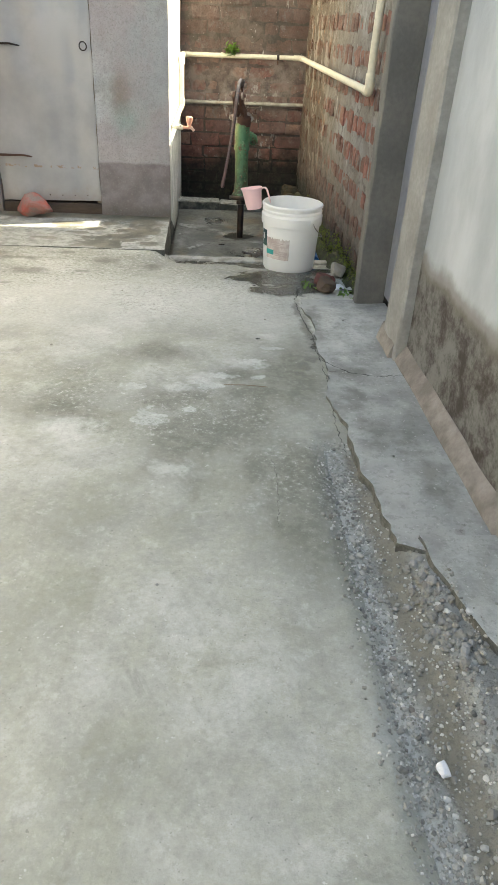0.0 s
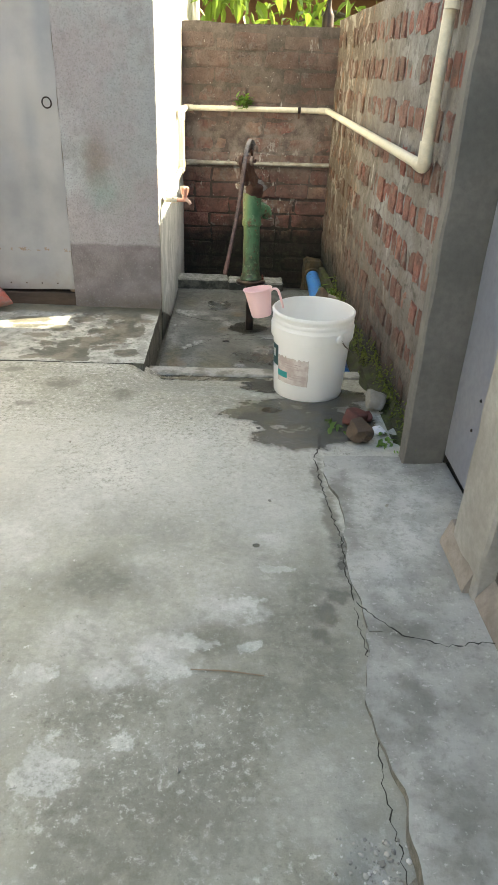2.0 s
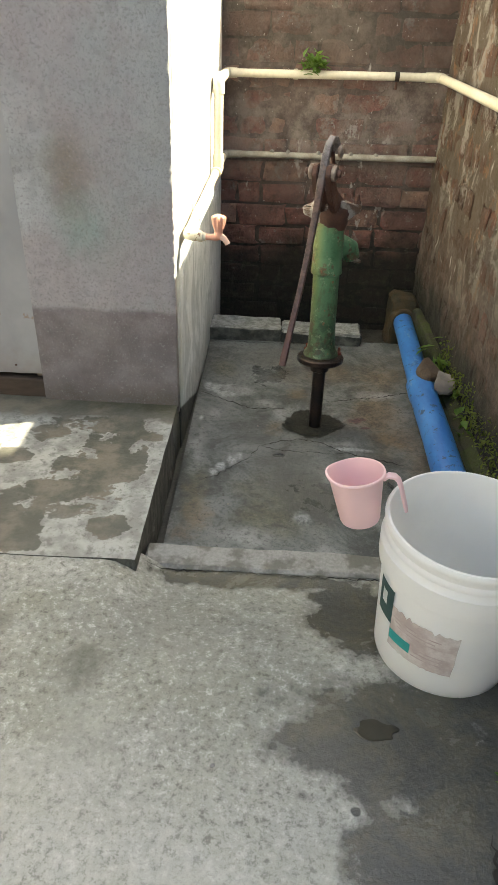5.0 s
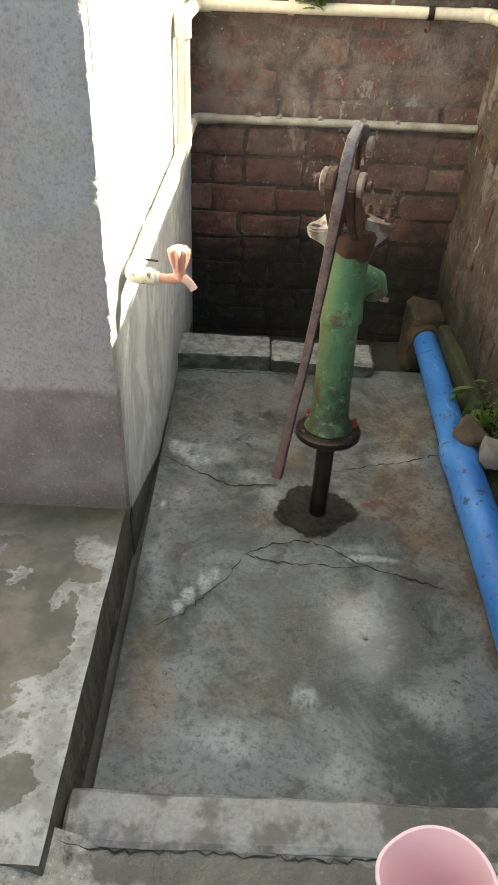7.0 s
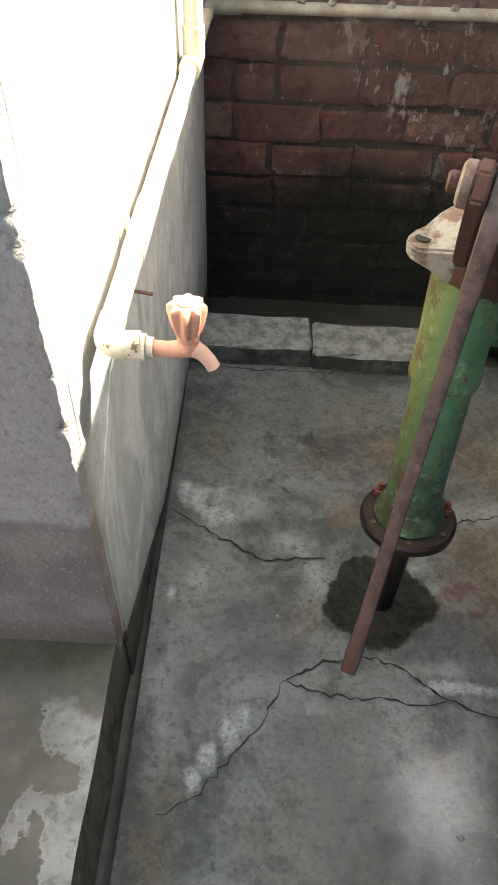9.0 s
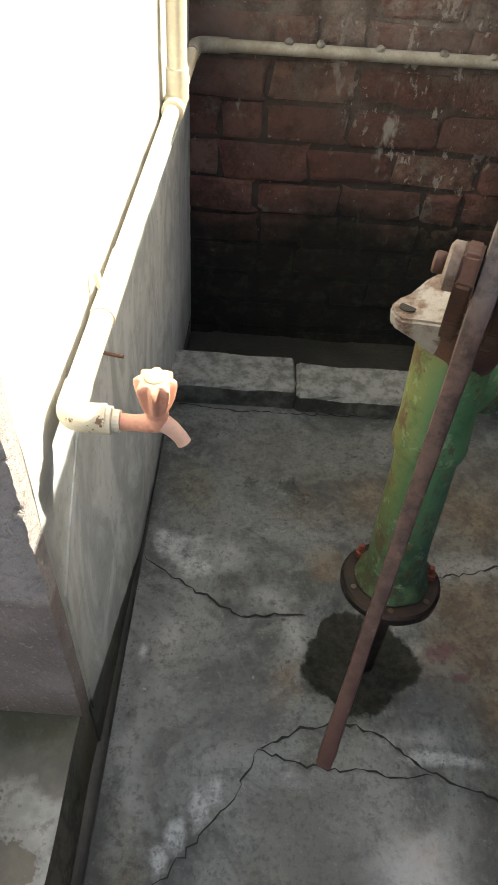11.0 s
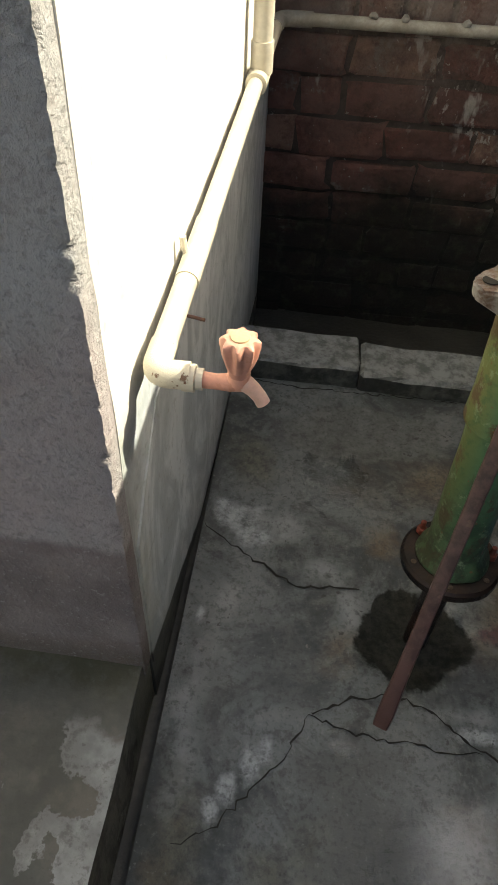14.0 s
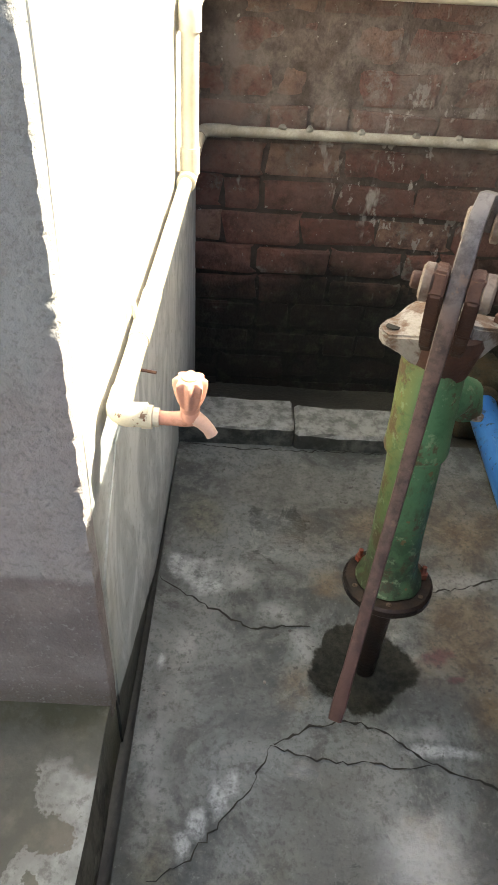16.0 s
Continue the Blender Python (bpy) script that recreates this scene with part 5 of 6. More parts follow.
tagged(part("wood_scrap", rough(box(-1.44, -1.29, 4.035, 4.06, 0.125, 0.143, 0.003), 0.03, 0.003, 14), M_WOOD), "thin weathered wood strip lying on the plinth", "wood")

# ---- hand pump ----
def hand_pump():
    p = thing("hand_pump", "old green cast-iron hand pump with a long brown lever", "hand pump", at=(0.28, 5.08, -0.17))
    foot, top = Vector((0.281, 5.083, 0.118)), Vector((0.277, 5.138, 0.645))
    lean = pose(*foot, -6.0, -1.0, 0)  # the barrel leans back a little

    def place(bm):
        bm.transform(lean)
        return bm

    under(part("riser_pipe", tube([(0.283, 5.075, -0.19), (0.281, 5.080, 0.13)], 0.0245, 18), M_DARKIRON, label="dark iron riser pipe", smooth=True), p)
    under(part("collar", place(lathe([(0.026, 0), (0.034, 0.004), (0.034, 0.03), (0.026, 0.034)], 18, (0, 0, -0.045))), M_DARKIRON, smooth=True), p)
    flange = under(part("base_flange", place(lathe([(0.03, -0.008), (0.082, -0.006), (0.087, 0.0), (0.087, 0.013), (0.082, 0.018), (0.05, 0.02)], 36, (0, 0, 0), (0, 0, 0), None, 0.012)), M_DARKIRON, label="dark rusty base flange"), p)
    for a in (3, 137):
        b = lathe([(0.0095, 0), (0.0095, 0.011), (0.0055, 0.012), (0.005, 0.027), (0, 0.028)], 6, (0.068 * math.cos(radians(a)), 0.068 * math.sin(radians(a)), 0.02))
        under(part("bolt", place(b), M_REDBOLT, label="rusty red bolt"), flange)
    for a in (60, 200, 262, 318):
        b = lathe([(0.0, 0), (0.005, 0.0), (0.005, 0.001), (0, 0.001)], 12, (0.072 * math.cos(radians(a)), 0.072 * math.sin(radians(a)), 0.0195))
        under(part("bolt_hole", place(b), M_STONE_B), flange)
    body = lathe([(0.056, 0.0), (0.064, 0.004), (0.062, 0.014), (0.053, 0.026), (0.0495, 0.045), (0.0470, 0.12), (0.0465, 0.19), (0.0465, 0.25), (0.0465, 0.300), (0.0530, 0.303), (0.0550, 0.310), (0.0535, 0.330), (0.0520, 0.36), (0.0515, 0.42), (0.0510, 0.47), (0.053, 0.495), (0.056, 0.512)], 40, (0, 0, 0.018), (0, 0, 0), None, 0.035)
    under(part("barrel", place(body), M_PUMP, label="green painted barrel with chipped paint and rust", smooth=True), p)
    sp = tube([(0.02, 0.02, 0.40), (0.055, 0.04, 0.41), (0.078, 0.055, 0.40), (0.09, 0.064, 0.365)], [0.042, 0.039, 0.034, 0.03], 18)
    spout = under(part("spout", place(sp), M_PUMP, label="short green spout", smooth=True), p)
    under(part("spout_rim", place(lathe([(0.028, 0), (0.033, 0.003), (0.033, 0.012), (0.026, 0.012)], 18, (0.091, 0.065, 0.352), (-14, 14, 0))), M_CREAMIRON, label="pale worn spout rim", smooth=True), spout)
    hx, hy, hz = top
    under(part("head_plate", lathe([(0.050, -0.045), (0.054, -0.03), (0.060, -0.008), (0.063, 0.002), (0.065, 0.010), (0.062, 0.024), (0.045, 0.034)], 28, (hx, hy, hz - 0.012), (-5, 0, 0), None, 0.03), M_RUST, smooth=True), p)
    for s in (-1, 1):
        ang = 4 + (180 if s < 0 else 0)
        b = bmesh.new()
        pts = [(0.022, -0.056), (0.050, -0.046), (0.072, -0.029), (0.091, -0.021), (0.101, -0.008), (0.101, 0.008), (0.091, 0.021), (0.072, 0.029), (0.050, 0.046), (0.022, 0.056)]
        # a winged lug: thin at its tip, deep at its root
        lo = [b.verts.new((x * 0.97, y * (0.90 - 0.25 * sm(0.09, 0.02, x)), 0.003 - 0.034 * sm(0.095, 0.02, x))) for x, y in pts]
        hi = [b.verts.new((x, y, 0.029 + 0.020 * sm(0.080, 0.02, x))) for x, y in pts]
        b.faces.new(lo[::-1])
        b.faces.new(hi)
        for i in range(10):
            b.faces.new((lo[i], lo[(i + 1) % 10], hi[(i + 1) % 10], hi[i]))
        bmesh.ops.triangulate(b, faces=[f for f in b.faces if len(f.verts) > 4])
        bmesh.ops.bevel(b, geom=[e for e in b.edges if e.calc_face_angle(0) > 0.5], offset=0.004, segments=2, affect="EDGES")
        for v in b.verts:
            v.co += Vector((noise.noise(v.co * 40), noise.noise(v.co * 40 + Vector((3, 3, 3))), noise.noise(v.co * 30))) * 0.003
        T = pose(hx, hy, hz - 0.010, -5, 3 if s < 0 else -3, ang)
        b.transform(T)
        lug = under(part("lug", b, M_CREAMIRON, label="cream painted lug, chipped to rust", smooth=True), p)
        if s < 0:
            # a black disc paints the hole's dark on the solid lug
            under(part("bolt_hole", lathe([(0.0, 0), (0.011, 0.0), (0.011, 0.0015), (0, 0.0015)], 14, T @ Vector((0.080, 0.0, 0.0290)), (-5, 0, 0)), M_CRACKBLACK), lug)
        else:
            for q in ((0.085, 0.0, 0.03), (0.045, 0.04, 0.03)):
                under(part("bolt", lathe([(0.011, 0), (0.011, 0.010), (0.0065, 0.011), (0.006, 0.03), (0, 0.031)], 6, T @ Vector(q), (-5, 0, 0)), M_RUST, label="rusty bolt"), lug)
    # the lever swings in one upright plane: u runs towards its tip, in plan
    tip_way = Vector((-0.113, -0.313, 0)).normalized()
    across = Vector((tip_way.y, -tip_way.x, 0))
    o = Vector((0.247, 5.047, 0))

    def at(u, z, a=0.0):
        return o + tip_way * u + across * a + Vector((0, 0, z))

    def disc(name, u, z, a0, r, thick, material, label="", owner=None):
        b = lathe([(r * 0.85, 0), (r, thick * 0.2), (r, thick * 0.8), (r * 0.8, thick)], 20, lump=0.05)
        b.transform(Matrix.Translation(at(u, z, a0)) @ across.to_track_quat("Z", "Y").to_matrix().to_4x4())
        return under(part(name, b, material, label=label, smooth=True), owner or p)

    for a in (-0.022, 0.022):
        b = bmesh.new()
        prof = [(-0.02, 0.655), (-0.145, 0.655), (-0.14, 0.675), (-0.06, 0.70), (0.0, 0.735), (0.028, 0.785), (0.05, 0.82), (0.078, 0.817), (0.088, 0.79), (0.06, 0.73), (0.02, 0.685)]
        fr = [b.verts.new(at(u, z, a - 0.009)) for u, z in prof]
        bk = [b.verts.new(at(u, z, a + 0.009)) for u, z in prof]
        b.faces.new(fr)
        b.faces.new(bk[::-1])
        for i in range(len(prof)):
            j = (i + 1) % len(prof)
            b.faces.new((fr[i], fr[j], bk[j], bk[i]))
        bmesh.ops.bevel(b, geom=b.edges[:], offset=0.003, segments=2, affect="EDGES")
        under(part("fulcrum_bracket", b, M_RUST), p)
        boss = disc("pivot_boss", 0.062, 0.795, 0.028 if a > 0 else -0.044, 0.024, 0.016, M_TANRUST, "tan rusty pivot boss")
        disc("pivot_nut", 0.062, 0.795, 0.044 if a > 0 else -0.056, 0.011, 0.012, M_RUST, owner=boss)
        disc("link_boss", -0.022, 0.845, 0.002 if a > 0 else -0.032, 0.020, 0.012, M_TANRUST, "tan rusty link boss")
    lever = bmesh.new()
    path = [(0.340, 0.258), (0.330, 0.279), (0.30, 0.325), (0.262, 0.385), (0.205, 0.475), (0.155, 0.57), (0.118, 0.65), (0.092, 0.72), (0.073, 0.78), (0.050, 0.838), (0.030, 0.868), (0.006, 0.884), (-0.014, 0.880), (-0.027, 0.862), (-0.028, 0.838)]
    bend = [0.0] * 10 + [-0.001, -0.004, -0.008, -0.011, -0.013]
    rs = [0.95, 1.05, 0.88, 0.86, 0.86, 0.9, 0.98, 1.08, 1.15, 1.1, 1.05, 1.0, 1.0, 1.0, 0.9]
    tube([at(u, z, a) for (u, z), a in zip(path, bend)], rs, 12, lever, flat=(0.0105, 0.0095))
    under(part("lever", lever, M_HANDLE, label="long curved brown iron lever", smooth=True), p)
    under(part("piston_rod", tube([at(-0.022, 0.845), at(-0.085, 0.66)], 0.0075, 12), M_RUST, smooth=True), p)
    return p


hand_pump()


# ---- bucket and mug ----
def bucket():
    x0, y0, z0 = 0.506, 3.852, 0.006
    b = thing("bucket", "white plastic paint bucket with a torn faded label", "bucket", at=(x0, y0, z0))
    prof = [(0.0, 0.006), (0.138, 0.006), (0.146, 0.0), (0.149, 0.008), (0.163, 0.262), (0.172, 0.266), (0.1735, 0.275), (0.175, 0.318), (0.1705, 0.322), (0.167, 0.332), (0.171, 0.337), (0.171, 0.346), (0.167, 0.350), (0.168, 0.362), (0.173, 0.366), (0.174, 0.376), (0.170, 0.381), (0.165, 0.381), (0.162, 0.374), (0.158, 0.262), (0.144, 0.016), (0.0, 0.014)]
    prof = [(r * 0.985, z * 0.955) for r, z in prof]
    shell = under(part("shell", lathe(prof, 72, (x0, y0, z0)), M_BUCKET, smooth=True), b)
    shell.data.set_sharp_from_angle(angle=radians(50))
    under(part("base", lathe([(0.0, 0.0155), (0.141, 0.0155), (0.1415, 0.0175), (0.1405, 0.0195), (0.0, 0.0195)], 60, (x0, y0, z0)), M_BUCKETBASE, smooth=True), b)

    def sticker(name, a0, a1, h0, h1, material, off, ragged=0.0, label=""):
        bm = bmesh.new()
        n, k = 22, 6
        rows = []
        for j in range(k + 1):
            row = []
            for i in range(n + 1):
                a = radians(a0 + (a1 - a0) * i / n)
                h = h0 + (h1 - h0) * j / k
                if j in (0, k):
                    h += ragged * noise.noise(Vector((i * 0.9, j, 3))) * (1 if j else 0.4)
                if i == n:
                    a += ragged * 2.0 * noise.noise(Vector((j * 1.7, 8, 3)))
                rr = (0.149 + 0.014 * (h - 0.008) / 0.243) * 0.985 + off
                row.append(bm.verts.new((x0 + rr * math.cos(a), y0 + rr * math.sin(a), z0 + h)))
            rows.append(row)
        for j in range(k):
            for i in range(n):
                bm.faces.new((rows[j][i], rows[j][i + 1], rows[j + 1][i + 1], rows[j + 1][i]))
        return under(part(name, bm, material, label=label, smooth=True), b)

    sticker("label", 206, 262, 0.075, 0.190, M_LABEL, 0.0012, 0.012, "faded pinkish paper label, torn")
    sticker("printed_panel", 186, 207, 0.135, 0.225, M_DARKPRINT, 0.0016, 0.0, "dark teal printed panel")
    sticker("printed_band", 207, 228, 0.098, 0.125, M_TEAL, 0.0024, 0.0, "teal printed band")
    for k, (a0, a1, h) in enumerate([(210, 250, 0.165), (212, 246, 0.155), (214, 252, 0.145), (232, 256, 0.118), (232, 254, 0.108), (230, 256, 0.097)]):
        sticker("print_line", a0, a1, h, h + 0.0035, M_LABELPRINT, 0.0022)
    sticker("printed_mark", 192, 199, 0.17, 0.205, M_BUCKET, 0.0026)
    for a in (-57, 123):
        c, s = math.cos(radians(a)), math.sin(radians(a))
        under(part("handle_ear", lathe([(0.018, -0.004), (0.018, 0.008), (0.012, 0.012)], 16, (x0 + 0.172 * c, y0 + 0.172 * s, z0 + 0.284), (0, 90, a)), M_BUCKET, smooth=True), b)
    hoop = []
    for i in range(25):
        t = math.pi * i / 24
        u, w = math.cos(t) * 0.182, math.sin(t) * 0.178
        q = pose(0, 0, 0, 0, 0, -57) @ Vector((u, w * 1.0, 0.284 - 0.12 * math.sin(t) ** 0.7))
        hoop.append((x0 + q.x, y0 + q.y, z0 + q.z))
    under(part("wire_handle", tube(hoop, 0.0025, 8), M_WIRE, label="thin wire handle hanging down", smooth=True), b)
    return b


def mug():
    m = thing("mug", "pink plastic bath mug hooked on the bucket's rim", "mug", at=(0.287, 3.898, 0.290))
    prof = [(0.0, 0.004), (0.044, 0.004), (0.048, 0.0), (0.0505, 0.006), (0.0655, 0.128), (0.070, 0.130), (0.0715, 0.134), (0.070, 0.138), (0.066, 0.138), (0.0635, 0.130), (0.0485, 0.010), (0.0, 0.008)]
    body = bmesh.new()
    lathe(prof, 44, (0, 0, 0), (0, 0, 0), body)
    for v in body.verts:  # pouring lip
        a = math.atan2(v.co.y, v.co.x)
        k = max(0.0, math.cos(a - radians(175))) ** 8 * sm(0.09, 0.138, v.co.z)
        v.co.x -= 0.006 * k
        v.co.z += 0.004 * k
    T = pose(0.295, 3.908, 0.313, -2, -11, -14) @ Matrix.Scale(0.83, 4)
    body.transform(T)
    under(part("cup", body, M_PINK, smooth=True), m)
    hook = [(0.066, 0, 0.122), (0.078, 0, 0.130), (0.092, 0, 0.128), (0.101, 0, 0.118), (0.106, 0, 0.098), (0.110, 0, 0.07), (0.114, 0, 0.045), (0.116, 0, 0.03)]
    hb = tube(hook, [1, 1, 1, 1, 1, 1, 0.95, 0.8], 12, flat=(0.0115, 0.0045))
    hb.transform(T)
    under(part("handle", hb, M_PINK, label="pink hooked handle", smooth=True), m)
    return m


bucket()
mug()


def puddle(x, y, rx, ry, seed):
    """A shallow film of standing water with a wandering rim."""
    bm = bmesh.new()
    rim, mid = [], []
    for k in range(48):
        a = 2 * math.pi * k / 48
        w = 1 + 0.45 * noise.noise(Vector((math.cos(a) * 1.4, math.sin(a) * 1.4, seed))) + 0.08 * noise.noise(Vector((math.cos(a) * 4, math.sin(a) * 4, seed)))
        px, py = x + rx * w * math.cos(a), y + ry * w * math.sin(a)
        rim.append(bm.verts.new((px, py, floor_z(px, py) - 0.002)))
        qx, qy = x + rx * w * 0.9 * math.cos(a), y + ry * w * 0.9 * math.sin(a)
        mid.append(bm.verts.new((qx, qy, floor_z(qx, qy) + 0.0018)))
    for k in range(48):
        n = (k + 1) % 48
        bm.faces.new((rim[k], rim[n], mid[n], mid[k]))
    bm.faces.new(mid)
    return tagged(part("puddle", bm, M_PUDDLE, smooth=True), "shallow puddle of murky water on the concrete by the bucket", "puddle")


puddle(0.335, 3.615, 0.045, 0.024, 2.0)


# ---- water pipes and tap ----
def clamp_ring(pipe, at, axis_vec, r, material, label=""):
    c = lathe([(r + 0.001, -0.010), (r + 0.004, -0.010), (r + 0.004, 0.010), (r + 0.001, 0.010)], 18)
    c.transform(Matrix.Translation(at) @ Vector(axis_vec).to_track_quat("Z", "Y").to_matrix().to_4x4())
    return under(part("clamp", c, material, label=label, smooth=False), pipe)


def joint(pipe, path, r, material, name="elbow"):
    return under(part(name, tube(path, r, 18), material, smooth=True), pipe)


PB, PX, PZ = 6.245, 0.795, 0.972
upper = thing("water_pipe", "cream plastic water pipe running round the brick walls", "pipe", at=(0.3, PB, PZ))
under(part("pipe", tube([(-0.155, PB, PZ), (0.76, PB, PZ + 0.012)], 0.0175, 18), M_PVC, smooth=True), upper)
under(part("pipe", tube([(PX, 6.21, PZ + 0.012), (PX, 3.62, 0.952)], 0.0185, 18), M_PVC, smooth=True), upper)
under(part("pipe", tube([(PX - 0.004, 3.57, 0.99), (PX - 0.008, 3.50, 1.9)], 0.0195, 18), M_PVC, smooth=True), upper)
under(part("pipe", tube([(-0.166, 6.20, PZ), (-0.172, 5.90, PZ - 0.004)], 0.020, 18), M_PVC, smooth=True), upper)
under(part("pipe", tube([(-0.172, 5.862, 0.93), (-0.172, 5.862, 0.67)], 0.020, 18), M_PVC, smooth=True), upper)
joint(upper, arc((-0.12, PB, PZ), (-0.166, PB, PZ), (-0.167, 6.19, PZ), 0.03), 0.021, M_PVC)
joint(upper, arc((0.73, PB, PZ + 0.011), (PX, PB, PZ + 0.012), (PX, 6.18, PZ + 0.012), 0.03), 0.021, M_PVC)
joint(upper, arc((PX, 3.66, 0.953), (PX - 0.002, 3.575, 0.952), (PX - 0.004, 3.57, 1.03), 0.03), 0.0235, M_PVC)
joint(upper, arc((-0.172, 5.92, PZ), (-0.172, 5.862, PZ), (-0.172, 5.862, 0.92), 0.025), 0.0245, M_PVC)
clamp_ring(upper, (0.145, PB, PZ + 0.004), (1, 0, 0), 0.0175, M_PVC)
clamp_ring(upper, (0.60, PB, PZ + 0.010), (1, 0, 0), 0.0175, M_DARKIRON, "dark iron pipe clip")
clamp_ring(upper, (PX - 0.007, 3.515, 1.40), (0, 0, 1), 0.0195, M_PVC)
under(part("pipe_clip", tube([(0.60, PB, 0.96), (0.60, PB - 0.012, 0.935), (0.60, PB + 0.03, 0.93)], 0.006, 8), M_RUST), upper)

lower = thing("water_pipe", "dusty plastic water pipe along the wall to the tap", "pipe", at=(0.3, PB, 0.63))
under(part("pipe", tube([(-0.12, PB + 0.005, 0.630), (0.84, PB + 0.005, 0.640)], 0.0145, 18), M_OLDPVC, smooth=True), lower)
under(part("pipe", tube([(-0.172, 6.19, 0.632), (-0.194, 5.00, 0.592)], 0.0155, 18), M_PVC, label="cream plastic pipe", smooth=True), lower)
joint(lower, arc((-0.09, PB + 0.005, 0.630), (-0.169, PB, 0.630), (-0.173, 6.16, 0.631), 0.03), 0.018, M_OLDPVC)
joint(lower, arc((-0.194, 5.02, 0.592), (-0.195, 4.968, 0.590), (-0.152, 4.971, 0.590), 0.020), 0.0172, M_CHIPPVC)
joint(lower, [(-0.172, 5.862, 0.69), (-0.172, 5.862, 0.632)], 0.023, M_PVC, "tee")
joint(lower, [(-0.1765, 5.905, 0.623), (-0.178, 5.82, 0.620)], 0.0225, M_PVC, "tee")
joint(lower, [(-0.1885, 5.30, 0.6025), (-0.191, 5.15, 0.597)], 0.0172, M_PVC, "coupling")
for x in (0.055, 0.13, 0.275, 0.43, 0.55):
    under(part("mortar_lump", stone((0.014, 0.010, 0.009), x * 9, 2, (x, PB - 0.002, 0.651)), M_STONE_G, label="pale mortar lump"), lower)
under(part("pipe_clip", tube([(-0.205, 5.20, 0.635), (-0.203, 5.20, 0.62), (-0.192, 5.20, 0.578)], 0.005, 8), M_PVC), lower)
tagged(part("nail", tube([(-0.225, 5.13, 0.562), (-0.160, 5.115, 0.563)], 0.0026, 8), M_RUST), "rusty nail stuck in the side wall", "nail")

tap = thing("tap", "peach plastic water tap with a fluted knob", "tap", at=(-0.15, 4.972, 0.61))
under(part("nipple", lathe([(0.0215, 0), (0.0215, 0.012), (0.017, 0.013), (0.017, 0.02)], 18, (-0.152, 4.972, 0.587), (0, 90, 0)), M_PVC, smooth=False), tap)
under(part("stem", tube([(-0.140, 4.972, 0.587), (-0.118, 4.972, 0.586), (-0.106, 4.972, 0.587), (-0.092, 4.972, 0.591)], [0.0135, 0.0125, 0.0145, 0.015], 16), M_TAP, smooth=True), tap)
under(part("neck", lathe([(0.0165, 0), (0.0165, 0.01), (0.015, 0.014), (0.0165, 0.018), (0.0165, 0.026)], 18, (-0.099, 4.972, 0.588)), M_TAP, smooth=True), tap)
kn = bmesh.new()
rings = []
for h, r, fl in ((0.0, 0.0165, 0.0), (0.006, 0.019, 0.06), (0.02, 0.022, 0.13), (0.040, 0.0245, 0.16), (0.048, 0.0245, 0.15), (0.052, 0.021, 0.10), (0.053, 0.014, 0.0)):
    rings.append([kn.verts.new((-0.099 + r * (1 + fl * math.cos(8 * a)) * math.cos(a), 4.972 + r * (1 + fl * math.cos(8 * a)) * math.sin(a), 0.612 + h)) for a in [2 * math.pi * k / 64 for k in range(64)]])
for a, b in zip(rings, rings[1:]):
    for k in range(64):
        kn.faces.new((a[k], a[(k + 1) % 64], b[(k + 1) % 64], b[k]))
kn.faces.new(rings[0][::-1])
kn.faces.new(rings[-1])
knob = under(part("knob", kn, M_TAP, label="fluted peach knob", smooth=True), tap)
under(part("cap", lathe([(0.0135, 0), (0.013, 0.002), (0.009, 0.003), (0, 0.003)], 20, (-0.099, 4.972, 0.665)), M_TAPTOP, label="yellowed cap", smooth=True), knob)
under(part("spout", tube([(-0.090, 4.970, 0.588), (-0.078, 4.967, 0.581), (-0.068, 4.964, 0.571), (-0.062, 4.962, 0.561)], [0.013, 0.0115, 0.0105, 0.0105], 16), M_TAPSPOUT, label="pale worn spout", smooth=True), tap)
ROOT = Matrix.Translation((-0.160, 4.970, 0.588))
BACK = Matrix.Translation((0.152, -4.972, -0.588))
for o in [*tap.children, *knob.children]:
    if o.name.startswith(("stem", "nipple")):
        o.data.transform(ROOT @ Matrix.Diagonal((1.18, 0.78, 0.78, 1)) @ BACK)
    else:
        o.data.transform(Matrix.Translation((0.021, 0, 0.003)) @ ROOT @ Matrix.Scale(0.84, 4) @ BACK)

# ---- blue drain pipe, block and rubble by the brick wall ----
drain = thing("drain_pipe", "scuffed blue plastic drain pipe of two lengths lying by the wall", "pipe", at=(0.73, 5.1, -0.15))
under(part("pipe", tube([(0.755, 6.00, -0.082), (0.744, 5.7, -0.086), (0.735, 5.45, -0.092), (0.730, 5.28, -0.098)], 0.047, 28), M_BLUE, smooth=True), drain)
under(part("socketed_pipe", tube([(0.731, 5.335, -0.093), (0.731, 5.325, -0.093), (0.729, 5.24, -0.093), (0.728, 5.20, -0.093), (0.724, 4.9, -0.094), (0.716, 4.55, -0.096), (0.71, 4.24, -0.096)], [0.050, 0.058, 0.059, 0.055, 0.055, 0.056, 0.056], 28), M_BLUE, smooth=True), drain)
tagged(part("pipe_socket", lathe([(0.058, 0), (0.062, 0.01), (0.062, 0.07), (0.05, 0.08)], 26, (0.757, 5.985, -0.082), (-92, 0, 3)), M_MOSSBRICK, smooth=True), "dark mossy pipe socket at the pipe's end", "pipe")
tagged(part("brick_block", rough(box(0.70, 0.84, 6.02, 6.20, -0.26, 0.01, 0.02), 0.03, 0.012, 9), M_MOSSBRICK, smooth=True), "mossy brown broken brick block in the corner", "brick")
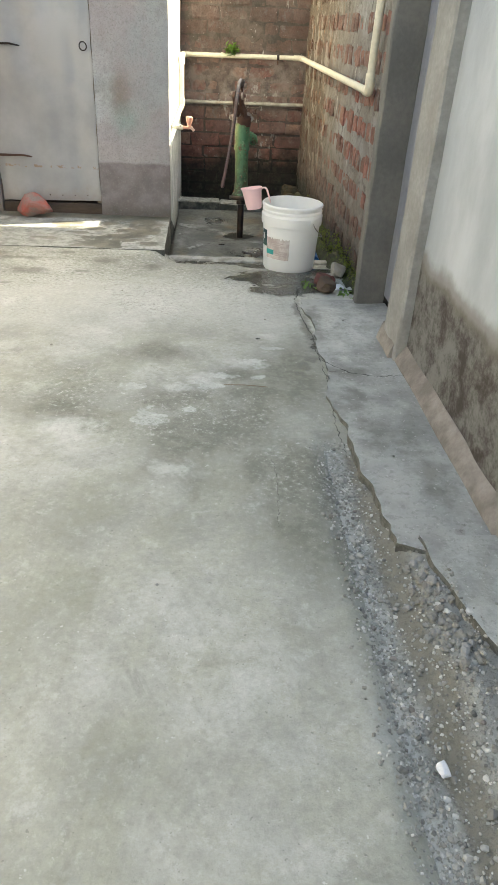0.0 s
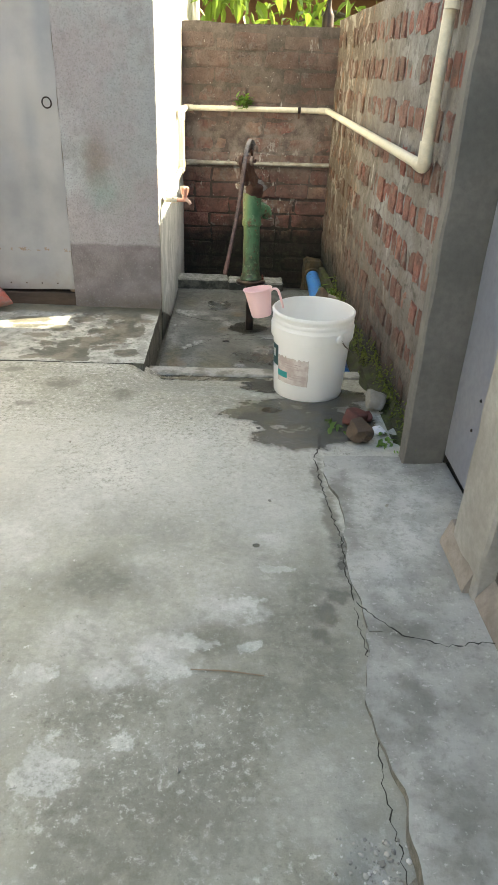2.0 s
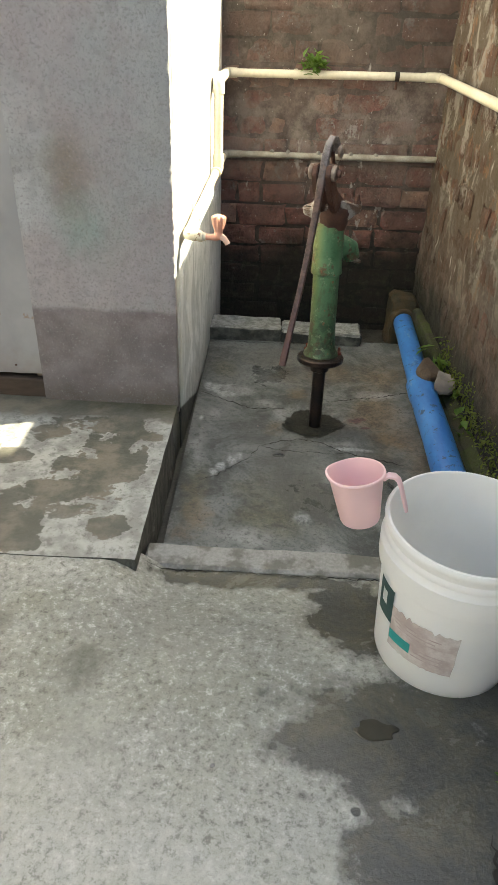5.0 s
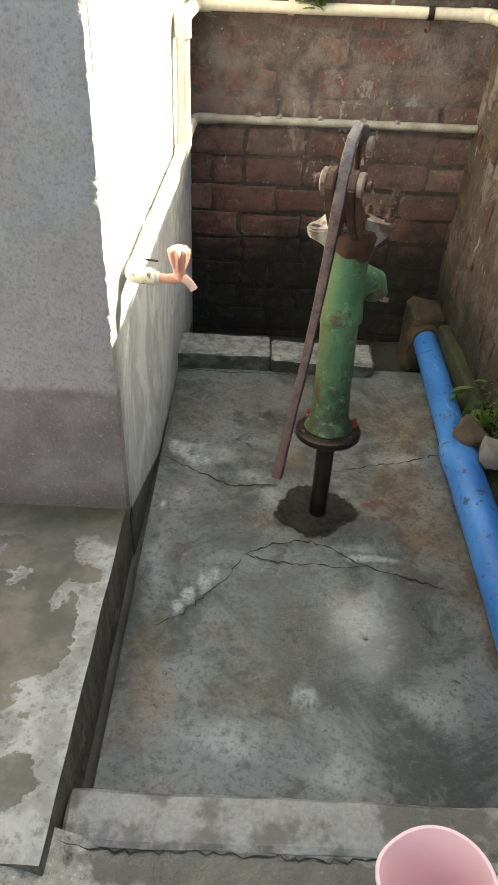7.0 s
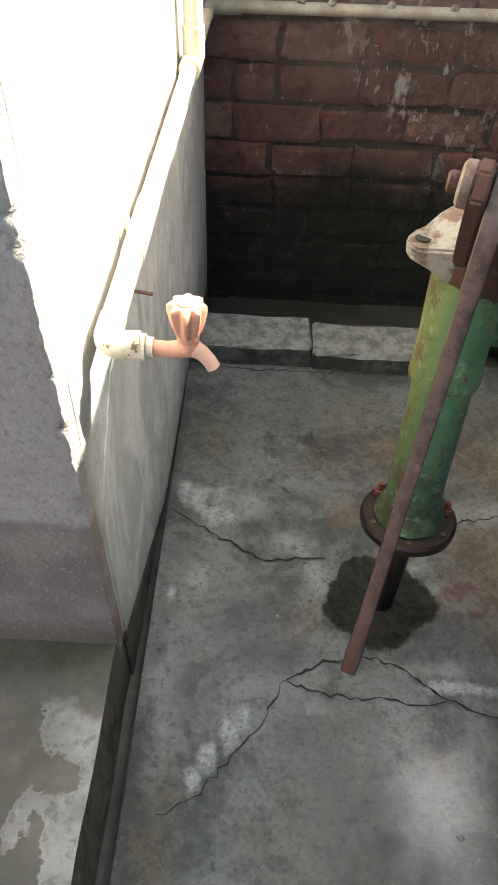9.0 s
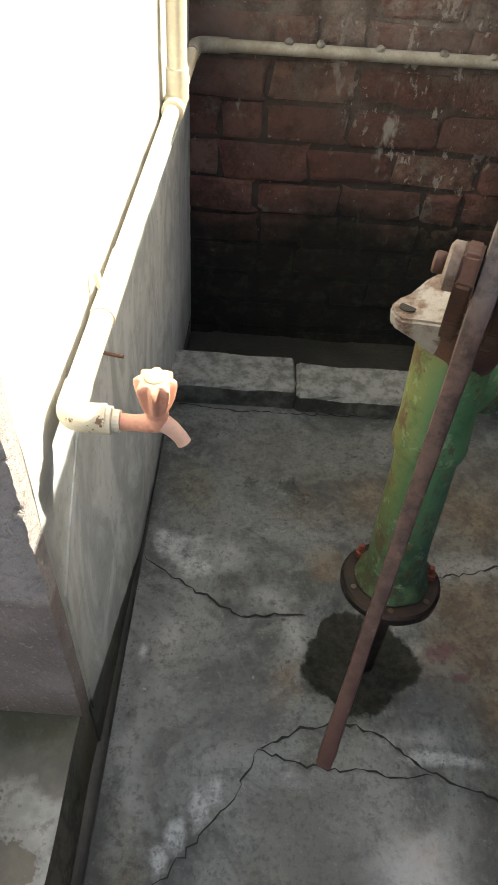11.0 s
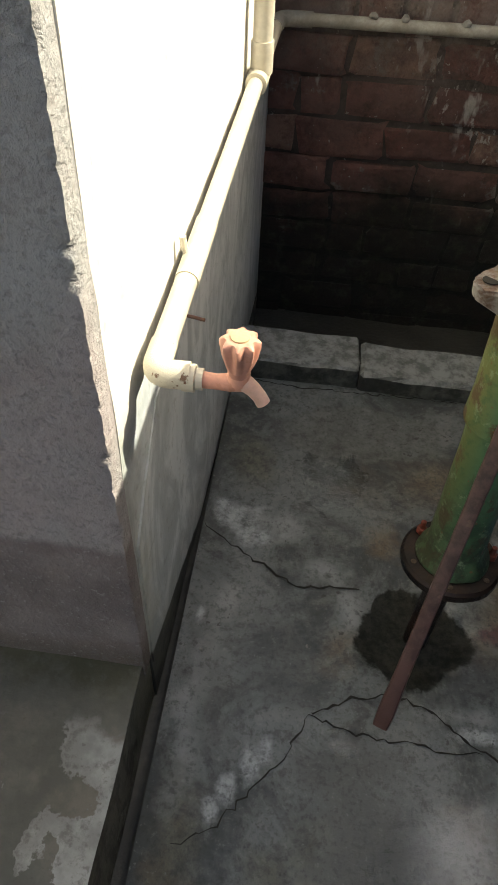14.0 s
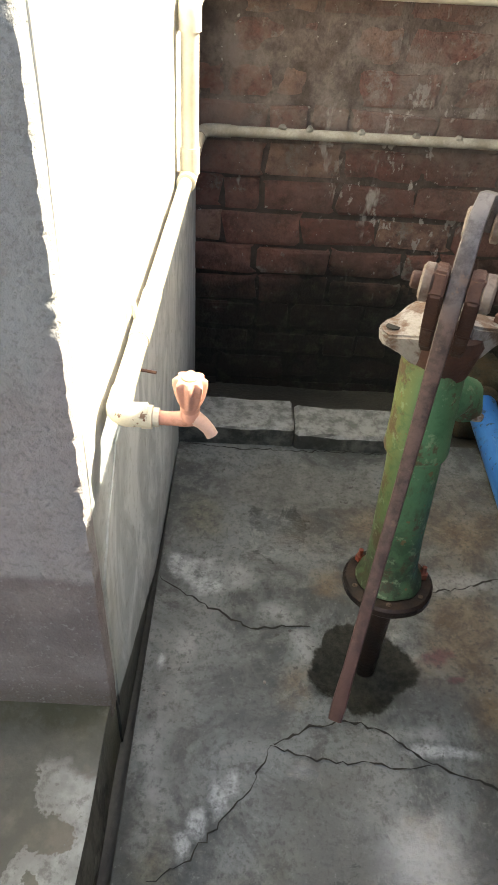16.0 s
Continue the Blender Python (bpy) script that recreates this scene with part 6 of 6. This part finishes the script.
tagged(part("brick_block", rough(box(0.80, 0.845, 5.45, 6.0, -0.2, -0.005, 0.012), 0.04, 0.012, 9), M_SOIL, smooth=True), "mossy cement lump along the wall's foot", "cement lump")


def rubble(name, size, seed, at, material, label, turn=0):
    b = stone(size, seed, 3)
    b.transform(pose(0, 0, 0, 8 * math.sin(seed), 6 * math.cos(seed), turn))
    low = min(v.co.z for v in b.verts)
    b.transform(Matrix.Translation((at[0], at[1], at[2] - low - 0.003)))
    return tagged(part(name, b, material), label, "stone")


rubble("stone", (0.055, 0.05, 0.05), 2.0, (0.752, 5.30, -0.062), M_STONE_B, "broken brown brick bit resting on the blue pipe", 20)
rubble("stone", (0.065, 0.05, 0.045), 3.1, (0.80, 5.22, -0.06), M_RIDGE, "grey stone lump beside the blue pipe", 60)
rubble("stone", (0.055, 0.05, 0.048), 4.2, (0.653, 3.37, floor_z(0.653, 3.37)), M_STONE_B, "dark brown rubble stone by the wall", 10)
rubble("stone", (0.062, 0.045, 0.035), 5.3, (0.655, 3.52, floor_z(0.65, 3.52)), M_STONE_R, "dark red brick bit by the wall", 40)
rubble("stone", (0.060, 0.055, 0.045), 6.4, (0.755, 3.66, floor_z(0.75, 3.66)), M_STONE_G, "pale grey rubble stone by the wall", 80)
rubble("stone", (0.03, 0.025, 0.02), 7.5, (0.712, 3.55, floor_z(0.71, 3.55)), M_STONE_R, "small red brick chip by the wall", 0)
rubble("stone", (0.04, 0.03, 0.012), 8.6, (0.735, 3.44, floor_z(0.73, 3.44)), M_WHITEBIT, "white lime lump by the wall", 0)
rubble("stone", (0.145, 0.075, 0.075), 9.7, (-1.14, 4.77, 0.016), M_STONE_P, "grey stone smeared with red paint wedged at the door", 5)
tagged(part("twig", tube([(0.09, 2.262, floor_z(0.09, 2.26) + 0.004), (0.17, 2.257, floor_z(0.17, 2.25) + 0.006), (0.255, 2.245, floor_z(0.25, 2.245) + 0.004)], [0.0014, 0.002, 0.0014], 6), M_WOOD), "thin dry twig on the yard floor", "twig")
tagged(part("scrap", stone((0.016, 0.02, 0.008), 1.1, 2, (0.47, 0.72, 0.02)), M_WHITEBIT), "crumpled white plastic scrap on the gravel", "litter")

# ---- gravel along the broken edge ----
rs = random.Random(4)
pebble = []
for k in range(6):
    b = stone((1, 1, 0.7), 11.0 + k, 1)
    me = bpy.data.meshes.new("pebble")
    b.to_mesh(me)
    b.free()
    me.materials.append((M_STONE_G, M_STONE_G, M_RIDGE, M_STONE_G, M_PIER, M_JAMB)[k])
    pebble.append(me)
big_gravel = thing("gravel", "loose grey pebbles and grit along the wall's foot", "gravel", kind="stuff", at=(0.5, 1, 0.02))
gv, gf = [], []
tpl = [([tuple(v.co) for v in me.vertices], [tuple(p.vertices) for p in me.polygons]) for me in pebble]
for i in range(9000):
    y = rs.uniform(0.1, 1.9)
    if rs.random() < 0.5:
        x = rs.gauss(0.435, 0.035) if rs.random() < 0.7 else rs.uniform(0.37, 0.6)
        if y > 1.75 and rs.random() < 0.6:
            continue
    else:
        x = rs.uniform(0.52, 0.80)
        if y > 1.24:
            continue
        if x > 0.64 and y > 0.8 and rs.random() < 0.95:
            continue
    s = min(0.016, 0.0022 + rs.expovariate(1 / 0.0016))
    vs, fs = tpl[i % 6]
    c, sn = math.cos(i), math.sin(i)
    z = max(bed_z(x, y), floor_z(x, y)) + s * 0.25
    if x > 0.62 and 0.8 < y < 1.34:
        z = 0.058
    base = len(gv)
    gv += [(x + s * (a * c - b_ * sn), y + s * (a * sn + b_ * c), z + s * h) for a, b_, h in vs]
    gf += [tuple(q + base for q in f) for f in fs]
me = bpy.data.meshes.new("grit")
me.from_pydata(gv, [], gf)
m_grit, gnt, gb = mat("mixed_grit", 0.85)
isl = gnt.nodes.new("ShaderNodeNewGeometry").outputs["Random Per Island"]
gnt.links.new(mix(gnt, rng(gnt, isl, 0.75, 0.95), mix(gnt, isl, (0.19, 0.182, 0.162), (0.44, 0.428, 0.392)), (0.56, 0.55, 0.52)), gb.inputs["Base Color"])
me.materials.append(m_grit)
under(new("grit", me), big_gravel)
for i in range(170):
    x, y = (rs.gauss(0.41, 0.03), rs.uniform(0.2, 1.7)) if rs.random() < 0.25 else (rs.uniform(0.54, 0.68), rs.uniform(0.4, 1.24))
    s = rs.uniform(0.005, 0.012)
    if i % 2:
        x, y, s = rs.gauss(0.585, 0.03), rs.uniform(0.92, 1.30), rs.uniform(0.008, 0.019)
    o = new("pebble", pebble[i % 6])
    o.matrix_world = pose(x, y, max(bed_z(x, y), floor_z(x, y)) + s * 0.3, 0, 0, i * 40) @ Matrix.Diagonal((s, s * 0.8, s, 1))
    tagged(o, "rounded grey pebble lying in the grit", "pebble", "loose pebbles in the grit")


# small litter on the floors
for k, (x, y, zf, s) in enumerate([(0.37, 4.63, slab_z, 0.009), (-0.02, 4.52, slab_z, 0.006), (0.06, 5.02, slab_z, 0.006), (-0.15, 4.98, slab_z, 0.006), (0.2, 5.42, slab_z, 0.006), (0.02, 3.52, floor_z, 0.008), (-0.4, 3.3, floor_z, 0.007), (0.3, 2.95, floor_z, 0.008), (-0.62, 2.6, floor_z, 0.008), (0.08, 2.02, floor_z, 0.007), (0.62, 1.75, lambda x, y: 0.05, 0.008), (-0.1, 1.2, floor_z, 0.006), (0.66, 2.9, lambda x, y: 0.05, 0.009)]):
    o = tagged(new("grit_crumb", pebble[k % 6]), "small loose crumb of grit on the concrete", "grit", "crumbs on the concrete")
    o.matrix_world = pose(x, y, zf(x, y) + s * 0.4, 0, 0, k * 50) @ Matrix.Diagonal((s, s * 0.7, s * 0.8, 1))


# ---- weeds and moss ----
def leaves(name, centres, n, size, material, seed, droop=0.3):
    r = random.Random(seed)
    vs, fs = [], []
    for cx, cy, cz, sx, sy, sz in centres:
        for _ in range(n):
            p = Vector((r.gauss(cx, sx), r.gauss(cy, sy), r.gauss(cz, sz)))
            yaw = r.uniform(0, 2 * math.pi)
            pitch = r.uniform(-1.1, 0.5) - droop
            d = Vector((math.cos(yaw) * math.cos(pitch), math.sin(yaw) * math.cos(pitch), math.sin(pitch)))
            w = d.cross(Vector((r.uniform(-0.4, 0.4), r.uniform(-0.4, 0.4), 1))).normalized()
            up = w.cross(d)
            s = size * r.uniform(0.55, 1.25)
            b = len(vs)
            for t, u, h in ((0, 0, 0), (0.3, 0.2, 0.05), (0.3, -0.2, 0.05), (0.62, 0.17, 0.03), (0.62, -0.17, 0.03), (1.0, 0, -0.12), (0.45, 0, -0.02)):
                vs.append(tuple(p + d * t * s + w * u * s + up * h * s))
            fs += [(b, b + 1, b + 6), (b, b + 6, b + 2), (b + 1, b + 3, b + 6), (b + 2, b + 6, b + 4), (b + 3, b + 5, b + 6), (b + 4, b + 6, b + 5)]
    me = bpy.data.meshes.new(name)
    me.from_pydata(vs, [], fs)
    me.materials.append(material)
    return new(name, me)


tagged(leaves("weed", [(0.225, 6.235, 1.015, 0.018, 0.008, 0.014)], 120, 0.046, M_WEED, 1, -0.6), "small bright green weed growing from the wall over the pipe", "weed")
for k, (cx, cy, cz, n, s) in enumerate([(0.80, 5.40, 0.0, 14, 0.075), (0.82, 5.48, -0.01, 12, 0.07), (0.825, 5.15, -0.02, 14, 0.05), (0.82, 4.95, -0.03, 14, 0.05)]):
    tagged(leaves("weed", [(cx, cy, cz, 0.015, 0.03, 0.02)], n, s, M_WEED, 2 + k), "green weed at the brick wall's foot", "weed", "weeds at the wall's foot")
for k, (cx, cy) in enumerate([(0.575, 3.47), (0.755, 3.35)]):
    tagged(leaves("weed", [(cx, cy, 0.03, 0.018, 0.03, 0.01)], 22, 0.04, M_WEED, 15 + k), "small green weed between the stones", "weed", "weeds among the stones")
tagged(leaves("moss", [(0.828, 3.3 + 0.09 * k, 0.07 + 0.03 * math.sin(k * 1.7) - (0.06 if k > 9 else 0), 0.010, 0.05, 0.035) for k in range(24)], 70, 0.018, M_MOSS, 6), "yellow-green moss along the brick wall's foot", "moss", kind="stuff")


# ---- beyond the walls: tree, shed, unseen sun blocker ----
def tree(x, y, h, seed, label, crown):
    r = random.Random(seed)
    t = thing("tree", label, "tree", at=(x, y, -0.45))
    trunk = [(x + 0.1 * math.sin(k), y + 0.08 * math.cos(k * 1.3), -0.46 + h * k / 7) for k in range(8)]
    bm = tube(trunk, [0.16 - 0.013 * k for k in range(8)], 12)
    under(part("trunk", bm, M_BARK, smooth=True), t)
    for k in range(9):
        a = k * 2.4 + seed
        p = Vector(trunk[3 + k % 5])
        q = p + Vector((math.cos(a) * 0.9, math.sin(a) * 0.9, 0.35 + 0.3 * r.random()))
        e = q + Vector((math.cos(a) * 0.7, math.sin(a) * 0.7, -0.25))
        under(part("limb", tube([p, (p + q) / 2 + Vector((0, 0, 0.1)), q, e], [0.06, 0.045, 0.03, 0.012], 8), M_BARK, smooth=True), t)
    under(leaves("crown", crown, 95, 0.17, M_LEAF, seed, 0.5), t)
    return t


rt = random.Random(12)
tree(-0.3, 8.2, 3.6, 3, "leafy green tree behind the back wall", [(rt.uniform(-1.6, 0.95), rt.uniform(7.3, 9.2), rt.uniform(1.35, 3.9), 0.2, 0.2, 0.16) for _ in range(46)])
tree(2.1, 9.4, 3.2, 7, "leafy green tree beside the tin shed", [(rt.uniform(1.35, 3.2), rt.uniform(8.3, 10.0), rt.uniform(1.0, 1.75) if k % 3 else rt.uniform(2.2, 3.2), 0.2, 0.2, 0.13) for k in range(26)])
shed = thing("shed", "small red-walled shed with a corrugated tin roof", "shed", at=(1.5, 11, -0.45))
under(part("wall", box(-1.5, 5.5, 10.8, 11.0, -0.46, 1.98), M_FARBRICK), shed)
b = bmesh.new()
rows = [[b.verts.new((-1.8 + 0.02 * i, y, z + 0.018 * math.sin(i * 0.02 * 2 * math.pi / 0.076))) for i in range(380)] for y, z in ((10.4, 1.98), (13.0, 2.75))]
for i in range(379):
    b.faces.new((rows[0][i], rows[0][i + 1], rows[1][i + 1], rows[1][i]))
r = bmesh.ops.extrude_face_region(b, geom=b.faces[:])
bmesh.ops.translate(b, verts=[v for v in r["geom"] if isinstance(v, bmesh.types.BMVert)], vec=(0, 0, 0.012))
under(part("roof", b, M_TIN, label="grey corrugated tin roof"), shed)
under(part("wall", box(-1.5, 5.5, 12.8, 13.0, -0.46, 2.6), M_FARBRICK), shed)
tagged(part("pipe_stub", lathe([(0.045, -0.5), (0.045, 0.06), (0.03, 0.09), (0.018, 0.12), (0.016, 0.22), (0, 0.225)], 14, (0.86, 7.2, 1.53)), M_DARKIRON, smooth=True), "dark iron pipe end standing behind the wall", "pipe")
# unseen tall block, added and shaped to keep the sun off the yard
b = bmesh.new()
prof = [(-6.0, -0.45), (5.72, -0.45), (5.735, 3.60), (5.93, 4.22), (5.93, 8.0), (5.15, 8.0), (5.15, 4.80), (-6.0, 4.80)]
f0 = [b.verts.new((3.0, y, z)) for y, z in prof]
f1 = [b.verts.new((6.0, y, z)) for y, z in prof]
b.faces.new(f0)
b.faces.new(f1[::-1])
for i in range(len(prof)):
    j = (i + 1) % len(prof)
    b.faces.new((f0[i], f0[j], f1[j], f1[i]))
nb = thing("neighbour_house", "unseen tall plain block added beyond the boundary wall to keep the sun off the yard", "house", at=(4.5, 0, -0.45))
under(part("wall", b, M_FARWALL), nb)


# ---- bricks, last ----
def brick_mesh(seed, wear):
    """One worn brick, 1 x 1 in its face (local x, z), its face at y = 0 and its tail at y = 1."""
    r = random.Random(seed)
    bm = bmesh.new()
    xs, zs = (-0.5, -0.44, 0.44, 0.5), (-0.5, -0.36, 0.36, 0.5)
    gridv = []
    for j, z in enumerate(zs):
        row = []
        for i, x in enumerate(xs):
            e = (i in (0, 3)) + (j in (0, 3))
            y = (0.0, 0.22, 0.55)[e] + r.uniform(-0.14, 0.14)
            row.append(bm.verts.new((x + r.uniform(-wear, wear), y, z + r.uniform(-wear, wear) * 1.6)))
        gridv.append(row)
    for j in range(3):
        for i in range(3):
            bm.faces.new((gridv[j][i], gridv[j][i + 1], gridv[j + 1][i + 1], gridv[j + 1][i]))
    rim = gridv[0] + [gridv[1][3], gridv[2][3]] + gridv[3][::-1] + [gridv[2][0], gridv[1][0]]
    tail = [bm.verts.new((v.co.x, 1.6, v.co.z)) for v in rim]
    for k in range(12):
        n = (k + 1) % 12
        bm.faces.new((rim[k], tail[k], tail[n], rim[n]))
    me = bpy.data.meshes.new("brick")
    bmesh.ops.recalc_face_normals(bm, faces=bm.faces[:])
    bm.to_mesh(me)
    bm.free()
    return me


def lay(parent, meshes, place, x, z, w, h, proud, depth, r):
    o = new("brick", meshes[r.randrange(len(meshes))])
    o.parent = parent
    o.matrix_basis = place @ pose(x, -proud, z, r.uniform(-1, 1), r.uniform(-1.2, 1.2), r.uniform(-1, 1)) @ Matrix.Diagonal((w, depth, h, 1))


rb = random.Random(21)
dark_bricks = [brick_mesh(100 + k, 0.05) for k in range(14)]
for me in dark_bricks:
    me.materials.append(M_BRICK_A)
pitch, z, row = 0.1025, 0.02, 0
while z < 1.74:
    world_z = z - 0.33
    x = -0.02 - (0.12 if row % 2 else 0.0)
    while x < 1.08:
        L = 0.115 if rb.random() < 0.28 else 0.232
        L += rb.uniform(-0.008, 0.008)
        proud = 0.013 + rb.uniform(-0.008, 0.007)
        if world_z < 0.12:
            proud = 0.005 + rb.uniform(-0.003, 0.003)
        elif 0.62 < world_z < 0.98:
            proud = 0.001 + rb.uniform(-0.003, 0.003)
        elif world_z >= 0.98:
            proud = 0.004 + rb.uniform(-0.004, 0.004)
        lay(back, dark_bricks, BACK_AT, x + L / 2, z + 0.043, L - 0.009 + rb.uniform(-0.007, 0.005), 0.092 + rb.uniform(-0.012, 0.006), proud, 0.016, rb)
        x += L + 0.002
    z += pitch
    row += 1
pink_bricks = [brick_mesh(200 + k, 0.05) for k in range(14)]
for me in pink_bricks:
    me.materials.append(M_BRICK_B)
pitch, z, row = 0.158, 0.06, 0
while z < 1.77:
    x = 0.03 + 0.06 * (row % 2)
    while x < 2.86:
        L = rb.choice((0.07, 0.075, 0.08, 0.09, 0.11))
        if rb.random() > 0.03:
            lay(side_wall, pink_bricks, SIDE_AT, x + L / 2, z + 0.055, L, 0.096 + rb.uniform(-0.028, 0.008), 0.004 + rb.uniform(-0.003, 0.004) - 0.002 * sm(2.0, 1.4, x), 0.012, rb)
        x += L + rb.uniform(0.020, 0.042)
    z += pitch
    row += 1
